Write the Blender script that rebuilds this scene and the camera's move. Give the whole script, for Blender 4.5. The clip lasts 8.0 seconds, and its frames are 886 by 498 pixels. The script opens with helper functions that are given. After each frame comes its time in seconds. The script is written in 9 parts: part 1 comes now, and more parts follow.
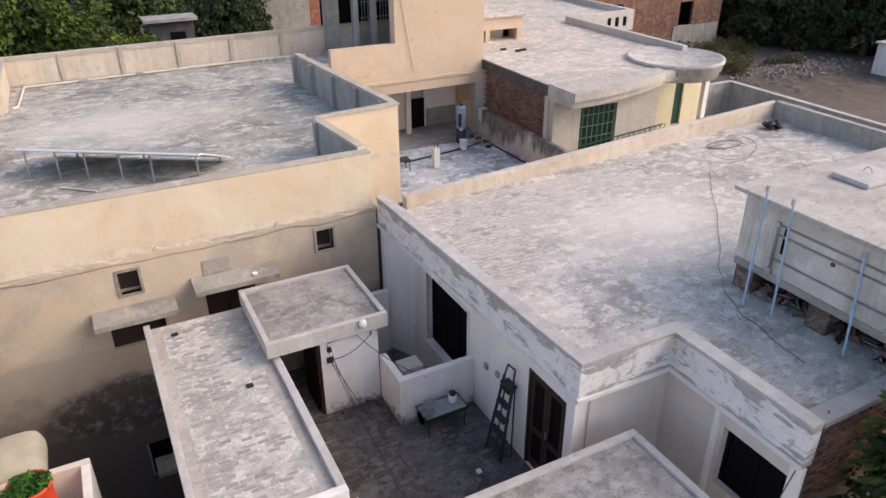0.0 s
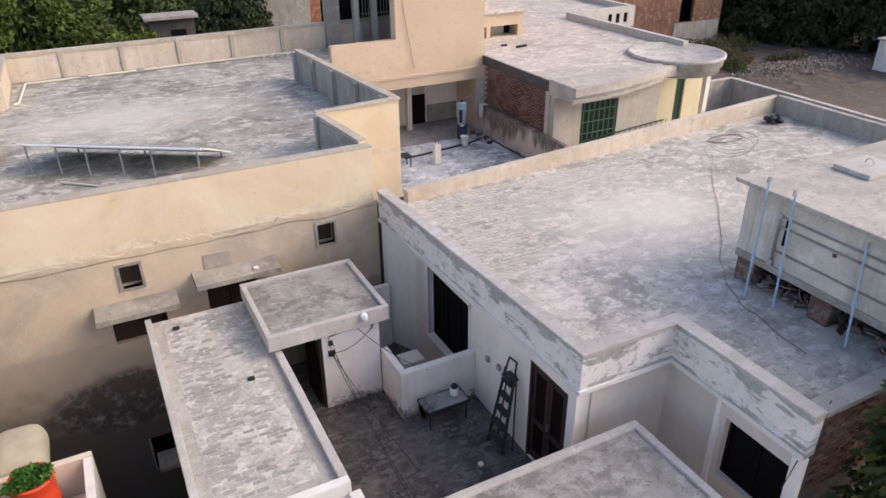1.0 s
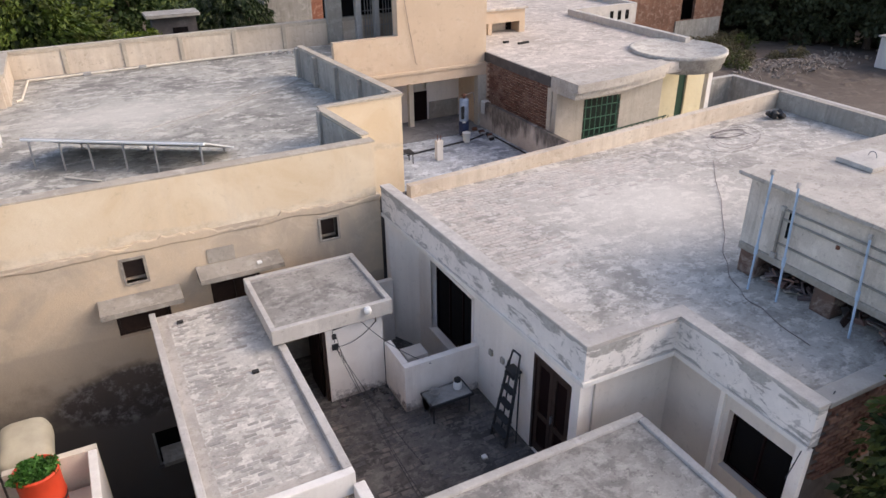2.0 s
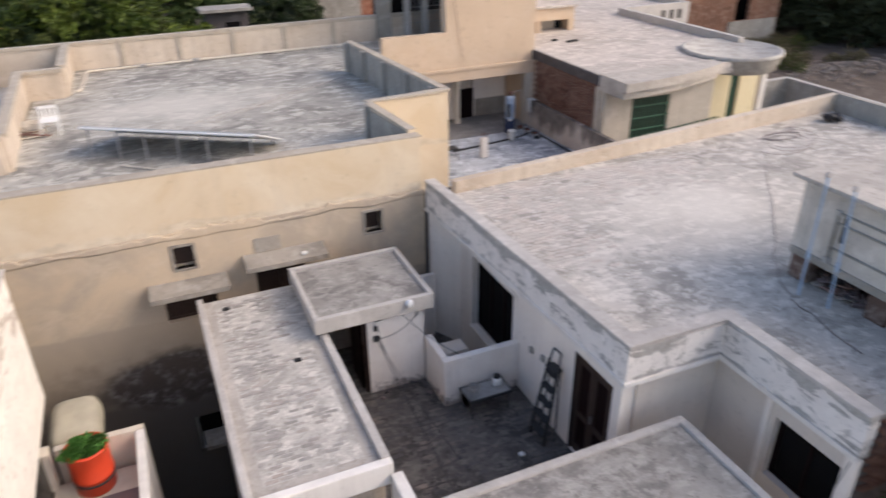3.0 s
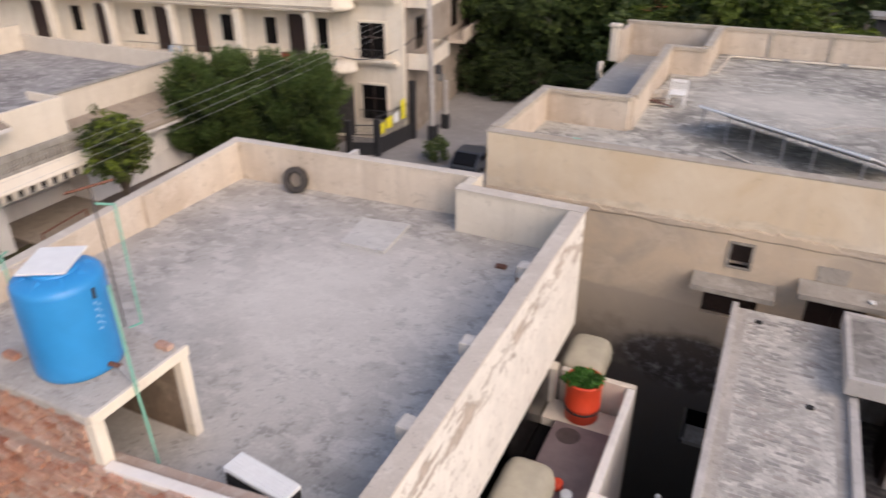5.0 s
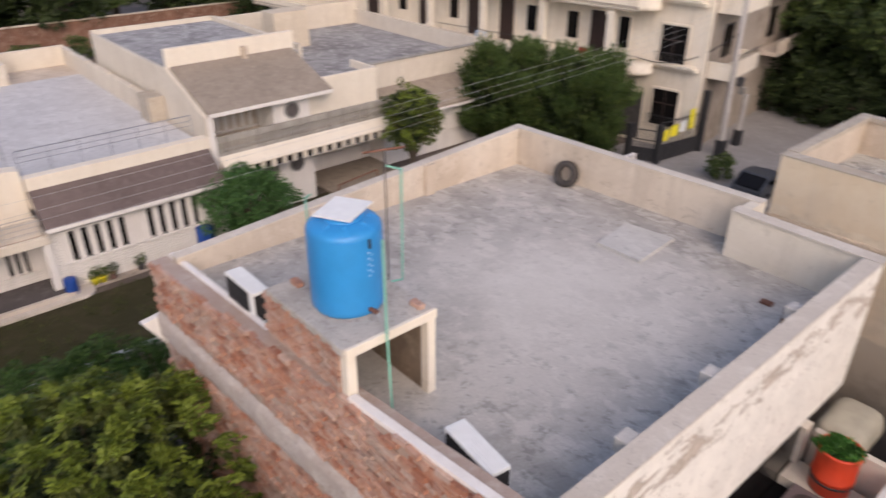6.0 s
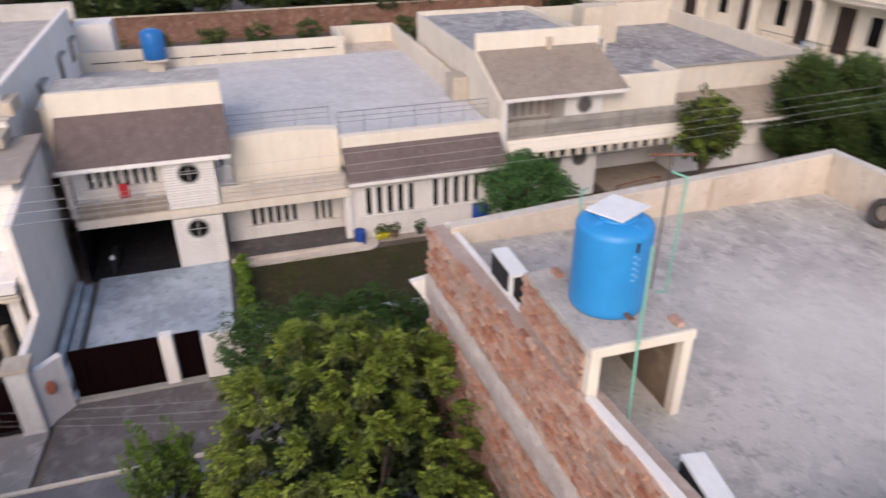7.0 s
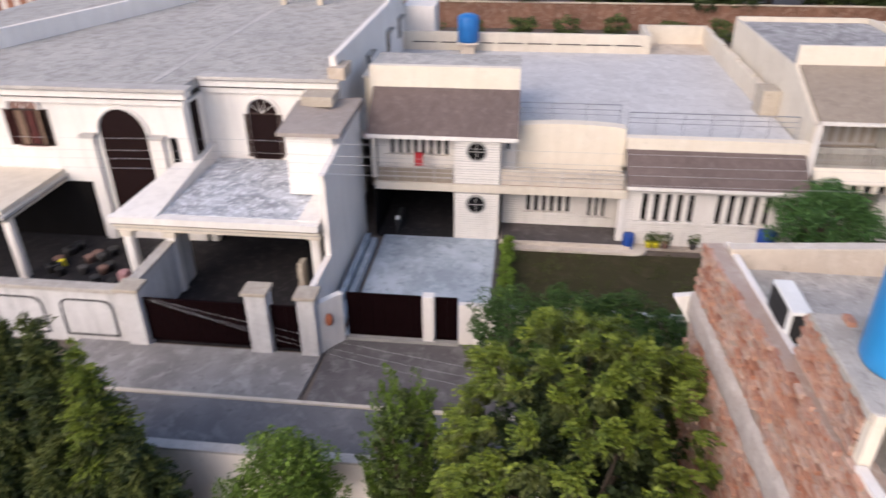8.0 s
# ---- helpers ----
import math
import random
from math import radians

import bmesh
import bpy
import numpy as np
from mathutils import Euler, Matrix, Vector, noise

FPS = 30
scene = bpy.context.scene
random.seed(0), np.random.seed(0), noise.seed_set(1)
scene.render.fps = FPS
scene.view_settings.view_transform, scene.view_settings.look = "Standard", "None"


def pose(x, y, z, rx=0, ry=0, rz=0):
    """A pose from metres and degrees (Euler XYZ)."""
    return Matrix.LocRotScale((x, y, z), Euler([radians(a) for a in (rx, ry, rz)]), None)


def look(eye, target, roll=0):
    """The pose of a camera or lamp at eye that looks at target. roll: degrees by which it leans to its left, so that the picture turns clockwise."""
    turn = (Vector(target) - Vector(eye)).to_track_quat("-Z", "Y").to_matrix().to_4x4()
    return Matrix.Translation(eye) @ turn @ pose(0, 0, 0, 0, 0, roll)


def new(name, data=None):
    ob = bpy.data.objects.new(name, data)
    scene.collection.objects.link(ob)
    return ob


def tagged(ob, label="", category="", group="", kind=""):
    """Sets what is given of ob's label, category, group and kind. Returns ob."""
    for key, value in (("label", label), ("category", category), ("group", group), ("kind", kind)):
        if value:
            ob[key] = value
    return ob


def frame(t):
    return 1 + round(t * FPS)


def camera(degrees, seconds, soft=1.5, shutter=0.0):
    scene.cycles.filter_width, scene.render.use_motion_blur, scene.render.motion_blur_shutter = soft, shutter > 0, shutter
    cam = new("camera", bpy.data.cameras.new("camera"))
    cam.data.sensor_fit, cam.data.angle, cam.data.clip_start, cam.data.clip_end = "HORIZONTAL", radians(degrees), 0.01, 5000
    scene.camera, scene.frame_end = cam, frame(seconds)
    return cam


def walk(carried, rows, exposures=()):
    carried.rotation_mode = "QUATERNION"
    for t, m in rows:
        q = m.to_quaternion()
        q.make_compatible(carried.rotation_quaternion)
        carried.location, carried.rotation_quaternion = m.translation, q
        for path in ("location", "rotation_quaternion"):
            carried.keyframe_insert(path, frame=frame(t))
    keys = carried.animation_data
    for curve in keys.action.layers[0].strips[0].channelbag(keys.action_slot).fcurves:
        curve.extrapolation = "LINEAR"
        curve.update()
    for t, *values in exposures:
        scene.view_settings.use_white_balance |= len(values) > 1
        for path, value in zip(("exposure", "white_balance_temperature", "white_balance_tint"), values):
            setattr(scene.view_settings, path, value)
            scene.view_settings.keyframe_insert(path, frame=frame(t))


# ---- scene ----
# ---- camera and walk ----
cam = camera(64.13, 8.0, soft=1.5, shutter=0.45)
PATH = [
    (0, 0.000, 0.000, 15.345, -27.28, -27.64, 0.26),
    (0.5, -0.006, -0.007, 15.296, -27.25, -27.69, 0.34),
    (1, -0.022, -0.039, 15.247, -27.26, -27.73, 0.42),
    (1.5, -0.048, -0.069, 15.203, -27.24, -27.78, 0.49),
    (2.8, -0.146, -0.094, 15.121, -26.91, -27.85, 0.62),
    (3, -0.148, -0.099, 15.113, -23.51, -27.87, 0.59),
    (3.5, -0.133, -0.098, 15.092, -11.61, -27.89, 0.46),
    (4, -0.107, -0.107, 15.071, 1.16, -27.90, 0.55),
    (4.5, -0.082, -0.105, 15.073, 13.25, -27.98, 0.49),
    (4.7, -0.070, -0.103, 15.077, 18.15, -28.05, 0.38),
    (5.8, 0.008, -0.150, 15.114, 44.15, -28.39, -0.37),
    (6, 0.009, -0.161, 15.111, 48.88, -28.48, -0.32),
    (6.5, 0.006, -0.184, 15.103, 60.73, -28.75, -0.04),
    (7, 0.002, -0.184, 15.069, 72.73, -28.85, 0.04),
    (7.5, 0.045, -0.212, 15.049, 84.61, -28.98, 0.25),
    (8, 0.077, -0.268, 15.058, 96.54, -29.11, 0.35),
]
walk(cam, [(t, pose(x, y, z, 90 + pitch, roll, yaw)) for t, x, y, z, yaw, pitch, roll in PATH],
     [(0, 1.20, 7050, 15), (3, 1.10, 7050, 14), (4.5, 0.91, 7050, 16), (6.1, 0.68, 6900, 18), (7.0, 0.80, 6700, 17), (8, 0.97, 6700, 16)])

# ---- world, sun, exposure ----
world = bpy.data.worlds.new("evening_sky")
scene.world = world
world.use_nodes = True
wn = world.node_tree
sky = wn.nodes.new("ShaderNodeTexSky")
sky.sky_type = 'NISHITA'
sky.sun_disc = False
sky.sun_elevation = radians(36)
sky.sun_rotation = radians(118)
sky.air_density = 0.8
sky.dust_density = 2.2
sky.ozone_density = 0.5
wn.links.new(sky.outputs["Color"], wn.nodes["Background"].inputs["Color"])
wn.nodes["Background"].inputs["Strength"].default_value = 0.15
sun = new("sun", bpy.data.lights.new("sun", "SUN"))
sun.data.energy = 0.5
sun.data.angle = radians(50)
sun.data.color = (1.0, 0.94, 0.86)
SUN_FROM = Vector((math.cos(radians(36)) * 0.883, -math.cos(radians(36)) * 0.469, math.sin(radians(36))))
sun.matrix_world = look(SUN_FROM * 60, (0, 0, 0))


# ---- materials ----
class Nodes:
    """A small wrapper round one node material."""

    def __init__(self, name, rough=0.85, metal=0.0):
        self.mat = bpy.data.materials.new(name)
        self.mat.use_nodes = True
        self.t = self.mat.node_tree
        self.b = self.t.nodes["Principled BSDF"]
        self.b.inputs["Roughness"].default_value = rough
        self.b.inputs["Metallic"].default_value = metal
        self.pos = self.t.nodes.new("ShaderNodeNewGeometry").outputs["Position"]

    def link(self, a, b):
        self.t.links.new(a, b)

    def coords(self, scale=(1, 1, 1), shift=(0, 0, 0)):
        m = self.t.nodes.new("ShaderNodeMapping")
        m.inputs["Scale"].default_value = scale
        m.inputs["Location"].default_value = shift
        self.link(self.pos, m.inputs["Vector"])
        return m.outputs["Vector"]

    def noise(self, scale, detail=4, rough=0.6, at=None, warp=0.0):
        n = self.t.nodes.new("ShaderNodeTexNoise")
        n.inputs["Scale"].default_value = scale
        n.inputs["Detail"].default_value = detail
        n.inputs["Roughness"].default_value = rough
        n.inputs["Distortion"].default_value = warp
        self.link(at or self.pos, n.inputs["Vector"])
        return n.outputs["Fac"]

    def ramp(self, fac, stops):
        r = self.t.nodes.new("ShaderNodeValToRGB")
        e = r.color_ramp.elements
        while len(e) < len(stops):
            e.new(0.5)
        for k, (p, c) in enumerate(stops):
            e[k].position = p
            e[k].color = (*c, 1) if not isinstance(c, (int, float)) else (c, c, c, 1)
        self.link(fac, r.inputs["Fac"])
        return r.outputs["Color"]

    def mix(self, fac, a, b, how="MIX"):
        m = self.t.nodes.new("ShaderNodeMix")
        m.data_type, m.blend_type = "RGBA", how
        for s, v in ((m.inputs["Factor"], fac), (m.inputs["A"], a), (m.inputs["B"], b)):
            if isinstance(v, (int, float)):
                s.default_value = v
            elif isinstance(v, tuple):
                s.default_value = (*v, 1)
            else:
                self.link(v, s)
        return m.outputs["Result"]

    def maths(self, how, a, b=0.0, clamp=False):
        m = self.t.nodes.new("ShaderNodeMath")
        m.operation, m.use_clamp = how, clamp
        for s, v in ((m.inputs[0], a), (m.inputs[1], b)):
            if isinstance(v, (int, float)):
                s.default_value = v
            else:
                self.link(v, s)
        return m.outputs[0]

    def random(self):
        return self.t.nodes.new("ShaderNodeObjectInfo").outputs["Random"]

    def island(self):
        return self.t.nodes.new("ShaderNodeNewGeometry").outputs["Random Per Island"]

    def bump(self, height, strength=0.3, distance=0.02):
        n = self.t.nodes.new("ShaderNodeBump")
        n.inputs["Strength"].default_value = strength
        n.inputs["Distance"].default_value = distance
        self.link(height, n.inputs["Height"])
        self.link(n.outputs["Normal"], self.b.inputs["Normal"])

    def colour(self, c):
        if isinstance(c, tuple):
            self.b.inputs["Base Color"].default_value = (*c, 1)
        else:
            self.link(c, self.b.inputs["Base Color"])
        return self.mat


def mul(c, k):
    return tuple(v * k for v in c)


def weathered(name, base, dark, light, big=0.35, mid=2.2, rough=0.9, relief=0.25, streak=0.0, amount=0.5, fine=0.25):
    """Render, plaster or cement: patches at two scales, fine grain and, if asked, runs of dirt down the wall."""
    n = Nodes(name, rough)
    n.b.inputs["Specular IOR Level"].default_value = 0.2
    a = n.ramp(n.noise(big, 5, 0.65, warp=0.4), [(0.36, 0.0), (0.64, 1.0)])
    c = n.mix(n.maths("MULTIPLY", a, amount), base, dark)
    b = n.ramp(n.noise(mid, 6, 0.7, warp=0.6), [(0.50, 0.0), (0.68, 1.0)])
    c = n.mix(n.maths("MULTIPLY", b, amount), c, light)
    if streak:
        s = n.ramp(n.noise(1.0, 4, 0.7, at=n.coords((2.6, 2.6, 0.22))), [(0.47, 0.0), (0.64, 1.0)])
        c = n.mix(n.maths("MULTIPLY", s, streak), c, mul(dark, 0.7))
    k = n.ramp(n.noise(mid * 2.6, 9, 0.8, warp=0.25), [(0.565, 0.0), (0.63, 1.0)])
    c = n.mix(n.maths("MULTIPLY", k, min(0.6, 0.75 * amount)), c, mul(dark, 0.72))
    g = n.noise(34, 3, 0.7)
    c = n.mix(fine, c, n.ramp(g, [(0.3, 0.55), (0.7, 1.0)]), "MULTIPLY")
    n.bump(n.maths("ADD", g, n.noise(mid * 3, 4)), relief, 0.012)
    return n.colour(c)


def plain(name, c, rough=0.6, metal=0.0, vary=0.25, scale=6.0, relief=0.08, shine=0.4):
    n = Nodes(name, rough, metal)
    n.b.inputs["Specular IOR Level"].default_value = shine
    g = n.noise(scale, 5, 0.65)
    col = n.mix(vary, c, n.ramp(g, [(0.3, mul(c, 0.55)), (0.7, mul(c, 1.25))]))
    n.bump(n.noise(scale * 6, 3), relief, 0.006)
    return n.colour(col)


def roof_cement(name, base, light, dark, shift=(0, 0, 0), patch=0.16, wash=None, fleck=0.6, mid=1.3, gain=0.75):
    """Worn cement: broad pale and grey patches, ragged dark mottling and small pale flecks."""
    n = Nodes(name, 0.95)
    n.b.inputs["Specular IOR Level"].default_value = 0.25
    at = n.coords(shift=shift)
    a = n.ramp(n.noise(patch, 5, 0.65, at=at, warp=0.8), [(0.38, 0.0), (0.62, 1.0)])
    c = n.mix(n.maths("MULTIPLY", a, 0.7), base, light)
    b = n.ramp(n.noise(mid * 0.8, 9, 0.74, at=at, warp=0.3), [(0.47, 0.0), (0.585, 1.0)])
    c = n.mix(n.maths("MULTIPLY", b, gain), c, dark)
    f = n.ramp(n.noise(mid * 2.2, 8, 0.74, at=n.coords((1.0, 1.5, 1.0), shift), warp=0.2), [(0.525, 0.0), (0.565, 1.0)])
    c = n.mix(n.maths("MULTIPLY", f, fleck * 1.15), c, mul(light, 1.18))
    h = n.ramp(n.noise(mid * 6.5, 5, 0.7, at=at), [(0.565, 0.0), (0.62, 1.0)])
    c = n.mix(n.maths("MULTIPLY", h, 0.55), c, mul(dark, 0.85))
    if wash:
        d = n.t.nodes.new("ShaderNodeVectorMath")
        d.operation = "LENGTH"
        n.link(n.coords((1 / wash[2], 1 / wash[3], 0), (-wash[0] / wash[2], -wash[1] / wash[3], 0)), d.inputs[0])
        e = n.maths("ADD", d.outputs["Value"], n.maths("MULTIPLY", n.noise(0.8, 7, 0.72), 0.9))
        c = n.mix(n.maths("MULTIPLY", n.ramp(n.maths("MULTIPLY", e, 0.5), [(0.30, 1.0), (0.80, 0.0)]), 0.75), c, mul(light, 1.1))
    g = n.noise(26, 4, 0.7)
    c = n.mix(0.3, c, n.ramp(g, [(0.3, 0.5), (0.7, 1.0)]), "MULTIPLY")
    n.bump(n.maths("ADD", g, n.noise(5, 5)), 0.35, 0.015)
    return n.colour(c)


def peeling(name, paint, bare, split=0.5, band=None):
    """Old paint that has come off the plaster in patches with hard edges."""
    n = Nodes(name, 0.85)
    m = n.noise(1.9, 8, 0.66, at=n.coords((0.7, 0.7, 2.6)), warp=0.35)
    if band:
        z = n.t.nodes.new("ShaderNodeSeparateXYZ")
        n.link(n.pos, z.inputs[0])
        away = n.maths("SUBTRACT", n.maths("ABSOLUTE", n.maths("SUBTRACT", z.outputs["Z"], band[0])), band[1])
        m = n.maths("ADD", m, n.maths("MULTIPLY", n.maths("MAXIMUM", away, 0.0), 0.55 if len(band) < 3 else band[2]))
    e = n.ramp(m, [(split - 0.012, 0.0), (split + 0.012, 1.0)])
    rim = n.ramp(m, [(split - 0.03, 0.0), (split - 0.006, 1.0), (split + 0.006, 1.0), (split + 0.035, 0.0)])
    b = n.mix(0.6, bare, n.ramp(n.noise(7, 5, 0.7), [(0.3, mul(bare, 0.5)), (0.7, mul(bare, 1.3))]))
    p = n.mix(0.5, paint, n.ramp(n.noise(2.0, 5, 0.7), [(0.35, mul(paint, 0.72)), (0.65, paint)]))
    n.bump(n.maths("ADD", e, n.maths("MULTIPLY", n.noise(30, 3), 0.3)), 0.5, 0.012)
    s = n.ramp(n.noise(5.5, 9, 0.78, warp=0.3), [(0.56, 0.0), (0.60, 1.0)])
    p = n.mix(n.maths("MULTIPLY", s, 0.6), p, mul(bare, 0.75))
    return n.colour(n.mix(n.maths("MULTIPLY", rim, 0.35), n.mix(e, b, p), mul(bare, 0.5)))


def brickmat(name, tones, rand="object", dust=0.3, smear=0.0):
    n = Nodes(name, 0.92)
    r = n.random() if rand == "object" else n.island()
    c = n.ramp(r, [(k / (len(tones) - 1), t) for k, t in enumerate(tones)])
    g = n.noise(14, 5, 0.7)
    c = n.mix(0.6, c, n.ramp(g, [(0.3, 0.5), (0.7, 1.0)]), "MULTIPLY")
    d = n.ramp(n.noise(1.6, 6, 0.72), [(0.46, 0.0), (0.64, 1.0)])
    c = n.mix(n.maths("MULTIPLY", d, dust), c, (0.55, 0.42, 0.345))
    if smear:
        e = n.ramp(n.noise(0.9, 8, 0.74, at=n.coords((1.0, 1.0, 1.7)), warp=0.5), [(0.50, 0.0), (0.60, 1.0)])
        c = n.mix(n.maths("MULTIPLY", e, smear), c, n.ramp(n.noise(6, 6, 0.7), [(0.35, (0.28, 0.19, 0.15)), (0.65, (0.50, 0.41, 0.345))]))
        k = n.ramp(n.noise(2.3, 8, 0.75, at=n.coords(shift=(5, 2, 1))), [(0.55, 0.0), (0.66, 1.0)])
        c = n.mix(n.maths("MULTIPLY", k, 0.65), c, (0.16, 0.07, 0.045))
    n.bump(n.maths("ADD", g, n.noise(40, 4, 0.7)), 0.7, 0.015)
    return n.colour(c)


def leafmat(name, tones):
    n = Nodes(name, 0.55)
    c = n.ramp(n.island(), [(k / (len(tones) - 1), t) for k, t in enumerate(tones)])
    c = n.mix(0.3, c, n.ramp(n.noise(1.1, 4), [(0.38, mul(tones[0], 0.7)), (0.62, tones[-1])]))
    c = n.mix(0.45, c, n.ramp(n.noise(3.2, 3), [(0.40, mul(tones[0], 0.55)), (0.60, mul(tones[len(tones) // 2], 1.15))]))
    n.b.inputs["Transmission Weight"].default_value = 0.0
    n.b.inputs["Specular IOR Level"].default_value = 0.2
    return n.colour(c)


M = {}
M["cement_roof"] = roof_cement("cement_roof", (0.425, 0.395, 0.355), (0.625, 0.59, 0.535), (0.26, 0.242, 0.218), wash=(10.2, 10.2, 2.8, 2.6), mid=1.35, gain=0.75, fleck=0.5)
M["cement_yellow_roof"] = roof_cement("cement_yellow_roof", (0.328, 0.310, 0.275), (0.53, 0.505, 0.445), (0.180, 0.170, 0.154), shift=(7, 3, 0), wash=(0.8, 21.5, 3.6, 2.2), mid=0.9)
M["cement_left_roof"] = roof_cement("cement_left_roof", (0.405, 0.38, 0.347), (0.575, 0.545, 0.50), (0.265, 0.248, 0.226), shift=(2, 9, 0), wash=(-6.5, 8.0, 2.6, 2.6), mid=0.9, gain=0.5, fleck=0.32)
M["pale_roof"] = roof_cement("pale_roof", (0.54, 0.53, 0.52), (0.62, 0.61, 0.60), (0.44, 0.43, 0.425), shift=(4, 1, 0), mid=0.6, fleck=0.25, gain=0.4)
M["grey_tile_roof"] = roof_cement("grey_tile_roof", (0.40, 0.38, 0.35), (0.52, 0.495, 0.45), (0.29, 0.27, 0.25), shift=(1, 5, 0), mid=1.8, fleck=0.35)
M["slab_tiles"] = roof_cement("slab_tiles", (0.47, 0.445, 0.40), (0.60, 0.57, 0.515), (0.28, 0.26, 0.235), patch=0.5, mid=1.9, gain=0.6)
M["room_roof"] = roof_cement("room_roof", (0.258, 0.243, 0.222), (0.453, 0.426, 0.389), (0.160, 0.148, 0.139), patch=0.5, mid=1.5, fleck=0.3)
M["smooth_cement"] = roof_cement("smooth_cement", (0.433, 0.396, 0.352), (0.515, 0.475, 0.426), (0.319, 0.292, 0.259), patch=0.4, mid=1.2, fleck=0.25, gain=0.5)
M["pale_stained_roof"] = roof_cement("pale_stained_roof", (0.464, 0.416, 0.370), (0.587, 0.535, 0.481), (0.319, 0.282, 0.250), shift=(3, 3, 0), mid=0.9, gain=0.5)
M["dark_flat_roof"] = roof_cement("dark_flat_roof", (0.29, 0.28, 0.28), (0.42, 0.41, 0.40), (0.19, 0.18, 0.18), shift=(5, 2, 0), mid=0.7)
M["joint_grey"] = weathered("joint_grey", (0.45, 0.43, 0.41), (0.34, 0.32, 0.30), (0.52, 0.50, 0.48))
M["cement"] = weathered("cement", (0.34, 0.33, 0.31), (0.22, 0.21, 0.20), (0.44, 0.43, 0.41))
M["cement_dark"] = weathered("cement_dark", (0.085, 0.08, 0.08), (0.045, 0.042, 0.042), (0.14, 0.135, 0.13), mid=3.0, amount=0.7)
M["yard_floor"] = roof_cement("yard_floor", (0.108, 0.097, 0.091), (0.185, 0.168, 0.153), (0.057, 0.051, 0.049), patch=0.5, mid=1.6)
M["coping"] = weathered("coping", (0.52, 0.49, 0.455), (0.35, 0.325, 0.30), (0.62, 0.595, 0.56), mid=3, streak=0.2, amount=0.6)
M["coping_tan"] = weathered("coping_tan", (0.47, 0.41, 0.33), (0.33, 0.285, 0.235), (0.56, 0.50, 0.42), mid=3.0, amount=0.7)
M["white_wall"] = weathered("white_wall", (0.84, 0.785, 0.725), (0.72, 0.65, 0.59), (0.86, 0.82, 0.775), streak=0.18, amount=0.45, fine=0.12)
M["white_clean"] = weathered("white_clean", (0.765, 0.73, 0.685), (0.60, 0.56, 0.515), (0.80, 0.78, 0.75), streak=0.22, amount=0.3, fine=0.08)
M["gate_white"] = weathered("gate_white", (0.60, 0.585, 0.57), (0.42, 0.41, 0.40), (0.68, 0.665, 0.65), mid=2.0, streak=0.45, amount=0.6, fine=0.15)
M["cream_grey"] = weathered("cream_grey", (0.50, 0.455, 0.39), (0.38, 0.34, 0.285), (0.58, 0.535, 0.47), streak=0.3, amount=0.6, fine=0.15)
M["porch_yellow"] = weathered("porch_yellow", (0.70, 0.62, 0.42), (0.60, 0.52, 0.34), (0.76, 0.69, 0.51), streak=0.1, amount=0.4)
M["beige_wall"] = weathered("beige_wall", (0.66, 0.595, 0.53), (0.55, 0.485, 0.425), (0.71, 0.65, 0.59), streak=0.12, amount=0.4, fine=0.1)
M["cream"] = weathered("cream", (0.62, 0.54, 0.425), (0.50, 0.42, 0.32), (0.69, 0.62, 0.51), streak=0.15, amount=0.45, fine=0.12)
M["cream_pale"] = weathered("cream_pale", (0.66, 0.595, 0.495), (0.53, 0.46, 0.37), (0.73, 0.67, 0.575), streak=0.2, amount=0.45, fine=0.12)
M["cream_bright"] = weathered("cream_bright", (0.76, 0.69, 0.575), (0.66, 0.58, 0.47), (0.81, 0.755, 0.66), streak=0.12, amount=0.4, fine=0.1)
M["tan_wall"] = weathered("tan_wall", (0.62, 0.535, 0.435), (0.43, 0.345, 0.265), (0.68, 0.60, 0.505), streak=0.28, amount=0.7, fine=0.2, mid=1.6)
M["peach_wall"] = weathered("peach_wall", (0.585, 0.455, 0.335), (0.47, 0.36, 0.26), (0.63, 0.515, 0.40), big=0.4, mid=1.2, streak=0.06, amount=0.5, fine=0.12)
M["grey_wall"] = weathered("grey_wall", (0.39, 0.365, 0.325), (0.24, 0.222, 0.197), (0.47, 0.445, 0.40), streak=0.45, amount=0.75)
M["peel"] = peeling("peel", (0.77, 0.73, 0.69), (0.40, 0.385, 0.36), 0.405, (8.70, 0.15, -0.85))
M["peel_cream"] = peeling("peel_cream", (0.76, 0.72, 0.65), (0.47, 0.40, 0.335), 0.49, (9.12, 0.10))
M["tank_wall"] = weathered("tank_wall", (0.71, 0.655, 0.58), (0.40, 0.36, 0.31), (0.76, 0.71, 0.64), big=0.7, mid=2.6, streak=0.5, amount=0.7, fine=0.3)


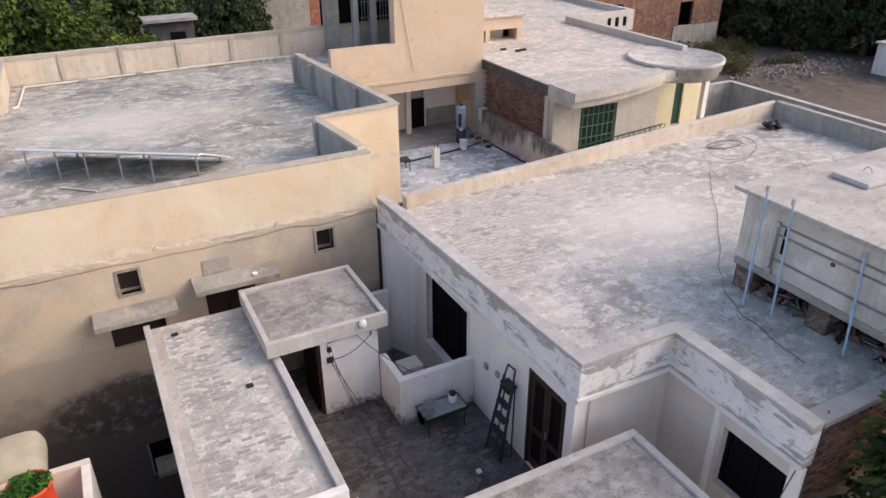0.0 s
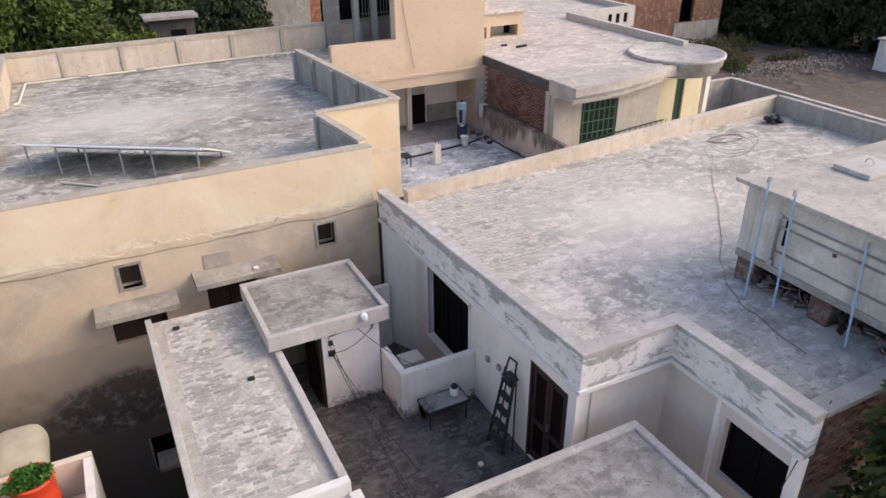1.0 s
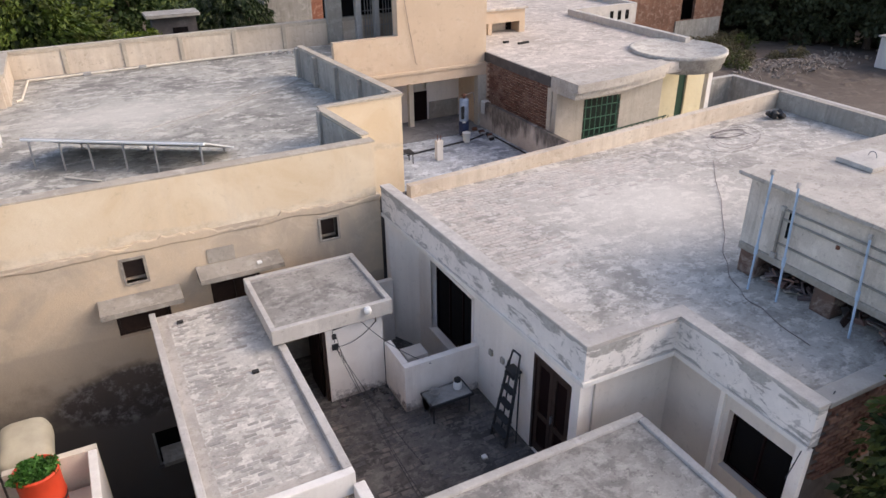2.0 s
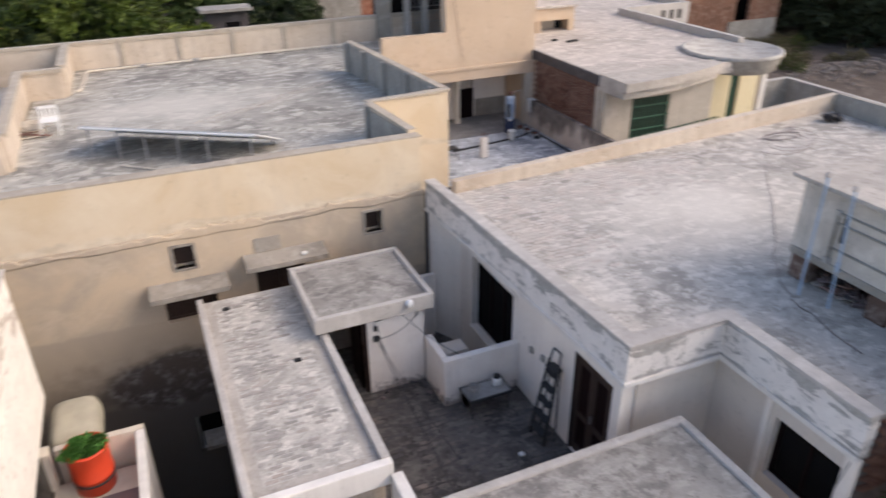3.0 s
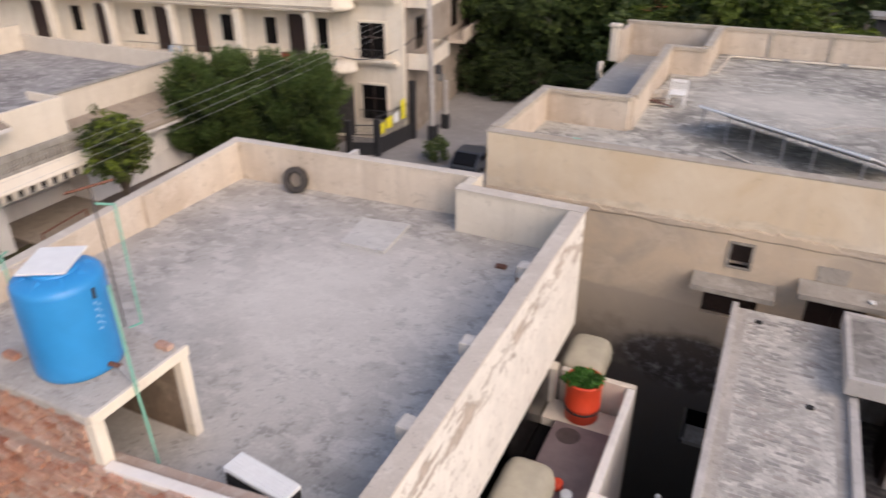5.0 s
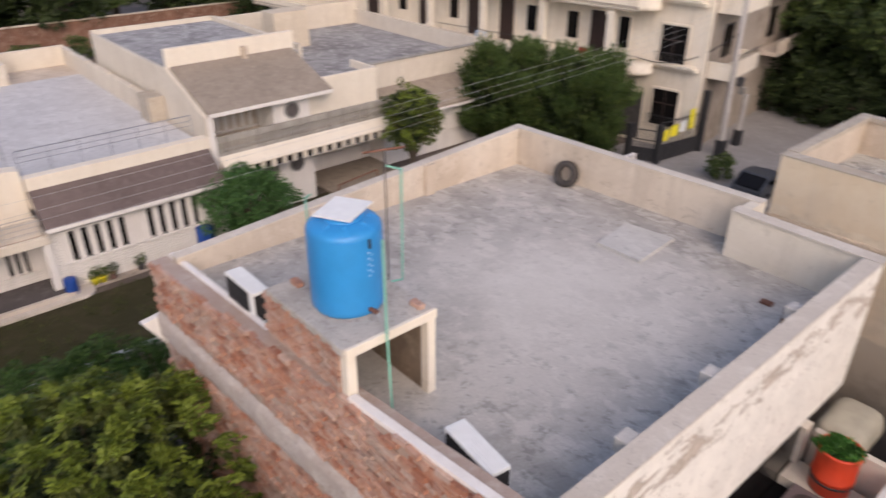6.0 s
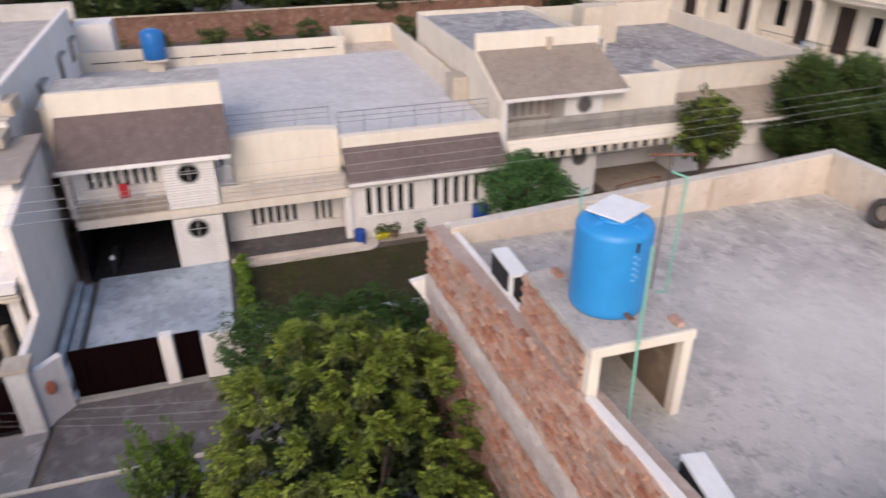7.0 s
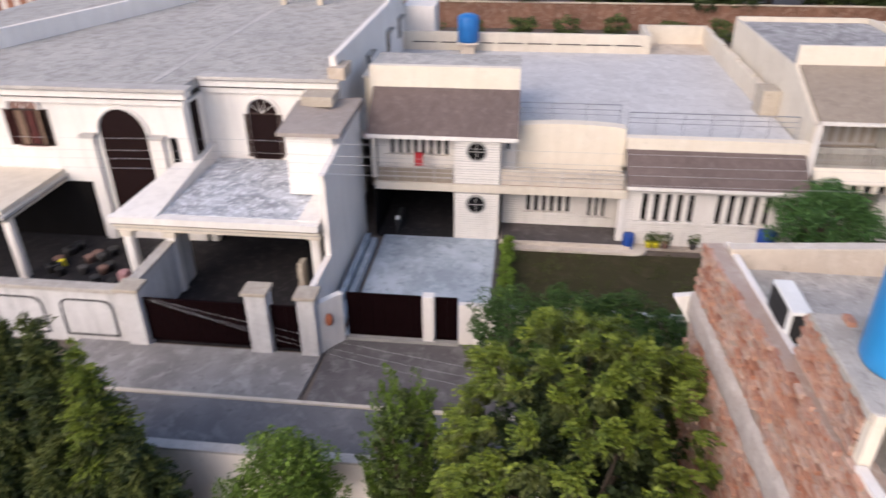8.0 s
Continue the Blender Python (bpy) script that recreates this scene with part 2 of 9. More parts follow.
def streaked(name):
    """Grey plaster with black water streaks that run down from the top in wide groups."""
    n = Nodes(name, 0.92)
    c = n.mix(n.ramp(n.noise(1.2, 6, 0.7, warp=0.5), [(0.38, 0.0), (0.64, 1.0)]), (0.46, 0.40, 0.355), (0.57, 0.51, 0.46))
    z = n.t.nodes.new("ShaderNodeSeparateXYZ")
    n.link(n.pos, z.inputs[0])
    drop = n.maths("MULTIPLY", n.maths("SUBTRACT", 7.1, z.outputs["Z"]), 0.22)
    m = n.maths("ADD", n.maths("MULTIPLY", n.noise(0.55, 3, 0.6), 0.55), n.maths("MULTIPLY", n.noise(2.4, 5, 0.7, at=n.coords((1.0, 1.0, 0.12))), 0.55))
    k = n.ramp(n.maths("SUBTRACT", m, drop), [(0.36, 0.0), (0.48, 1.0)])
    c = n.mix(n.maths("MULTIPLY", k, 0.85), c, n.ramp(n.noise(5, 6, 0.7), [(0.4, (0.045, 0.04, 0.038)), (0.66, (0.19, 0.165, 0.15))]))
    n.bump(n.noise(22, 4), 0.35, 0.012)
    return n.colour(c)


M["streaked_wall"] = streaked("streaked_wall")
M["shade_cement"] = weathered("shade_cement", (0.36, 0.325, 0.28), (0.20, 0.18, 0.155), (0.45, 0.415, 0.37), big=0.9, mid=3.5, amount=0.8)
M["apt_wall"] = weathered("apt_wall", (0.80, 0.73, 0.61), (0.62, 0.53, 0.41), (0.83, 0.775, 0.68), streak=0.25, amount=0.5, fine=0.12)
M["side_tan"] = weathered("side_tan", (0.42, 0.36, 0.30), (0.26, 0.215, 0.175), (0.52, 0.455, 0.385), mid=1.4, streak=0.5, amount=0.75)
M["stained_panel"] = weathered("stained_panel", (0.27, 0.20, 0.145), (0.12, 0.092, 0.07), (0.44, 0.36, 0.265), big=0.9, mid=2.5, amount=0.85, streak=0.5)
M["beam_plaster"] = weathered("beam_plaster", (0.48, 0.42, 0.38), (0.36, 0.29, 0.25), (0.58, 0.53, 0.49), mid=3.5, amount=0.75, relief=0.5)
M["mortar"] = weathered("mortar", (0.46, 0.37, 0.31), (0.36, 0.22, 0.16), (0.58, 0.51, 0.44), mid=4)
M["brick"] = brickmat("brick", [(0.32, 0.125, 0.078), (0.47, 0.20, 0.12), (0.56, 0.31, 0.21), (0.40, 0.165, 0.102), (0.60, 0.43, 0.345), (0.51, 0.235, 0.145)], "object", 0.7, 0.75)
M["brick_far"] = brickmat("brick_far", [(0.10, 0.05, 0.037), (0.15, 0.07, 0.05), (0.20, 0.105, 0.077), (0.13, 0.06, 0.043)], "island")
M["brick_joined"] = brickmat("brick_joined", [(0.32, 0.125, 0.078), (0.47, 0.20, 0.12), (0.56, 0.31, 0.21), (0.40, 0.165, 0.102), (0.60, 0.43, 0.345), (0.51, 0.235, 0.145)], "island", 0.7, 0.75)
M["brick_brown"] = brickmat("brick_brown", [(0.105, 0.05, 0.036), (0.16, 0.072, 0.05), (0.20, 0.10, 0.07), (0.13, 0.06, 0.042)], "object", 0.15)
M["brick_far_wall"] = weathered("brick_far_wall", (0.36, 0.15, 0.09), (0.22, 0.09, 0.06), (0.50, 0.30, 0.22), big=0.6, mid=3.5, amount=0.85, fine=0.5)
M["brick_dusty"] = weathered("brick_dusty", (0.26, 0.14, 0.095), (0.15, 0.08, 0.055), (0.40, 0.28, 0.22), big=0.5, mid=2.6, streak=0.3, amount=0.85, fine=0.5)
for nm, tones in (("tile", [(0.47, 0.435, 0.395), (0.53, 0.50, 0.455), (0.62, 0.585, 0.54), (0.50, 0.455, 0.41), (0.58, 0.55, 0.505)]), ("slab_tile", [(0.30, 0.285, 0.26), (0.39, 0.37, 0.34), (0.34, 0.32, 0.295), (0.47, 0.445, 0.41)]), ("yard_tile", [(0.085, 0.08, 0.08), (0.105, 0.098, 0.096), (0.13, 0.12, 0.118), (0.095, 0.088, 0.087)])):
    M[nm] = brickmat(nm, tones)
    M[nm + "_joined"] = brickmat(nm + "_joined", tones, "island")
M["dark_wood"] = plain("dark_wood", (0.042, 0.026, 0.021), 0.5, vary=0.5, scale=9, shine=0.3)
M["panel_wood"] = plain("panel_wood", (0.013, 0.006, 0.006), 0.6, vary=0.4, scale=9, shine=0.08)
M["glass"] = plain("glass", (0.010, 0.009, 0.009), 0.18, vary=0.2, scale=2, shine=0.2)
# Near-black: shade deep inside rooms, porches and gaps, put into the colour.
M["deep_shade"] = plain("deep_shade", (0.008, 0.007, 0.007), 0.95, vary=0.4, scale=2, shine=0.1)
M["steel"] = plain("steel", (0.40, 0.40, 0.41), 0.42, 0.7, vary=0.3, scale=14)
M["bench_grey"] = plain("bench_grey", (0.33, 0.325, 0.32), 0.5, 0.3, vary=0.5, scale=10)
M["rust"] = plain("rust", (0.16, 0.07, 0.045), 0.85, vary=0.6, scale=20, relief=0.3)
M["black_iron"] = plain("black_iron", (0.03, 0.03, 0.032), 0.55, vary=0.4, scale=12)
M["car_paint"] = plain("car_paint", (0.085, 0.09, 0.10), 0.3, 0.3, vary=0.2, scale=3, shine=0.5)
M["rubber"] = plain("rubber", (0.022, 0.021, 0.021), 0.8, vary=0.4, scale=16, relief=0.3)
M["tyre_rubber"] = plain("tyre_rubber", (0.055, 0.048, 0.044), 0.85, vary=0.6, scale=9, relief=0.3)
M["blue_tank"] = plain("blue_tank", (0.020, 0.245, 0.56), 0.36, vary=0.18, scale=3)
M["tank_dark"] = plain("tank_dark", (0.012, 0.14, 0.40), 0.4, vary=0.3, scale=3)
M["blue_pipe"] = plain("blue_pipe", (0.36, 0.47, 0.60), 0.5, vary=0.3, scale=9)
M["heater_pale"] = plain("heater_pale", (0.30, 0.38, 0.50), 0.45, vary=0.5, scale=6)
M["heater_navy"] = plain("heater_navy", (0.016, 0.028, 0.075), 0.5, vary=0.5, scale=6)
M["green_pipe"] = plain("green_pipe", (0.20, 0.47, 0.36), 0.5, vary=0.25, scale=9)
M["white_plastic"] = plain("white_plastic", (0.74, 0.74, 0.72), 0.45, vary=0.15)
M["cream_pipe"] = plain("cream_pipe", (0.62, 0.56, 0.47), 0.55, vary=0.3)
M["orange"] = plain("orange", (0.62, 0.06, 0.022), 0.5, vary=0.25, scale=4)
M["beige_fibre"] = plain("beige_fibre", (0.37, 0.34, 0.265), 0.6, vary=0.35, scale=3)
M["brown_sheet"] = plain("brown_sheet", (0.17, 0.13, 0.13), 0.7, vary=0.4, scale=3)
M["stain_brown"] = plain("stain_brown", (0.075, 0.055, 0.052), 0.7, vary=0.7, scale=5)
M["panel_back"] = plain("panel_back", (0.56, 0.56, 0.56), 0.5, vary=0.2, scale=2)
M["green_paint"] = plain("green_paint", (0.012, 0.05, 0.03), 0.45, vary=0.4, scale=8)
M["green_dark"] = plain("green_dark", (0.008, 0.022, 0.015), 0.4, vary=0.4, scale=5)
M["green_bar"] = plain("green_bar", (0.06, 0.16, 0.11), 0.5, vary=0.4, scale=8)
M["gate_paint"] = plain("gate_paint", (0.0065, 0.0018, 0.0022), 0.6, vary=0.5, scale=3, shine=0.05)
M["red_paint"] = plain("red_paint", (0.36, 0.018, 0.025), 0.6)
M["print_blue"] = plain("print_blue", (0.30, 0.48, 0.72), 0.5)
M["yellow_sign"] = plain("yellow_sign", (0.80, 0.70, 0.04), 0.5)
M["curtain_red"] = plain("curtain_red", (0.075, 0.018, 0.015), 0.9, vary=0.5, scale=4)
M["curtain_tan"] = plain("curtain_tan", (0.17, 0.11, 0.075), 0.9, vary=0.5, scale=4)
M["cloth"] = plain("cloth", (0.36, 0.35, 0.34), 0.95, vary=0.5, scale=12)
M["plaque_red"] = plain("plaque_red", (0.38, 0.12, 0.06), 0.7, vary=0.5, scale=8)
M["tile_red"] = plain("tile_red", (0.23, 0.135, 0.11), 0.85, vary=0.5, scale=5, relief=0.4)
M["brown_roof"] = weathered("brown_roof", (0.16, 0.122, 0.112), (0.10, 0.078, 0.072), (0.22, 0.175, 0.16), mid=4, streak=0.3)
M["brown_roof_pale"] = weathered("brown_roof_pale", (0.325, 0.27, 0.215), (0.22, 0.18, 0.145), (0.40, 0.34, 0.28), mid=4, streak=0.3)
M["cap_brown"] = weathered("cap_brown", (0.37, 0.32, 0.285), (0.27, 0.23, 0.205), (0.45, 0.40, 0.36), mid=3, streak=0.2)
M["asphalt"] = weathered("asphalt", (0.175, 0.173, 0.18), (0.115, 0.114, 0.12), (0.235, 0.232, 0.235), mid=1.4, rough=0.95, amount=0.8)
M["lane"] = weathered("lane", (0.32, 0.30, 0.285), (0.23, 0.215, 0.205), (0.40, 0.38, 0.36), mid=2)
M["apron"] = weathered("apron", (0.29, 0.275, 0.27), (0.17, 0.16, 0.155), (0.40, 0.385, 0.37), mid=1.5, amount=0.8)
M["apron_dark"] = weathered("apron_dark", (0.105, 0.093, 0.09), (0.06, 0.053, 0.053), (0.16, 0.145, 0.14), mid=2.0, amount=0.7)
M["ramp_stained"] = weathered("ramp_stained", (0.155, 0.142, 0.14), (0.085, 0.077, 0.077), (0.24, 0.225, 0.22), mid=1.6, amount=0.8)
M["earth"] = weathered("earth", (0.15, 0.12, 0.10), (0.09, 0.072, 0.06), (0.21, 0.175, 0.15), big=0.06, mid=0.7, relief=0.5, amount=0.7)
M["lawn_earth"] = weathered("lawn_earth", (0.048, 0.042, 0.019), (0.026, 0.029, 0.010), (0.10, 0.072, 0.045), big=0.3, mid=1.1, relief=0.5)
M["rubble"] = weathered("rubble", (0.34, 0.29, 0.25), (0.20, 0.16, 0.13), (0.50, 0.45, 0.40), mid=3, relief=0.6)
M["marble"] = roof_cement("marble", (0.35, 0.41, 0.46), (0.54, 0.60, 0.66), (0.24, 0.28, 0.32), patch=0.5, mid=0.45, gain=0.5, fleck=0.22)
M["mosaic"] = roof_cement("mosaic", (0.36, 0.39, 0.43), (0.66, 0.68, 0.71), (0.22, 0.225, 0.245), patch=0.9, mid=1.6, fleck=0.75, gain=0.7)
M["blue_floor"] = roof_cement("blue_floor", (0.37, 0.40, 0.435), (0.62, 0.65, 0.69), (0.16, 0.175, 0.20), patch=0.4, mid=0.9)
M["leaf_bright"] = leafmat("leaf_bright", [(0.058, 0.092, 0.012), (0.10, 0.143, 0.017), (0.185, 0.23, 0.032), (0.075, 0.113, 0.014)])
M["leaf_lawny"] = leafmat("leaf_lawny", [(0.045, 0.075, 0.012), (0.08, 0.115, 0.017), (0.13, 0.165, 0.027)])
M["leaf_olive"] = leafmat("leaf_olive", [(0.036, 0.050, 0.011), (0.062, 0.080, 0.017), (0.10, 0.115, 0.030), (0.045, 0.064, 0.012)])
M["leaf_mid"] = leafmat("leaf_mid", [(0.023, 0.046, 0.015), (0.059, 0.099, 0.028), (0.113, 0.146, 0.040), (0.040, 0.068, 0.020)])
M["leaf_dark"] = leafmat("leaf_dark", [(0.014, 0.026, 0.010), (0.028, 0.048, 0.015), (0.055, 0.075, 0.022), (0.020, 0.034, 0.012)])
M["leaf_hedge"] = leafmat("leaf_hedge", [(0.022, 0.056, 0.014), (0.048, 0.10, 0.024), (0.088, 0.15, 0.036)])
M["leaf_street"] = leafmat("leaf_street", [(0.035, 0.065, 0.02), (0.072, 0.118, 0.034), (0.13, 0.185, 0.054)])
M["leaf_bush"] = leafmat("leaf_bush", [(0.03, 0.085, 0.022), (0.06, 0.14, 0.038), (0.095, 0.19, 0.05)])
M["leaf_dull"] = leafmat("leaf_dull", [(0.03, 0.04, 0.022), (0.05, 0.062, 0.03), (0.075, 0.088, 0.045)])
M["leaf_drum"] = leafmat("leaf_drum", [(0.015, 0.06, 0.01), (0.04, 0.13, 0.02), (0.09, 0.19, 0.035)])
M["leaf_lime"] = leafmat("leaf_lime", [(0.06, 0.12, 0.014), (0.12, 0.20, 0.024), (0.19, 0.27, 0.034)])
M["leaf_yard"] = leafmat("leaf_yard", [(0.060, 0.105, 0.015), (0.105, 0.175, 0.026), (0.15, 0.225, 0.036)])
M["barrel_blue"] = plain("barrel_blue", (0.010, 0.055, 0.26), 0.4, vary=0.3, scale=5)
M["coping_cream"] = weathered("coping_cream", (0.60, 0.535, 0.455), (0.46, 0.40, 0.335), (0.68, 0.62, 0.54), mid=3.0, amount=0.7)
M["pier_brick"] = weathered("pier_brick", (0.22, 0.125, 0.095), (0.11, 0.075, 0.06), (0.36, 0.29, 0.25), mid=4.0, amount=0.85)
M["cover_cement"] = roof_cement("cover_cement", (0.53, 0.515, 0.48), (0.60, 0.585, 0.545), (0.43, 0.415, 0.39), mid=0.8, fleck=0.2, gain=0.35)
M["leaf_dry"] = leafmat("leaf_dry", [(0.09, 0.075, 0.04), (0.17, 0.14, 0.075), (0.11, 0.105, 0.045)])
M["bark"] = plain("bark", (0.10, 0.075, 0.055), 0.95, vary=0.6, scale=10, relief=0.5)
M["wire_grey"] = plain("wire_grey", (0.42, 0.42, 0.415), 0.7)
# Near-black paving: shade of the porch and narrow forecourt in its colour.
M["shaded_paving"] = weathered("shaded_paving", (0.028, 0.026, 0.028), (0.014, 0.013, 0.014), (0.055, 0.05, 0.052), mid=2.5, amount=0.7)
M["pink_cloth"] = plain("pink_cloth", (0.45, 0.25, 0.25), 0.95, vary=0.5, scale=9)


def damp_white(name, floor):
    """White paint with a ragged damp stain that has crept up from the floor."""
    n = Nodes(name, 0.9)
    c = n.mix(n.ramp(n.noise(1.4, 6, 0.7, warp=0.5), [(0.40, 0.0), (0.66, 1.0)]), (0.84, 0.785, 0.725), (0.75, 0.685, 0.625))
    z = n.t.nodes.new("ShaderNodeSeparateXYZ")
    n.link(n.pos, z.inputs[0])
    up = n.maths("SUBTRACT", n.maths("SUBTRACT", z.outputs["Z"], floor), n.maths("MULTIPLY", n.maths("SUBTRACT", n.noise(2.2, 8, 0.75), 0.42), 1.5))
    c = n.mix(n.maths("MULTIPLY", n.ramp(n.maths("ADD", up, 0.5), [(0.44, 1.0), (0.60, 0.0)]), 0.85), c, n.ramp(n.noise(7, 6, 0.75), [(0.4, (0.10, 0.075, 0.07)), (0.62, (0.42, 0.36, 0.33))]))
    s = n.ramp(n.noise(1.0, 5, 0.7, at=n.coords((4, 4, 0.4))), [(0.55, 0.0), (0.72, 1.0)])
    c = n.mix(n.maths("MULTIPLY", s, 0.25), c, (0.42, 0.38, 0.35))
    n.bump(n.noise(22, 4), 0.3, 0.012)
    return n.colour(c)


def yellow_plaster():
    """Yellow plaster of the neighbour, bleached high up, with one dark damp patch and dirt towards the yard."""
    n = Nodes("yellow_plaster", 0.9)
    base, pale, grey = (0.59, 0.468, 0.318), (0.66, 0.56, 0.42), (0.42, 0.355, 0.29)
    c = n.mix(n.ramp(n.noise(0.6, 7, 0.7, warp=0.6), [(0.36, 0.0), (0.64, 1.0)]), base, pale)
    s = n.ramp(n.noise(1.0, 5, 0.7, at=n.coords((1.5, 1.5, 0.25))), [(0.52, 0.0), (0.72, 1.0)])
    c = n.mix(n.maths("MULTIPLY", s, 0.3), c, grey)
    f = n.ramp(n.noise(4.0, 6, 0.75, warp=0.6), [(0.60, 0.0), (0.70, 1.0)])
    c = n.mix(n.maths("MULTIPLY", f, 0.35), c, (0.30, 0.24, 0.17))
    z = n.t.nodes.new("ShaderNodeSeparateXYZ")
    n.link(n.pos, z.inputs[0])
    band = n.maths("ABSOLUTE", n.maths("SUBTRACT", n.maths("ADD", z.outputs["Z"], n.maths("MULTIPLY", n.noise(1.2, 7, 0.75), 0.8)), 9.32))
    edge = n.ramp(n.maths("MULTIPLY", band, 2.0), [(0.10, 1.0), (0.26, 0.0)])
    c = n.mix(n.maths("MULTIPLY", edge, 0.5), c, n.ramp(n.noise(2.0, 7, 0.75), [(0.42, (0.42, 0.36, 0.28)), (0.58, (0.68, 0.61, 0.50))]))
    n.bump(n.maths("ADD", n.noise(28, 4), n.noise(5, 4)), 0.3, 0.012)
    return n.colour(c)


def damp_plaster():
    """Lower plaster of the same wall: sandy grey-yellow, with the outline of an old damp patch, darker downwards for
    damp and shade.
    """
    n = Nodes("damp_plaster", 0.9)
    base, pale, grey = (0.525, 0.42, 0.305), (0.585, 0.495, 0.385), (0.40, 0.335, 0.265)
    c = n.mix(n.ramp(n.noise(0.6, 6, 0.65, warp=0.6), [(0.40, 0.0), (0.62, 1.0)]), base, grey)
    f = n.ramp(n.noise(1.6, 6, 0.7, warp=0.7), [(0.50, 0.0), (0.66, 1.0)])
    c = n.mix(n.maths("MULTIPLY", f, 0.45), c, pale)
    z = n.t.nodes.new("ShaderNodeSeparateXYZ")
    n.link(n.pos, z.inputs[0])
    ragged = n.noise(1.1, 7, 0.7)
    old = n.maths("ADD", z.outputs["Z"], n.maths("MULTIPLY", ragged, 0.35))
    c = n.mix(n.maths("MULTIPLY", n.ramp(n.maths("SUBTRACT", old, 6.6), [(0.50, 1.0), (0.56, 0.0)]), 0.7), c, (0.35, 0.295, 0.235))
    # Damp and the shaft's shade together: colour darkens towards the ground.
    damp_shade = n.maths("ADD", z.outputs["Z"], n.maths("MULTIPLY", ragged, 2.2))
    c = n.mix(n.maths("MULTIPLY", n.ramp(n.maths("MULTIPLY", n.maths("SUBTRACT", damp_shade, 4.0), 0.25), [(0.50, 1.0), (0.84, 0.0)]), 0.9), c, (0.085, 0.073, 0.066))
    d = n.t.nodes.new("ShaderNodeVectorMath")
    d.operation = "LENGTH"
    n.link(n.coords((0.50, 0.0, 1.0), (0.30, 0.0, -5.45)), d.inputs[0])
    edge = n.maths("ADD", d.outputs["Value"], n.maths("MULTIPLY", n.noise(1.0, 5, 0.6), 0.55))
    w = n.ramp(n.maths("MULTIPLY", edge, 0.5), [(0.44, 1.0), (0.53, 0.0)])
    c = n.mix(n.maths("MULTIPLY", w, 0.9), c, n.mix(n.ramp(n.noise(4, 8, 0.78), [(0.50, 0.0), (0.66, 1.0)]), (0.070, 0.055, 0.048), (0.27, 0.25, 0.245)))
    n.bump(n.maths("ADD", n.noise(28, 4), n.noise(5, 4)), 0.35, 0.014)
    return n.colour(c)


M["damp_white"] = damp_white("damp_white", 6.0)
M["yellow"] = yellow_plaster()
M["yellow_low"] = damp_plaster()

# ---- building blocks ----
ORG = {}


def thing(name, at, label, category, group="", kind=""):
    """An Empty at the base of a thing, which parents its parts."""
    ob = new(name)
    ob.empty_display_size = 0.2
    ob.location = at
    ORG[ob.name] = Vector(at)
    return tagged(ob, label, category, group, kind)


def part(name, bm, material, parent, label=""):
    """Links a bmesh, given in world metres, as one mesh under a thing or a part."""
    org = ORG[parent.name]
    bm.transform(Matrix.Translation(-org))
    me = bpy.data.meshes.new(name)
    bm.to_mesh(me)
    bm.free()
    me.materials.append(M[material])
    ob = new(name, me)
    ob.parent = parent
    ORG[ob.name] = org
    if label:
        tagged(ob, label)
    return ob


def single(name, bm, material, label, category, group="", kind="", at=None):
    """One mesh that is a whole thing."""
    org = Vector(at) if at else Vector((0, 0, 0))
    bm.transform(Matrix.Translation(-org))
    me = bpy.data.meshes.new(name)
    bm.to_mesh(me)
    bm.free()
    me.materials.append(M[material])
    ob = new(name, me)
    ob.location = org
    ORG[ob.name] = org
    return tagged(ob, label, category, group, kind)


def mesh_part(name, verts, faces, material, parent, smooth=False):
    me = bpy.data.meshes.new(name)
    org = ORG[parent.name]
    me.from_pydata([tuple(Vector(v) - org) for v in verts], [], faces)
    me.materials.append(M[material])
    if smooth:
        me.shade_smooth()
    ob = new(name, me)
    ob.parent = parent
    ORG[ob.name] = org
    return ob


def box(bm, x0, x1, y0, y1, z0, z1, bev=0.0):
    t = bmesh.new() if bev else bm
    vs = [t.verts.new((x, y, z)) for z in (z0, z1) for y in (y0, y1) for x in (x0, x1)]
    for f in ((0, 2, 3, 1), (4, 5, 7, 6), (0, 1, 5, 4), (2, 6, 7, 3), (0, 4, 6, 2), (1, 3, 7, 5)):
        t.faces.new([vs[k] for k in f])
    if bev:
        bmesh.ops.bevel(t, geom=t.edges[:], offset=bev, segments=2, profile=0.6, affect="EDGES")
        me = bpy.data.meshes.new("t")
        t.to_mesh(me)
        t.free()
        bm.from_mesh(me)
        bpy.data.meshes.remove(me)
    return bm


def boxes(*rows):
    bm = bmesh.new()
    for r in rows:
        box(bm, *r)
    return bm


def prism(bm, pts, z0, z1):
    """An upright prism on a plan polygon (anticlockwise). z1 may be a list, one height a corner."""
    tops = z1 if isinstance(z1, (list, tuple)) else [z1] * len(pts)
    lo = [bm.verts.new((x, y, z0)) for x, y in pts]
    hi = [bm.verts.new((x, y, z)) for (x, y), z in zip(pts, tops)]
    bm.faces.new(lo[::-1])
    bm.faces.new(hi)
    for k in range(len(pts)):
        j = (k + 1) % len(pts)
        bm.faces.new((lo[k], lo[j], hi[j], hi[k]))
    return bm


def run(bm, a, b, thick, z0, za, zb=None):
    """A wall from a to b in plan, its thickness to the left of the way; its top runs from za to zb."""
    zb = za if zb is None else zb
    d = Vector((b[0] - a[0], b[1] - a[1])).normalized()
    o = Vector((-d.y, d.x)) * thick
    return prism(bm, [a, b, (b[0] + o.x, b[1] + o.y), (a[0] + o.x, a[1] + o.y)], z0, [za, zb, zb, za])


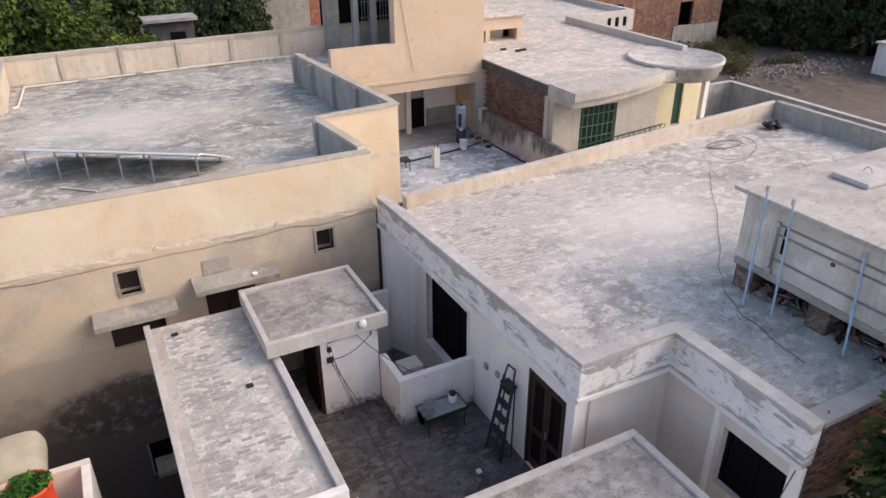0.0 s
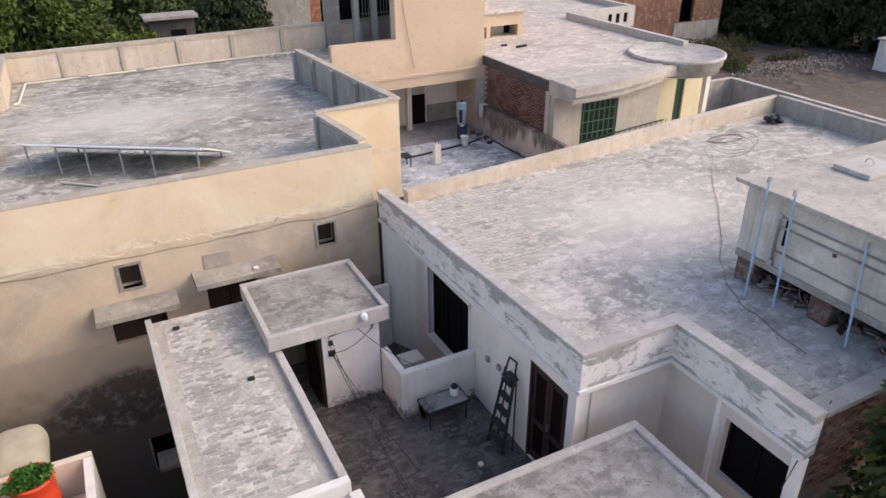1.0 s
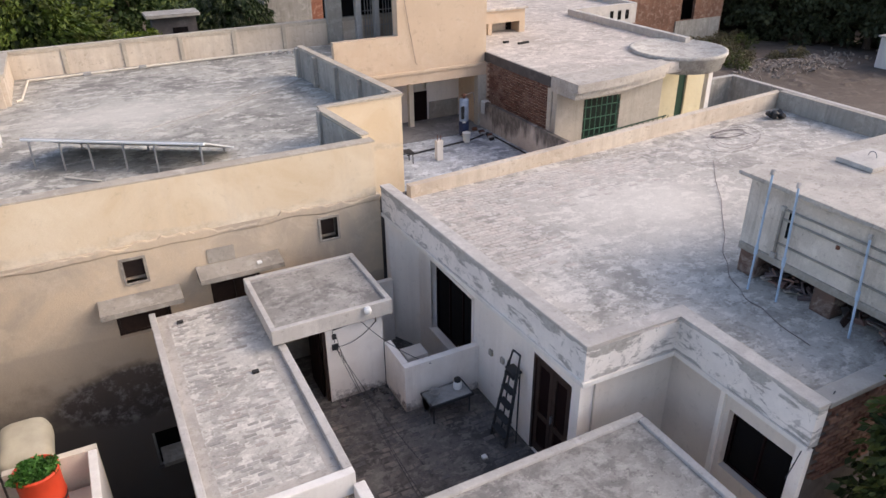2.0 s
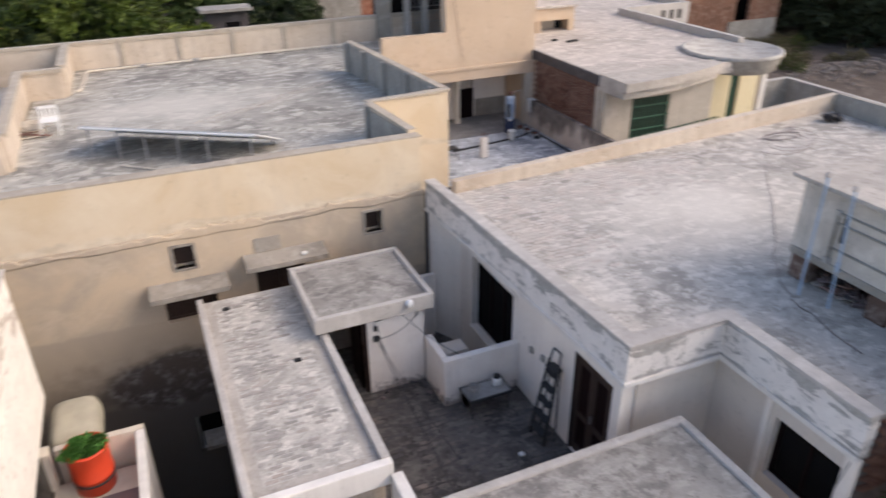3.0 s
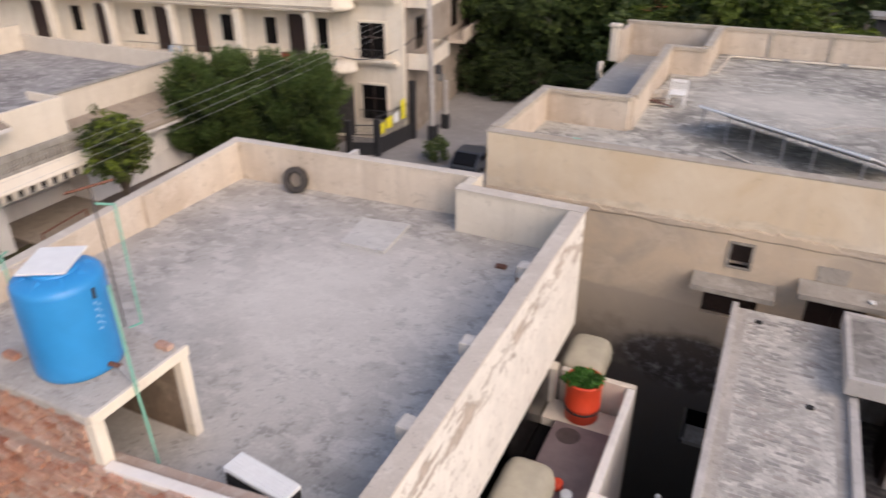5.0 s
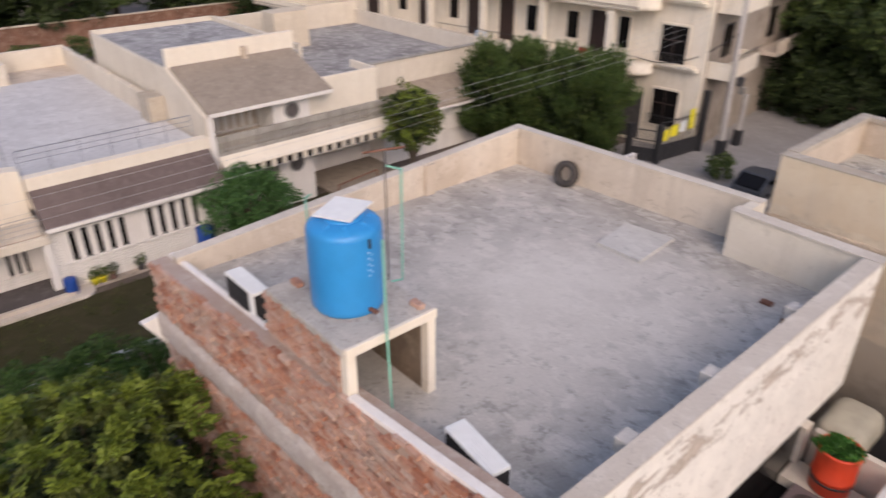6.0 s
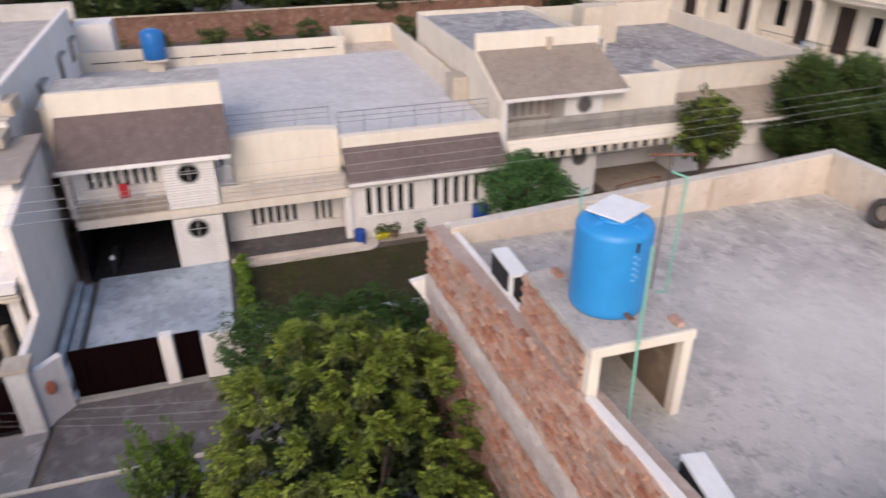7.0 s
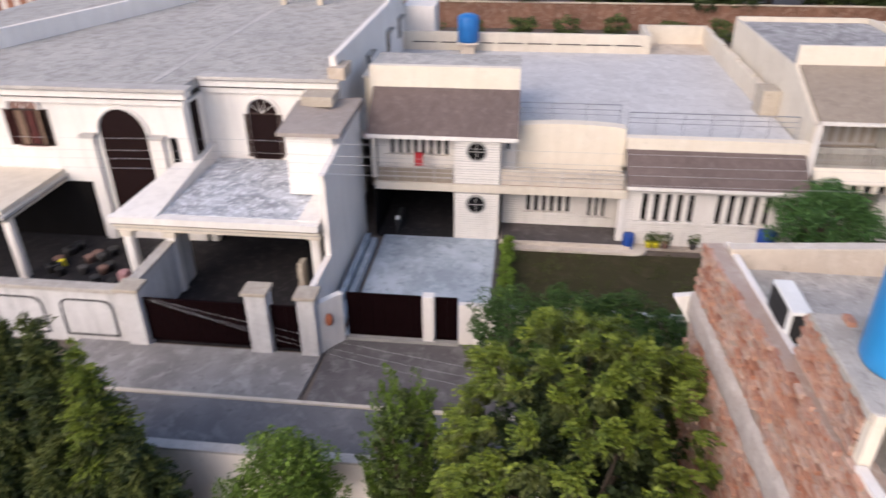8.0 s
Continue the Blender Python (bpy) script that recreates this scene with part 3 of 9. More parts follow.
def wall(bm, axis, c0, c1, a0, a1, z0, z1, holes=()):
    """A straight wall between c0 and c1 across its axis, from a0 to a1 along it, with openings (a, b, z low, z high), in one piece."""
    us = sorted({a0, a1, *[v for h in holes for v in h[:2] if a0 < v < a1]})
    zs = sorted({z0, z1, *[v for h in holes for v in h[2:] if z0 < v < z1]})
    nu, nz = len(us) - 1, len(zs) - 1

    def solid(i, k):
        if not (0 <= i < nu and 0 <= k < nz):
            return False
        u, z = (us[i] + us[i + 1]) / 2, (zs[k] + zs[k + 1]) / 2
        return not any(h[0] < u < h[1] and h[2] < z < h[3] for h in holes)
    made = {}

    def vert(i, k, s):
        if (i, k, s) not in made:
            c = (c0, c1)[s]
            made[i, k, s] = bm.verts.new((c, us[i], zs[k]) if axis == "x" else (us[i], c, zs[k]))
        return made[i, k, s]
    fs = []
    for i in range(nu):
        for k in range(nz):
            if not solid(i, k):
                continue
            for s in (0, 1):
                fs.append(bm.faces.new([vert(*q, s) for q in ((i, k), (i + 1, k), (i + 1, k + 1), (i, k + 1))]))
            for n, (p, q) in (((i - 1, k), ((i, k), (i, k + 1))), ((i + 1, k), ((i + 1, k), (i + 1, k + 1))), ((i, k - 1), ((i, k), (i + 1, k))), ((i, k + 1), ((i, k + 1), (i + 1, k + 1)))):
                if not solid(*n):
                    fs.append(bm.faces.new((vert(*p, 0), vert(*q, 0), vert(*q, 1), vert(*p, 1))))
    bmesh.ops.recalc_face_normals(bm, faces=fs)
    return bm


def walls(name, material, parent, rows, label=""):
    """Straight walls, each a part of its own."""
    for r in rows:
        part(name, wall(bmesh.new(), *r), material, parent, label)


def runs(name, material, parent, rows, label=""):
    """Slanting or sloping walls, each a part of its own."""
    for r in rows:
        part(name, run(bmesh.new(), *r), material, parent, label)


def blocks(name, material, parent, *rows, label=""):
    """Boxes, each a part of its own."""
    for r in rows:
        part(name, boxes(r), material, parent, label)


def rod(bm, a, b, r, n=8, r2=None):
    """A round bar from a to b."""
    a, b = Vector(a), Vector(b)
    d = b - a
    m = Matrix.Translation((a + b) / 2) @ d.to_track_quat("Z", "Y").to_matrix().to_4x4()
    bmesh.ops.create_cone(bm, cap_ends=True, segments=n, radius1=r, radius2=r if r2 is None else r2, depth=d.length, matrix=m)
    return bm


def pipe(bm, pts, r, n=6):
    for a, b in zip(pts, pts[1:]):
        rod(bm, a, b, r, n)
    return bm


def turned(bm, profile, at, n=28):
    """A body of revolution from (radius, height) pairs."""
    rings = [[bm.verts.new((at[0] + r * math.cos(2 * math.pi * k / n), at[1] + r * math.sin(2 * math.pi * k / n), at[2] + z)) for k in range(n)] for r, z in profile]
    for a, b in zip(rings, rings[1:]):
        for k in range(n):
            f = bm.faces.new((a[k], a[(k + 1) % n], b[(k + 1) % n], b[k]))
            f.smooth = True
    bm.faces.new(rings[0][::-1])
    bm.faces.new(rings[-1])
    return bm


def cable(name, pts, r, material, label, group=""):
    """A thin sagging wire through the given points."""
    cu = bpy.data.curves.new(name, "CURVE")
    cu.dimensions, cu.bevel_depth, cu.bevel_resolution = "3D", r, 1
    sp = cu.splines.new("POLY")
    sp.points.add(len(pts) - 1)
    for p, q in zip(sp.points, pts):
        p.co = (*q, 1)
    cu.materials.append(M[material])
    dg = bpy.context.evaluated_depsgraph_get
    ob = new(name, cu)
    me = bpy.data.meshes.new_from_object(ob.evaluated_get(dg()))
    bpy.data.objects.remove(ob)
    ob = new(name, me)
    me.materials.clear()
    me.materials.append(M[material])
    return tagged(ob, label, "cable", group)


def sag(a, b, drop, n=14):
    a, b = Vector(a), Vector(b)
    return [tuple(a.lerp(b, k / n) + Vector((0, 0, -drop * 4 * (k / n) * (1 - k / n)))) for k in range(n + 1)]


def leaves(name, centres, radii, per, size, material, parent, seed, droop=0.4, long=2.0, hang=None, stretch=1.0, flat=0.0):
    """Many small leaves gathered in clumps, which may be drawn out along given directions."""
    rng = np.random.default_rng(seed)
    n = len(centres) * per
    c = np.repeat(np.array(centres), per, 0)
    rr = np.repeat(np.array(radii), per)[:, None]
    d = rng.normal(size=(n, 3))
    d /= np.linalg.norm(d, axis=1)[:, None]
    off = d * rr * rng.uniform(0.35, 1.0, (n, 1)) ** 0.5 * np.array([1, 1, 0.75])
    ax = d + rng.normal(scale=0.6, size=(n, 3)) + np.array([0, 0, -droop])
    if hang is not None:
        hg = np.repeat(np.array(hang), per, 0)
        off = off + hg * (np.sum(off * hg, 1)[:, None] * (stretch - 1))
        ax = 0.5 * d + 1.4 * hg + rng.normal(scale=0.35, size=(n, 3))
    p = c + off
    ax /= np.linalg.norm(ax, axis=1)[:, None]
    sd = np.cross(ax, rng.normal(size=(n, 3)) + np.array([0, 0, flat]))
    sd /= np.linalg.norm(sd, axis=1)[:, None]
    s = size * rng.uniform(0.6, 1.25, (n, 1))
    L, W = ax * s * long / 2, sd * s / 2
    up = np.cross(ax, sd) * s * 0.15
    v = np.stack([p - L, p + W + up, p + L, p - W + up], 1).reshape(-1, 3)
    org = np.array(ORG[parent.name])
    me = bpy.data.meshes.new(name)
    me.vertices.add(4 * n)
    me.vertices.foreach_set("co", (v - org).ravel())
    me.loops.add(4 * n)
    me.loops.foreach_set("vertex_index", np.arange(4 * n))
    me.polygons.add(n)
    me.polygons.foreach_set("loop_start", np.arange(0, 4 * n, 4))
    me.polygons.foreach_set("loop_total", np.full(n, 4))
    me.update()
    me.validate()
    me.materials.append(M[material])
    ob = new(name, me)
    ob.parent = parent
    ORG[ob.name] = ORG[parent.name]
    return ob


def tree(name, at, height, crown, clumps, per, leaf, material, label, seed, low=0.35, group="", bulge=0.5, droop=0.4, clump=0.28):
    """Trunk with limbs, and a crown of leaf clumps in an uneven ellipsoid."""
    rng = np.random.default_rng(seed)
    t = thing(name, at, label, "tree" if height > 2.2 else "shrub", group)
    x, y, z = at
    rx, ry, rz = crown
    cz = z + height - rz
    bm = bmesh.new()
    r0 = 0.035 * height + 0.03
    rod(bm, (x, y, z - 0.1), (x + 0.1 * rx, y, cz), r0, 9, r0 * 0.55)
    cs, rs = [], []
    for k in range(clumps):
        d = rng.normal(size=3)
        d /= np.linalg.norm(d)
        w = 0.95 + bulge * noise.noise(Vector(d * 1.7) + Vector((seed, 0, 0)))
        q = rng.uniform(0.4, 1.0) ** 0.5
        p = np.array([x + d[0] * rx * w * q, y + d[1] * ry * w * q, cz + d[2] * rz * w * q])
        if p[2] < z + height * low * 0.5:
            p[2] = z + height * low * 0.5 + rng.uniform(0, 0.2)
        cs.append(p)
        rs.append(clump * min(rx, ry, rz) * rng.uniform(0.7, 1.3))
    for k in range(0, clumps, max(1, clumps // 9)):
        rod(bm, (x + 0.05 * rx, y, z + height * rng.uniform(0.25, 0.5)), tuple(cs[k]), r0 * 0.35, 6, r0 * 0.1)
    part("trunk", bm, "bark", t)
    leaves("crown", cs, rs, per, leaf, material, t, seed + 7, droop)
    return t


def bunched_tree(name, at, height, crown, bunches, per, leaf, mats, label, seed, radius=0.17, stretch=1.7, up=0.0, core="leaf_dark", wild=0.5, flat=0.0, tufts=0.0, spire=0.0, clusters=0, spread=0.3):
    """A tree whose leaves hang in long bunches over an inside coloured dark for shade; the young and upper bunches,
    paler as if lit, are a part of their own.
    """
    rng = np.random.default_rng(seed)
    t = thing(name, at, label, "tree")
    x, y, z = at
    rx, ry, rz = crown
    cz = z + height - rz
    r0 = 0.03 * height + 0.03
    bm = bmesh.new()
    rod(bm, (x, y, z - 0.1), (x, y, cz), r0, 9, r0 * 0.6)
    sets = ([], [], []), ([], [], [])
    heads = rng.normal(size=(clusters, 3)) if clusters else None
    for k in range(bunches):
        if clusters:
            hd = heads[k % clusters] / np.linalg.norm(heads[k % clusters])
            side = rng.normal(size=3)
            side = side / np.linalg.norm(side) + 0.35 * hd + np.array([0, 0, 0.15])
            w = 0.90 + wild * noise.noise(Vector(hd * 2.1) + Vector((seed, 0, 0)))
            c = np.array([x + hd[0] * rx * w, y + hd[1] * ry * w, cz + hd[2] * rz * w])
            p = c + side * spread * rng.uniform(0.45, 1.0)
            p[2] = max(p[2], z + 0.5)
            hg = 0.6 * side + 0.5 * hd + np.array([0, 0, -1.15 + up])
            # Upper side of a cluster takes the paler leaves, light put in colour.
            a = sets[0 if side[2] + 0.6 * float(np.dot(side, hd)) + rng.uniform(-0.5, 0.5) + 0.8 * noise.noise(Vector(hd * 4.0)) > 0.60 else 1]
            a[0].append(p)
            a[1].append(radius * rng.uniform(0.65, 1.3))
            a[2].append(hg / np.linalg.norm(hg))
            continue
        d = rng.normal(size=3)
        d /= np.linalg.norm(d)
        w = 0.93 + wild * noise.noise(Vector(d * 2.1) + Vector((seed, 0, 0))) + 0.16 * noise.noise(Vector(d * 6.0) + Vector((0, seed, 0)))
        out = rng.uniform(0.0, 1.0)
        q = w * (0.80 + 0.23 * out) + tufts * (noise.noise(Vector(d * 11.0) + Vector((seed, seed, 0))) + 0.3 * (out - 0.5))
        g = 1 - spire * (0.5 + 0.5 * d[2])
        p = np.array([x + d[0] * rx * q * g, y + d[1] * ry * q * g, max(z + 0.5, cz + d[2] * rz * q)])
        hd = np.array([d[0], d[1], -0.75 + 0.5 * d[2] + up]) + rng.normal(scale=0.25, size=3)
        hd /= np.linalg.norm(hd)
        # Top and outer bunches are paler too: fresh tips and painted light.
        lit_young = noise.noise(Vector(d * 3.3) + Vector((0, 0, seed))) + rng.uniform(-0.5, 0.5) + 0.35 * d[2] + 3.0 * tufts * (out - 0.55) > -0.05
        a = sets[0 if lit_young else 1]
        a[0].append(p)
        a[1].append(radius * rng.uniform(0.65, 1.3))
        a[2].append(hd)
    for k in range(12):
        p = sets[0][0][k * (len(sets[0][0]) // 12)]
        rod(bm, (x, y, z + height * rng.uniform(0.2, 0.45)), tuple(np.array([x, y, cz]) * 0.15 + p * 0.85), r0 * 0.4, 6, r0 * 0.1)
    part("trunk", bm, "bark", t)
    for nm, mt, a, sd in (("new_growth", mats[0], sets[0], 1), ("crown", mats[1], sets[1], 2)):
        leaves(nm, a[0], a[1], per, leaf, mt, t, seed + sd, long=2.1, hang=a[2], stretch=stretch, flat=flat)
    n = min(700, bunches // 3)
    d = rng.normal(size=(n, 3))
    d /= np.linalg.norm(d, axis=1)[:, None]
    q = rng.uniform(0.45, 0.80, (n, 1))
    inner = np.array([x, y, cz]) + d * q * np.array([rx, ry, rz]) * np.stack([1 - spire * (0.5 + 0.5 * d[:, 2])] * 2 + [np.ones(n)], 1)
    # Inner leaves use a darker colour for the shade between bunches.
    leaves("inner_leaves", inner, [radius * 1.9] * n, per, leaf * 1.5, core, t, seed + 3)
    return t

# ---- ground and street ----
ground = bmesh.new()
bmesh.ops.create_grid(ground, x_segments=60, y_segments=60, size=260)
for v in ground.verts:
    far = max(0.0, v.co.length - 60)
    v.co.z = -0.02 + 0.5 * noise.noise(v.co * 0.02) * min(1, far / 40)
single("ground", ground, "earth", "dusty bare brown earth between the houses", "ground", kind="structure")
road = boxes((-16.3, -13.1, -120, 30, -0.3, 0.03), (-21.5, -13.1, 30, 33.5, -0.3, 0.03))
single("road", road, "asphalt", "narrow grey asphalt street past the houses", "road", kind="structure")
lane = boxes((-24.0, -9.5, 33.5, 110, -0.3, 0.035))
single("road_2", lane, "lane", "pale worn concrete side lane", "road", kind="structure")
single("kerb", boxes((-16.42, -16.3, -120, 3, -0.2, 0.10)), "cream_pale", "pale painted kerb edge along the street", "kerb", kind="structure")
apron = bmesh.new()
prism(apron, [(-16.45, -15.5), (-16.45, -6.9), (-18.75, -6.7), (-18.75, -15.5)], -0.2, [0.07, 0.07, 0.13, 0.13])
single("pavement", apron, "apron", "pale concrete ramp before the gates", "pavement", kind="structure")
single("pavement_2", boxes((-20.0, -16.45, -6.6, 3.5, -0.2, 0.06)), "ramp_stained", "dark stained paving before a gate", "pavement", kind="structure")
single("pavement_3", boxes((-13.1, -12.42, -60, 6, -0.2, 0.08)), "apron", "narrow concrete verge along a garden wall", "pavement", kind="structure")
gw = thing("garden_wall", (-12.3, -10, 0), "low white plastered garden wall beside the street", "wall")
part("wall", boxes((-12.42, -12.2, -40, 1.5, -0.2, 2.0)), "white_wall", gw)
part("coping", boxes((-12.46, -12.16, -40, 1.5, 2.0, 2.07)), "coping", gw)

# ---- main house: the roof beside the yard ----
MF, MT = 8.85, 9.12
house = thing("house", (12, 9, 0), "white house with peeling roof band and flat cement roof", "house")
walls("wall", "white_wall", house, [
    ("x", 5.66, 5.90, 6.60, 13.40, 0, 8.42, [(10.0, 11.8, 6.22, 7.95), (6.82, 7.88, 6.0, 8.08)]),
    ("y", 13.16, 13.40, 5.90, 18.3, 0, 8.42), ("x", 18.3, 18.54, 4.3, 13.40, 0, 8.42)])
walls("wall", "beige_wall", house, [("y", 6.56, 6.80, 5.90, 7.46, 0, 8.42), ("x", 7.46, 7.70, 4.10, 6.56, 0, 8.42, [(4.20, 5.33, 6.95, 8.05)])])
part("corner_pilaster", boxes((7.36, 7.459, 3.98, 4.16, 0, 8.39, 0.01)), "white_wall", house)
# Black sheet behind the openings gives the rooms their shade by colour.
part("room_back", boxes((6.6, 6.7, 6.9, 13.1, 5.9, 8.42)), "deep_shade", house)
part("pier", boxes((5.28, 5.655, 13.16, 13.40, 0, 8.398, 0.015)), "white_wall", house)
# Added wall, dark in colour for the shade of the slot.
part("slot_wall", boxes((5.30, 6.2, 13.64, 13.72, 0, 8.75)), "apron_dark", house, "added dark wall for the shade in the narrow slot")
part("slot_pipe", rod(bmesh.new(), (5.36, 13.50, 2.0), (5.36, 13.50, 8.7), 0.045, 8), "black_iron", house)
rf = prism(boxes((5.70, 7.5, 6.62, 13.3, 8.45, MF)), [(7.5, 4.3), (18.5, 4.3), (18.5, 14.1), (7.5, 13.3)], 8.45, MF)
part("roof", rf, "cement_roof", house, "worn grey cement roof with traces of brick tiles")
part("slab", boxes((5.62, 7.5, 6.56, 13.36, 8.425, 8.448), (7.5, 18.4, 4.2, 13.36, 8.425, 8.448)), "white_wall", house)


def band(name, material, out, inn, z0, z1, bev, label=""):
    """One unbroken strip round the yard side of the roof, out and in from the wall line."""
    o, i = out, inn
    bm = prism(bmesh.new(), [(5.66 - o, 13.5), (5.66 - o, 6.56 - o), (7.46 - o, 6.56 - o), (7.46 - o, 4.0), (7.46 + i, 4.0), (7.46 + i, 6.56 + i), (5.66 + i, 6.56 + i), (5.66 + i, 13.5)], z0, z1)
    bmesh.ops.bevel(bm, geom=bm.edges[:], offset=bev, segments=2, profile=0.6, affect="EDGES")
    return part(name, bm, material, house, label)


band("roof_band", "peel", 0.10, 0.10, 8.40, 9.06, 0.012, "band round the roof with peeling white paint")
band("parapet_top", "coping", 0.125, 0.125, 9.062, 9.13, 0.02)
band("drip_edge", "white_clean", 0.13, -0.105, 8.38, 8.46, 0.006)
par = bmesh.new()
run(par, (18.6, 14.22), (5.8, 13.28), 0.20, 8.5, 9.33, 9.13)
part("back_parapet", par, "tan_wall", house, "low sandy yellow parapet")
par = bmesh.new()
run(par, (18.62, 3.0), (18.62, 13.98), 0.2, 8.5, 9.42, 9.38)
part("side_parapet", par, "grey_wall", house)
for k, (z0, z1) in enumerate([(8.02, 8.06)]):
    part("pilaster", boxes((7.40, 7.46, 5.42, 5.50, 6.0, 8.40)), "white_wall", house)
    part("pilaster", boxes((5.57, 5.66, 6.52, 6.72, 6.0, 8.40)), "white_wall", house)


def dark_window(parent, axis, face, into, a0, a1, z0, z1, bars=3, frame_m="dark_wood", pane_m="glass", t=0.05, deep=0.12):
    """A window in an opening: frame, panes between its bars, all set back from the wall's face."""
    win = part("window", boxes(*[r if axis == "x" else (r[2], r[3], r[0], r[1], r[4], r[5]) for r in (
        (min(face + into * deep, face + into * (deep + 0.07)), max(face + into * deep, face + into * (deep + 0.07)), a, b, c, d) for a, b, c, d in (
            (a0, a0 + t, z0, z1), (a1 - t, a1, z0, z1), (a0 + t, a1 - t, z0, z0 + t), (a0 + t, a1 - t, z1 - t, z1)))]), frame_m, parent)
    g = (a1 - a0 - 2 * t) / bars
    for k in range(bars):
        lo, hi = a0 + t + k * g, a0 + t + (k + 1) * g
        c = sorted((face + into * (deep + 0.03), face + into * (deep + 0.04)))
        part("pane", boxes((*c, lo, hi - 0.03, z0 + t, z1 - t) if axis == "x" else (lo, hi - 0.03, *c, z0 + t, z1 - t)), pane_m, win)
        c = sorted((face + into * (deep - 0.01), face + into * (deep + 0.06)))
        if k < bars - 1:
            part("bar", boxes((*c, hi - 0.03, hi, z0 + t, z1 - t) if axis == "x" else (hi - 0.03, hi, *c, z0 + t, z1 - t)), frame_m, win)
    return win


dark_window(house, "x", 5.66, 1, 10.0, 11.8, 6.22, 7.95, 3, "panel_wood", "deep_shade")
part("window_sill", boxes((5.60, 5.70, 9.95, 11.85, 6.14, 6.215, 0.01)), "white_wall", house)
blocks("window_trim", "white_wall", house, (5.64, 5.68, 9.93, 10.0, 6.2, 8.0), (5.64, 5.68, 11.8, 11.87, 6.2, 8.0), (5.64, 5.68, 9.93, 11.87, 7.952, 8.03))
dark_window(house, "x", 7.46, 1, 4.20, 5.33, 6.95, 8.05, 2, "panel_wood", "deep_shade")


def panel_door(parent, x, y0, y1, z0, z1):
    """A double door of dark wood with raised frames round sunk panels."""
    f = part("door_frame", boxes((x + 0.0, x + 0.12, y0, y0 + 0.06, z0, z1), (x + 0.0, x + 0.12, y1 - 0.06, y1, z0, z1), (x + 0.0, x + 0.12, y0 + 0.06, y1 - 0.06, z1 - 0.06, z1)), "dark_wood", parent)
    m = (y0 + y1) / 2
    for a, b in ((y0 + 0.062, m - 0.003), (m + 0.003, y1 - 0.062)):
        leaf = part("door", boxes((x + 0.06, x + 0.09, a, b, z0 + 0.02, z1 - 0.065)), "panel_wood", parent, "dark brown panelled wooden double door")
        st = bmesh.new()
        for s, e in ((a, a + 0.09), (b - 0.09, b)):
            box(st, x + 0.03, x + 0.06, s, e, z0 + 0.02, z1 - 0.065, 0.006)
        for s, e in ((z0 + 0.02, z0 + 0.2), (z0 + 0.80, z0 + 0.92), (z1 - 0.18, z1 - 0.065)):
            box(st, x + 0.032, x + 0.058, a + 0.09, b - 0.09, s, e, 0.006)
        part("stile", st, "dark_wood", leaf)
    part("handle", boxes((x - 0.01, x + 0.03, m - 0.05, m - 0.03, z0 + 0.95, z0 + 1.1, 0.004)), "steel", parent)


panel_door(house, 5.66, 6.82, 7.88, 6.0, 8.08)
for y, z in ((9.24, 7.2), (8.83, 7.28)):
    part("switch_box", boxes((5.61, 5.66, y - 0.05, y + 0.05, z - 0.06, z + 0.06, 0.008)), "grey_wall", house)

# the front towards the yard runs a little askew
for ob in [o for o in house.children if o.name.split(".")[0] in ("roof", "slab", "roof_band", "parapet_top", "drip_edge")]:
    for v in ob.data.vertices:
        x, y = v.co.x + 12, v.co.y + 9
        if x < 6.0 and y > 6.5:
            v.co.x -= 0.041 * (y - 6.5)

# brick end wall of the main house
bw = thing("brick_wall", (12, 4.05, 0), "bare red brick end wall with a cement top", "wall")
# Dark core and brown bricks take in the shade on this wall.
part("core", boxes((7.62, 18.6, 4.06, 4.26, 0, 9.0)), "apron_dark", bw)
part("cap", boxes((7.60, 18.6, 4.0, 4.30, 9.0, 9.10, 0.02)), "cement", bw)
BRICKS = []   # (parent, centre, size, turn)
for r in range(16):
    z = 8.94 - r * 0.085
    for c in range(17):
        x = 7.75 + c * 0.245 + (0.12 if r % 2 else 0)
        BRICKS.append((bw, (x, 4.045, z), (0.225, 0.05, 0.068)))

# concrete water tank on the main roof
wt = thing("roof_water_tank", (11.4, 6.5, MF), "big grey concrete water tank on short brick piers", "water tank")
tk = boxes((9.62, 13.6, 2.4, 7.46, 9.30, 10.655, 0.03))
part("body", tk, "tank_wall", wt)
part("lid_slab", boxes((9.46, 13.8, 2.2, 7.62, 10.657, 10.735, 0.02)), "smooth_cement", wt, "pale cement top slab")
for y in (7.22, 5.72, 4.1):
    blocks("pier", "pier_brick", wt, (9.64, 10.05, y - 0.19, y + 0.19, MF, 9.30, 0.03), (13.0, 13.4, y - 0.19, y + 0.19, MF, 9.30, 0.03), label="short worn pier")
# Black panel added behind the piers for shade under the tank.
blocks("back_panel", "deep_shade", wt, (11.0, 11.1, 2.6, 7.3, MF, 9.298))
for y0, y1, z in ((4.6, 6.75, 10.33), (4.75, 6.7, 10.16), (4.7, 6.75, 9.72)):
    part("pipe", rod(bmesh.new(), (9.60, y0, z), (9.60, y1, z), 0.02), "grey_wall", wt)
for y in (6.72, 4.62):
    part("pipe", rod(bmesh.new(), (9.595, y, 9.5), (9.595, y, 10.34), 0.024), "grey_wall", wt)
    blocks("junction_box", "coping", wt, (9.55, 9.62, y - 0.05, y + 0.05, 9.44, 9.54, 0.01), (9.56, 9.62, y - 0.04, y + 0.04, 10.30, 10.38, 0.01))
part("bottom_beam", boxes((9.59, 9.70, 2.45, 7.44, 9.302, 9.44, 0.025)), "shade_cement", wt, "broken stained lower edge")
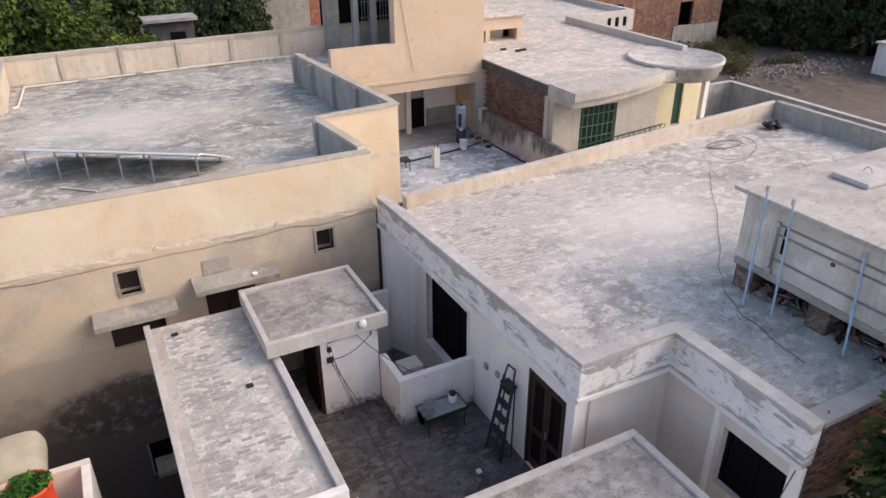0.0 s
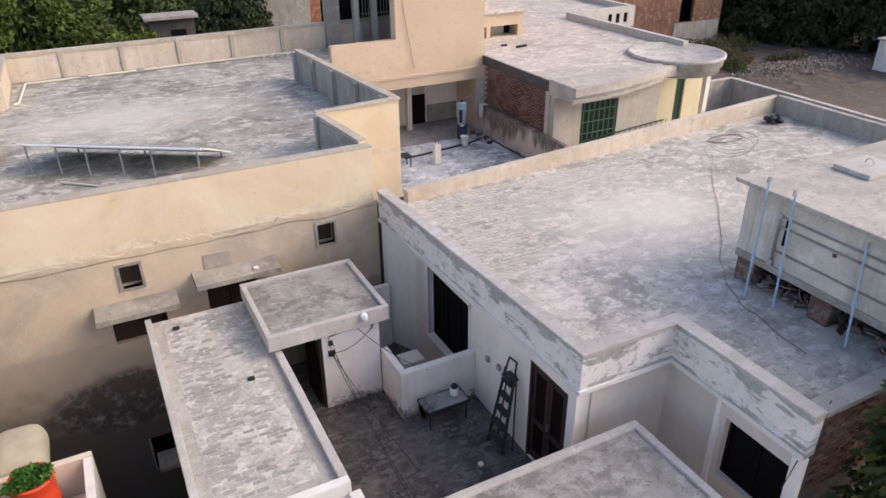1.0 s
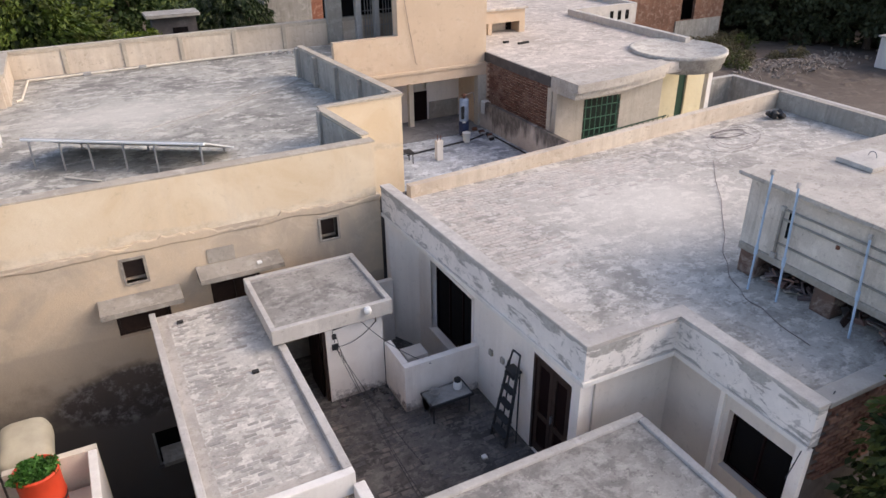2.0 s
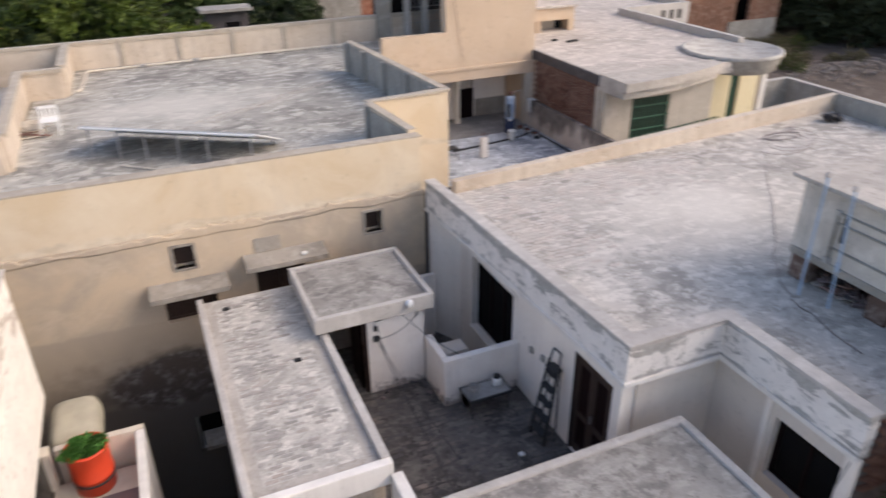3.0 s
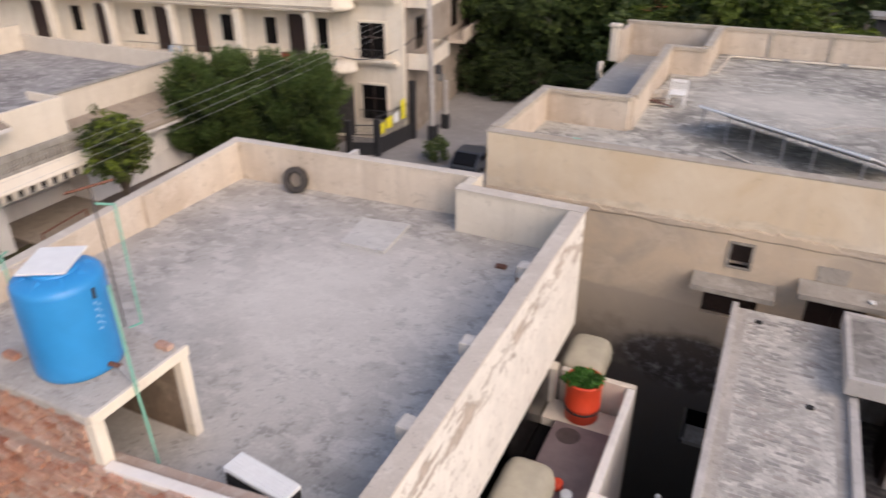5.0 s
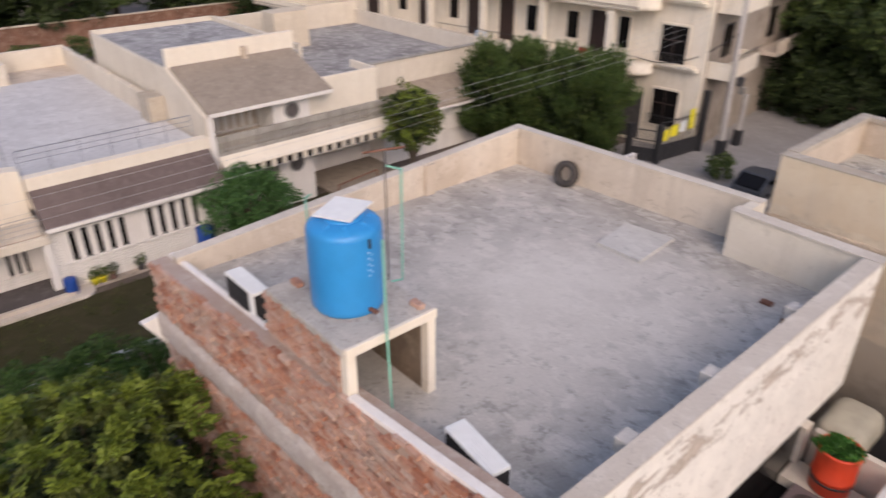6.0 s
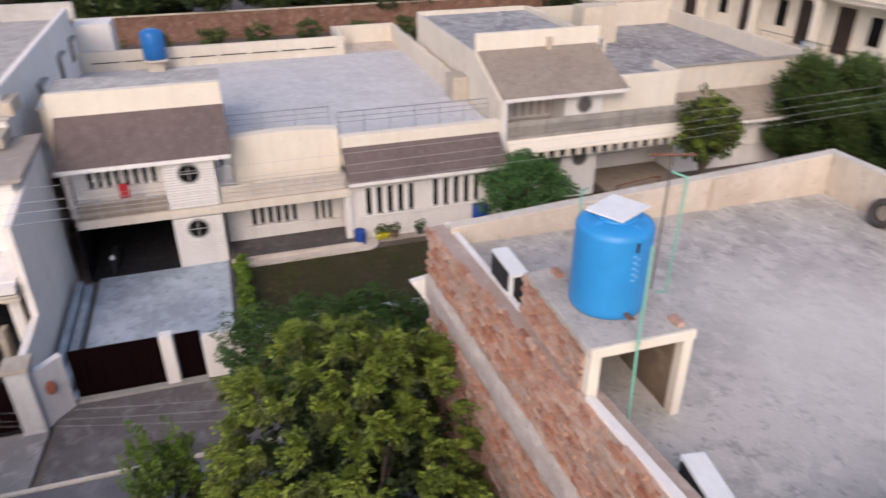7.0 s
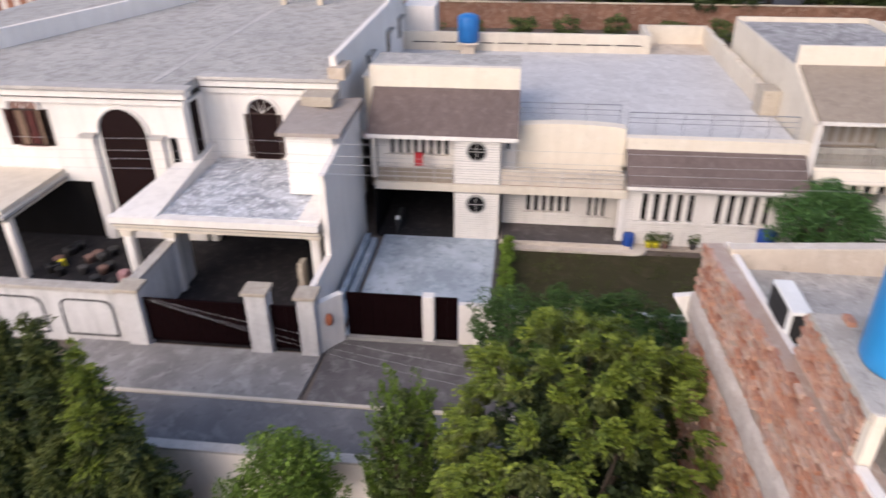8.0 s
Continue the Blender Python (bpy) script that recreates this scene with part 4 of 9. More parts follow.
part("slot", boxes((9.612, 9.618, 6.56, 6.61, 9.85, 10.3)), "deep_shade", wt)
part("outlet", boxes((9.59, 9.63, 5.66, 5.72, 10.06, 10.12, 0.01)), "rust", wt)
hatch = part("hatch", boxes((11.20, 12.10, 6.42, 7.10, 10.74, 10.83, 0.02)), "coping", wt, "loose square concrete hatch cover")
hp = [(11.72, 6.8 + 0.08 * math.cos(a), 10.82 + 0.10 * math.sin(a)) for a in [k * math.pi / 8 for k in range(9)]]
part("hatch_ring", pipe(bmesh.new(), hp, 0.009), "steel", hatch)
for x, y, tx, ty, h in ((9.27, 6.82, 9.44, 6.95, 2.05), (9.36, 6.31, 9.44, 6.45, 2.0), (9.47, 5.06, 9.50, 5.2, 1.65)):
    pb = bmesh.new()
    rod(pb, (x, y, MF), (tx, ty, MF + h), 0.019, 10)
    s = single("pipe", pb, "blue_pipe", "pale blue plastic pipe leaning against the concrete tank", "pipe", "leaning pipes", at=(x, y, MF))
    ORG[s.name] = Vector((x, y, MF))
    part("collar", rod(bmesh.new(), (tx - 0.02, ty, MF + h - 0.02), (tx + 0.02, ty + 0.015, MF + h + 0.05), 0.036, 10), "coping", s)
    part("joint", rod(bmesh.new(), (x + 0.13 * (tx - x) / h * 5, y + 0.13 * (ty - y) / h * 5, MF + 0.65), (x + 0.16 * (tx - x) / h * 5, y + 0.16 * (ty - y) / h * 5, MF + 0.8), 0.031, 10), "blue_pipe", s)
rng = random.Random(5)
for k in range(230):
    x, y = rng.uniform(9.72, 10.6), rng.choice((rng.uniform(6.0, 6.95), rng.uniform(3.6, 5.4)))
    lb = box(bmesh.new(), -0.13, 0.13, -0.06, 0.06, 0, 0.028, 0.005)
    z = MF + rng.uniform(0, 0.30) * min(1, 0.35 + 1.2 * (x - 9.7))
    lb.transform(pose(x, y, z + 0.03, rng.choice((rng.uniform(-20, 20), rng.uniform(40, 75))), rng.uniform(-24, 24), rng.uniform(0, 180)))
    single("roof_tile", lb, rng.choice(("tile_red", "tile_red", "brown_sheet", "apron_dark", "dark_wood", "cap_brown")), "spare roof tiles and offcuts lying under the tank", "tile", "spare tiles under the tank")
hose = []
for (xa, ya), (xb, yb) in zip(((13.35, 11.58), (12.13, 10.22), (10.91, 8.89), (10.0, 8.05), (9.39, 7.36), (9.01, 6.69), (8.93, 6.15)), ((12.13, 10.22), (10.91, 8.89), (10.0, 8.05), (9.39, 7.36), (9.01, 6.69), (8.93, 6.15), (8.7, 5.0))):
    hose += [(xa + (xb - xa) * k / 6 + 0.03 * math.sin(k + xa), ya + (yb - ya) * k / 6, MF + 0.02) for k in range(6)]
cable("hose", hose, 0.006, "brown_sheet", "thin dark hose lying across the roof")
coil = [(14.75 + 0.012 * k + (0.85 + 0.1 * math.sin(k * 0.2)) * math.cos(k * 0.33), 12.3 + 0.006 * k + 0.62 * math.sin(k * 0.33 + 0.4), MF + 0.02 + 0.0006 * k) for k in range(62)]
cable("hose_coil", coil, 0.004, "brown_sheet", "loose coil of brown hose on the roof")
cable("wire_loop", [(15.2 + 0.6 * math.cos(k * 0.4) + 0.004 * k, 12.9 + 0.25 * math.sin(k * 0.4), MF + 0.02) for k in range(46)], 0.005, "brown_sheet", "thin wire loops by the parapet")
scrap = bmesh.new()
for k in range(7):
    t = box(bmesh.new(), -0.12, 0.12, -0.08, 0.08, -0.05, 0.05, 0.02)
    t.transform(pose(17.6 + rng.uniform(-0.25, 0.25), 13.35 + rng.uniform(-0.2, 0.2), MF + 0.08 + rng.uniform(0, 0.08), rng.uniform(0, 60), rng.uniform(0, 60), rng.uniform(0, 180)))
    me = bpy.data.meshes.new("t"); t.to_mesh(me); t.free(); scrap.from_mesh(me)
single("scrap_heap", scrap, "black_iron", "dark scrap in the corner of the roof", "scrap")

cable("cable", sag((7.80, 4.12, 9.14), (7.14, 4.05, 7.95), 0.03), 0.008, "black_iron", "thin black cable down the corner of the roof")

# ---- yard level ----
YF = 6.0
yard = thing("lower_house", (3, 5, 0), "lower storey with a walled yard on its roof", "house")
blocks("wall", "white_wall", yard, (0.12, 5.655, 6.6, 9.86, 0, 5.8), (0.12, 4.2, 9.861, 13.5, 0, 5.8), (2.05, 7.45, -3, 6.555, 0, 5.8))
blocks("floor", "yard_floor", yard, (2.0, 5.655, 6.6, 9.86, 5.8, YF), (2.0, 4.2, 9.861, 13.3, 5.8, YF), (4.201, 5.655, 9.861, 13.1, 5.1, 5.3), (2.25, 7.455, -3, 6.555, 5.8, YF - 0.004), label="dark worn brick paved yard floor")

# long low room with a tiled slab roof
SL = 7.70
room = thing("outhouse", (1, 10, 5.8), "long low room with a tiled slab roof beside the yard", "outhouse")
blocks("wall", "tan_wall", room, (0.18, 0.36, 7.3, 12.7, 0, SL - 0.22), (1.86, 2.04, 7.3, 12.6, 5.8, SL - 0.22), (0.36, 1.86, 7.32, 7.5, 5.8, SL - 0.22))
part("roof", boxes((0.10, 2.04, 7.2, 12.72, SL - 0.22, SL - 0.05)), "slab_tiles", room, "pale worn tile roof with dark blotches")
part("rim", boxes((0.04, 0.16, 7.2, 12.75, SL - 0.25, SL + 0.05, 0.02)), "coping", room)
part("rim", boxes((1.98, 2.12, 7.2, 10.58, SL - 0.25, SL + 0.05, 0.02)), "coping", room)
part("fascia", boxes((0.04, 2.12, 7.06, 7.2, SL - 0.36, SL + 0.04, 0.02)), "white_clean", room, "thick white fascia")
part("yard_wall", boxes((2.06, 2.24, -2, 7.05, 5.8, SL - 0.15, 0.02)), "white_clean", room, "white parapet wall")
for x, y in ((0.55, 12.3), (1.45, 10.1)):
    lump = box(bmesh.new(), x - 0.06, x + 0.06, y - 0.04, y + 0.04, SL - 0.05, SL + 0.0, 0.015)
    single("stone", lump, "rubber", "small dark lump lying on the slab roof", "stone", "lumps on the slab roof", at=(x, y, SL - 0.05))

# stair head
sh = thing("stair_head", (3, 11.6, YF), "white stair head with a flat slab roof", "stair head")
w = bmesh.new()
walls("wall", "damp_white", sh, [("y", 10.70, 10.85, 2.05, 4.05, YF, 7.86, [(2.12, 2.90, YF, 7.84)]), ("x", 3.90, 4.05, 10.855, 12.45, YF, 7.86), ("y", 12.455, 12.6, 2.05, 4.05, YF, 7.86), ("x", 2.05, 2.12, 10.855, 12.45, YF, 7.86)])
part("roof", boxes((1.94, 4.14, 10.58, 12.56, 7.862, 8.05)), "room_roof", sh, "grey cement slab roof with a pale rim")
blocks("rim", "coping", sh, (1.88, 4.2, 10.50, 10.60, 7.80, 8.11, 0.015), (1.88, 4.2, 12.52, 12.62, 7.80, 8.11, 0.015), (1.88, 1.98, 10.605, 12.515, 7.80, 8.11, 0.015), (4.10, 4.2, 10.605, 12.515, 7.80, 8.11, 0.015))
part("door_frame", boxes((2.12, 2.18, 10.74, 10.84, YF, 7.84), (2.84, 2.90, 10.74, 10.84, YF, 7.84), (2.18, 2.84, 10.74, 10.84, 7.77, 7.84)), "dark_wood", sh)
part("door", boxes((2.80, 2.835, 10.9, 11.6, YF + 0.01, 7.76)), "panel_wood", sh, "dark wooden door standing open")
part("inner_wall", boxes((2.13, 3.88, 12.40, 12.44, YF, 7.85)), "grey_wall", sh)
blocks("meter_box", "black_iron", sh, (3.02, 3.10, 10.66, 10.70, 7.46, 7.56, 0.006), (3.0, 3.12, 10.65, 10.70, 7.22, 7.34, 0.01))
part("conduit", pipe(bmesh.new(), [(3.03, 10.66, 7.68), (3.9, 10.66, 7.76), (3.9, 10.66, 7.6)], 0.014), "black_iron", sh)
lamp = thing("outdoor_lamp", (3.68, 10.46, 7.98), "small white globe lamp on the roof rim", "lamp")
part("globe", turned(bmesh.new(), [(0.02, -0.02), (0.06, 0.0), (0.075, 0.06), (0.06, 0.12), (0.02, 0.14)], (3.68, 10.45, 7.98), 14), "white_plastic", lamp)
part("bracket", boxes((3.66, 3.70, 10.45, 10.52, 7.95, 7.99)), "white_plastic", lamp)
for ax, az, bx, by, bz, d in ((3.06, 7.3, 3.35, 6.3, YF + 0.03, 0.15), (3.08, 7.25, 3.75, 8.3, YF + 0.03, 0.1), (3.9, 7.62, 3.08, 10.64, 7.3, 0.12), (3.03, 7.66, 3.05, 10.64, 7.4, 0.02), (3.1, 7.5, 3.2, 10.62, 6.9, 0.05), (3.12, 7.3, 3.5, 6.6, YF + 0.03, 0.35), (3.6, 7.7, 4.6, 9.7, 7.0, 0.12)):
    cable("cable", sag((ax, 10.66, az), (bx, by, bz), d), 0.006, "black_iron", "thin black cable hanging from the meter box", "yard cables")

# low walled wash place in the yard
wp = thing("wash_place", (4.8, 10.3, YF), "low white walls round a wash place in the yard", "wall")
part("front_wall", boxes((4.06, 5.655, 9.72, 9.86, YF, 7.06, 0.012)), "damp_white", wp)
part("side_wall", boxes((4.06, 4.20, 9.865, 10.69, YF, 7.06, 0.012)), "damp_white", wp)
part("step", boxes((4.58, 5.06, 10.78, 11.18, 5.3, 6.4, 0.02)), "white_wall", wp)
part("slanting_wall", run(bmesh.new(), (5.27, 13.155), (5.655, 12.43), 0.10, 4.0, 8.40), "white_wall", wp)
part("lower_wall", boxes((4.06, 5.26, 13.02, 13.15, 4.0, 6.95, 0.012)), "white_wall", wp)
bench = thing("bench", (4.8, 9.4, YF), "low bench with a steel top and thin dark legs", "bench")
part("top", boxes((4.36, 5.20, 9.18, 9.60, 6.43, 6.455, 0.006)), "bench_grey", bench, "dull grey metal top")
blocks("frame_bar", "black_iron", bench, (4.34, 5.22, 9.15, 9.18, 6.40, 6.45), (4.34, 5.22, 9.60, 9.63, 6.40, 6.45), (4.33, 4.36, 9.15, 9.63, 6.40, 6.45), (5.20, 5.23, 9.15, 9.63, 6.40, 6.45))
for x in (4.4, 5.16):
    for y in (9.2, 9.58):
        part("leg", rod(bmesh.new(), (x, y, YF), (x, y, 6.42), 0.018), "black_iron", bench)
cl = bmesh.new()
sheet_rows = []
for i in range(9):
    u = i / 8
    sheet_rows.append([cl.verts.new((4.54 - 0.22 * min(1, u * 1.6), 9.2 + 0.32 * j / 6 + 0.02 * math.sin(3 * u + j), 6.475 + 0.025 * math.sin(j * 1.9 + 4 * u) - (0.24 * (u - 0.62) / 0.38 if u > 0.62 else 0))) for j in range(7)])
for p, q in zip(sheet_rows, sheet_rows[1:]):
    for j in range(6):
        cl.faces.new((p[j], q[j], q[j + 1], p[j + 1])).smooth = True
bmesh.ops.solidify(cl, geom=cl.faces[:], thickness=0.008)
single("cloth", cl, "cloth", "crumpled grey cloth over the end of the bench", "cloth", at=(4.4, 9.4, 6.455))
cable("hose_coil", [(4.54 + (0.10 + 0.012 * math.sin(k)) * math.cos(k * 0.5), 9.44 + 0.10 * math.sin(k * 0.5), 6.50 + 0.0015 * k) for k in range(44)], 0.011, "cloth", "small coil of grey hose on the bench")
jar = thing("jar", (5.02, 9.42, 6.455), "white plastic jar with a dark lid on the bench", "jar")
part("body", turned(bmesh.new(), [(0.07, 0), (0.085, 0.02), (0.085, 0.14), (0.06, 0.17)], (5.02, 9.42, 6.455), 16), "white_plastic", jar)
part("lid", turned(bmesh.new(), [(0.062, 0.17), (0.065, 0.18), (0.065, 0.23), (0.03, 0.24)], (5.02, 9.42, 6.455), 16), "rubber", jar)
single("litter", box(bmesh.new(), 4.74, 4.84, 7.93, 8.03, YF, YF + 0.05, 0.02), "white_plastic", "crumpled white scrap on the yard floor", "litter", at=(4.79, 7.98, YF))

rng = random.Random(14)
for k in range(34):
    a = rng.random()
    x, y = (2.95 + 1.1 * rng.random(), 10.66 - abs(rng.gauss(0, 0.12))) if a < 0.6 else (4.02 - abs(rng.gauss(0, 0.1)), 9.9 + 0.7 * rng.random())
    r = rng.uniform(0.012, 0.05)
    lump = box(bmesh.new(), -r, r, -r * 0.8, r * 0.8, -r * 0.3, r * 0.6, r * 0.2)
    lump.transform(pose(x, y, YF + r * 0.3, rng.uniform(0, 20), rng.uniform(0, 20), rng.uniform(0, 180)))
    single("rubble", lump, rng.choice(("cement_dark", "apron_dark", "brown_sheet")), "crumbs of broken plaster at the foot of the wall", "rubble", "plaster crumbs in the yard")
ladder = thing("ladder", (5.3, 8.25, YF), "dark folding step ladder leaning on the wall", "ladder")
feet, tops = [(5.22, 8.47), (5.26, 8.03)], [(5.50, 8.39), (5.52, 8.13)]
for (fx, fy), (tx, ty) in zip(feet, tops):
    s = bmesh.new()
    rod(s, (fx, fy, YF), (tx, ty, 7.62), 0.03, 6)
    part("rail", s, "black_iron", ladder)
    part("rear_leg", rod(bmesh.new(), (fx + 0.22, fy, YF), (tx + 0.04, ty, 7.5), 0.016, 6), "black_iron", ladder)
for k in range(5):
    u = 0.13 + 0.185 * k
    a = Vector((*feet[0], YF)).lerp(Vector((*tops[0], 7.62)), u)
    b = Vector((*feet[1], YF)).lerp(Vector((*tops[1], 7.62)), u)
    t = bmesh.new()
    box(t, min(a.x, b.x) - 0.05, max(a.x, b.x) + 0.05, b.y, a.y, a.z - 0.014, a.z + 0.014)
    part("step", t, "black_iron", ladder)
part("top_loop", pipe(bmesh.new(), [(5.5, 8.39, 7.6), (5.55, 8.36, 7.85), (5.57, 8.16, 7.85), (5.52, 8.13, 7.6)], 0.018), "black_iron", ladder)
part("platform", boxes((5.42, 5.6, 8.12, 8.40, 7.48, 7.52)), "black_iron", ladder)

# nearest flat roof
FR = 7.9
near = thing("near_roof", (4.3, 3, 5.8), "small room with a flat grey roof and white rim", "outhouse")
part("wall", boxes((2.6, 6.2, -2.5, 5.9, 5.8, FR - 0.2)), "white_wall", near)
part("roof", boxes((2.5, 6.28, -2.6, 5.98, FR - 0.2, FR - 0.05)), "room_roof", near, "grey cement roof")
blocks("rim", "coping", near, (2.42, 6.36, 5.93, 6.06, FR - 0.26, FR, 0.02), (6.24, 6.37, -2.6, 5.925, FR - 0.26, FR, 0.02), (2.42, 2.54, -2.6, 5.925, FR - 0.26, FR, 0.02))

# ---- alley with the blind shaft beside the outhouse ----
al = thing("shaft_wall", (-0.6, 8, 0), "white walls round a deep light shaft", "wall")
part("wall", boxes((-1.34, -0.40, 7.45, 7.62, 0, 7.0, 0.02)), "white_wall", al)
part("wall", boxes((-1.34, -1.20, 7.625, 10.22, 0, 7.0, 0.015)), "white_clean", al)
part("cross_wall", boxes((-1.17, 0.17, 10.6, 10.75, 0, 3.6)), "grey_wall", al)
part("lower_slab", boxes((-1.17, 0.17, 10.76, 12.75, 0.8, 1.0)), "cement_dark", al, "dim grey slab at the bottom of the shaft")
part("pipe", rod(bmesh.new(), (-0.43, 8.75, 4.0), (-0.43, 8.75, 6.15), 0.04), "black_iron", al)
part("pipe_cap", turned(bmesh.new(), [(0.05, 0), (0.055, 0.04), (0.03, 0.07)], (-0.43, 8.75, 6.15), 12), "white_plastic", al)

# ---- left house: the roof with the blue tank ----
LF = 8.8
lh = thing("left_house", (-7, 7.5, 0), "cream house with a bare brick end wall and flat cement roof", "house")
w = bmesh.new()
run(w, (-2.7, 3.5), (-2.7, 11.5), 0.2, 7.2, 9.62, 9.68)
part("side_wall", w, "peel_cream", lh, "bright cream wall with flaking paint")
# Wall below the overhang carries its shade as near-black colour.
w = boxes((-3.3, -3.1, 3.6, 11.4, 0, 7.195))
part("set_back_wall", w, "deep_shade", lh)
runs("notch_parapet", "cream_pale", lh, [((-2.905, 11.5), (-5.2, 11.5), 0.2, 8.6, 9.68, 9.70), ((-5.0, 11.505), (-5.0, 12.2), 0.2, 0, 9.70)])
w = bmesh.new()
run(w, (-5.205, 12.2), (-11.0, 11.90), 0.2, 0, 9.68, 9.67)
part("back_parapet", w, "tan_wall", lh)
w = bmesh.new()
run(w, (-11.0, 11.69), (-11.12, 3.38), 0.2, 0, 9.67, 9.15)
part("street_parapet", w, "tan_wall", lh, "sandy parapet with stained foot")
for y, z in ((8.95, 9.50), (6.1, 9.32)):
    part("pilaster", boxes((-10.88, -10.76, y - 0.13, y + 0.13, LF, z, 0.01)), "tan_wall", lh)
for a, b, t, za, zb in (((-11.03, 11.68), (-11.14, 3.37), 0.23, 9.67, 9.15), ((-5.0, 12.22), (-11.05, 11.92), 0.23, 9.69, 9.675), ((-2.66, 11.54), (-5.2, 11.54), 0.28, 9.69, 9.71), ((-2.66, 3.5), (-2.66, 11.25), 0.28, 9.63, 9.685)):
    c = run(bmesh.new(), a, b, t, 9.0, za + 0.028, zb + 0.028)
    for v in c.verts:
        if v.co.z < 9.01:
            u = (Vector((v.co.x, v.co.y)) - Vector(a)).length / (Vector(b) - Vector(a)).length
            v.co.z = za + (zb - za) * min(1, u)
    part("coping", c, "coping_cream", lh)
part("roof", boxes((-10.95, -2.88, 3.6, 11.52, 8.5, LF), (-10.95, -5.19, 11.53, 12.15, 8.5, LF)), "cement_left_roof", lh, "pale worn cement roof")
for y in (9.15, 6.93, 5.2):
    part("stub", boxes((-3.12, -2.92, y - 0.12, y + 0.12, 9.45, 9.66, 0.02)), "coping", lh)
# brick end wall
eb = thing("brick_wall", (-7, 3.4, 0), "rough broken red brick end wall with a cement band", "wall")
w = bmesh.new()
run(w, (-11.4, 3.07), (-2.6, 3.50), 0.30, 0, 9.02, 9.62)
part("core", w, "mortar", eb)
w = bmesh.new()
strip = []
for k in range(71):
    u = k / 70
    x, y = -11.42 + 8.82 * u, 2.98 + 0.43 * u
    col = []
    for j in range(7):
        z = 7.42 + (0.60 + 0.08 * u) * j / 6
        d = 0.045 * noise.noise(Vector((x * 2.2, z * 3.0, 4))) + 0.02 * noise.noise(Vector((x * 7, z * 7, 1)))
        e = (0.09 * noise.noise(Vector((x * 1.6, 2.0 * j, 8)))) if j in (0, 6) else 0.0
        col.append(w.verts.new((x, y + d + (0.07 if j in (0, 6) else 0.0), z + e)))
    strip.append(col)
for p, q in zip(strip, strip[1:]):
    for j in range(6):
        w.faces.new((p[j], q[j], q[j + 1], p[j + 1])).smooth = True
part("ring_beam", w, "beam_plaster", eb, "rough grey cement band")
w = bmesh.new()
run(w, (-11.4, 3.41), (-7.90, 3.44), 0.10, 8.9, 9.06, 9.26)
part("cap", w, "white_wall", eb, "white cement parapet top")
w = bmesh.new()
run(w, (-5.72, 3.36), (-2.6, 3.50), 0.12, 9.0, 9.47, 9.66)
part("cap", w, "white_wall", eb)
rng = random.Random(11)
for r in range(60):
    z = 9.66 - r * 0.086
    if 7.38 < z < 8.04:
        continue
    for c in range(38):
        x = -11.3 + c * 0.235 + (0.11 if r % 2 else 0)
        y = 3.07 + (x + 11.4) * 0.0489
        top = 9.02 + (x + 11.4) * 0.0682
        if z > top + 0.02 or x > -2.7 or rng.random() < 0.10:
            continue
        BRICKS.append((eb, (x, y - 0.01 - rng.choice((rng.uniform(-0.02, 0.03), rng.uniform(-0.035, 0.045))), z), (0.215, 0.07, 0.07)))
sill = bmesh.new()
sa = [sill.verts.new((-11.52, y, z)) for y, z in ((2.70, 7.86), (3.10, 7.92), (3.10, 7.20))]
sb = [sill.verts.new((-11.38, y, z)) for y, z in ((2.70, 7.86), (3.10, 7.92), (3.10, 7.20))]
sill.faces.new(sa)
sill.faces.new(sb[::-1])
for k in range(3):
    sill.faces.new((sa[k], sb[k], sb[(k + 1) % 3], sa[(k + 1) % 3]))
bmesh.ops.recalc_face_normals(sill, faces=sill.faces[:])
part("bracket", sill, "white_clean", eb, "white three-cornered bracket at the wall's end")

# tank stand and tank
ST = 10.12
stand = thing("tank_stand", (-7, 4.1, LF), "concrete table that carries the water tank", "stand")
part("top", boxes((-7.62, -5.795, 3.37, 4.78, ST - 0.12, ST, 0.02)), "smooth_cement", stand, "grey cement slab")
part("edge", boxes((-5.79, -5.74, 3.40, 4.80, ST - 0.13, ST + 0.005, 0.012)), "cream_bright", stand)
for y0, y1 in ((3.40, 3.54), (4.65, 4.78)):
    part("leg", boxes((-5.90, -5.75, y0, y1, LF if y0 > 4 else 9.3, ST - 0.135, 0.012)), "cream_bright", stand)
part("leg", boxes((-7.60, -5.905, 4.66, 4.78, LF, ST - 0.125)), "stained_panel", stand, "stained plastered panel")
part("leg", boxes((-7.60, -7.48, 3.565, 4.65, LF, ST - 0.125)), "stained_panel", stand)
w = boxes((-7.78, -5.92, 3.42, 3.56, 9.2, ST - 0.125))
part("brick_panel", w, "mortar", stand)
for r in range(8):
    for c in range(8):
        BRICKS.append((stand, (-7.66 + c * 0.235 + (0.11 if r % 2 else 0) * (c < 7), 3.40, 9.44 + r * 0.084), (0.215, 0.06, 0.066)))
tx, ty = -6.65, 4.06
tank = thing("water_tank", (tx, ty, ST), "bright blue round plastic water tank on a stand", "water tank")
tb_ = turned(bmesh.new(), [(0.44, 0.0), (0.468, 0.03), (0.474, 0.10), (0.474, 0.5), (0.474, 1.06), (0.466, 1.11), (0.44, 1.15), (0.37, 1.185), (0.25, 1.21), (0.05, 1.22)], (tx, ty, ST), 64)
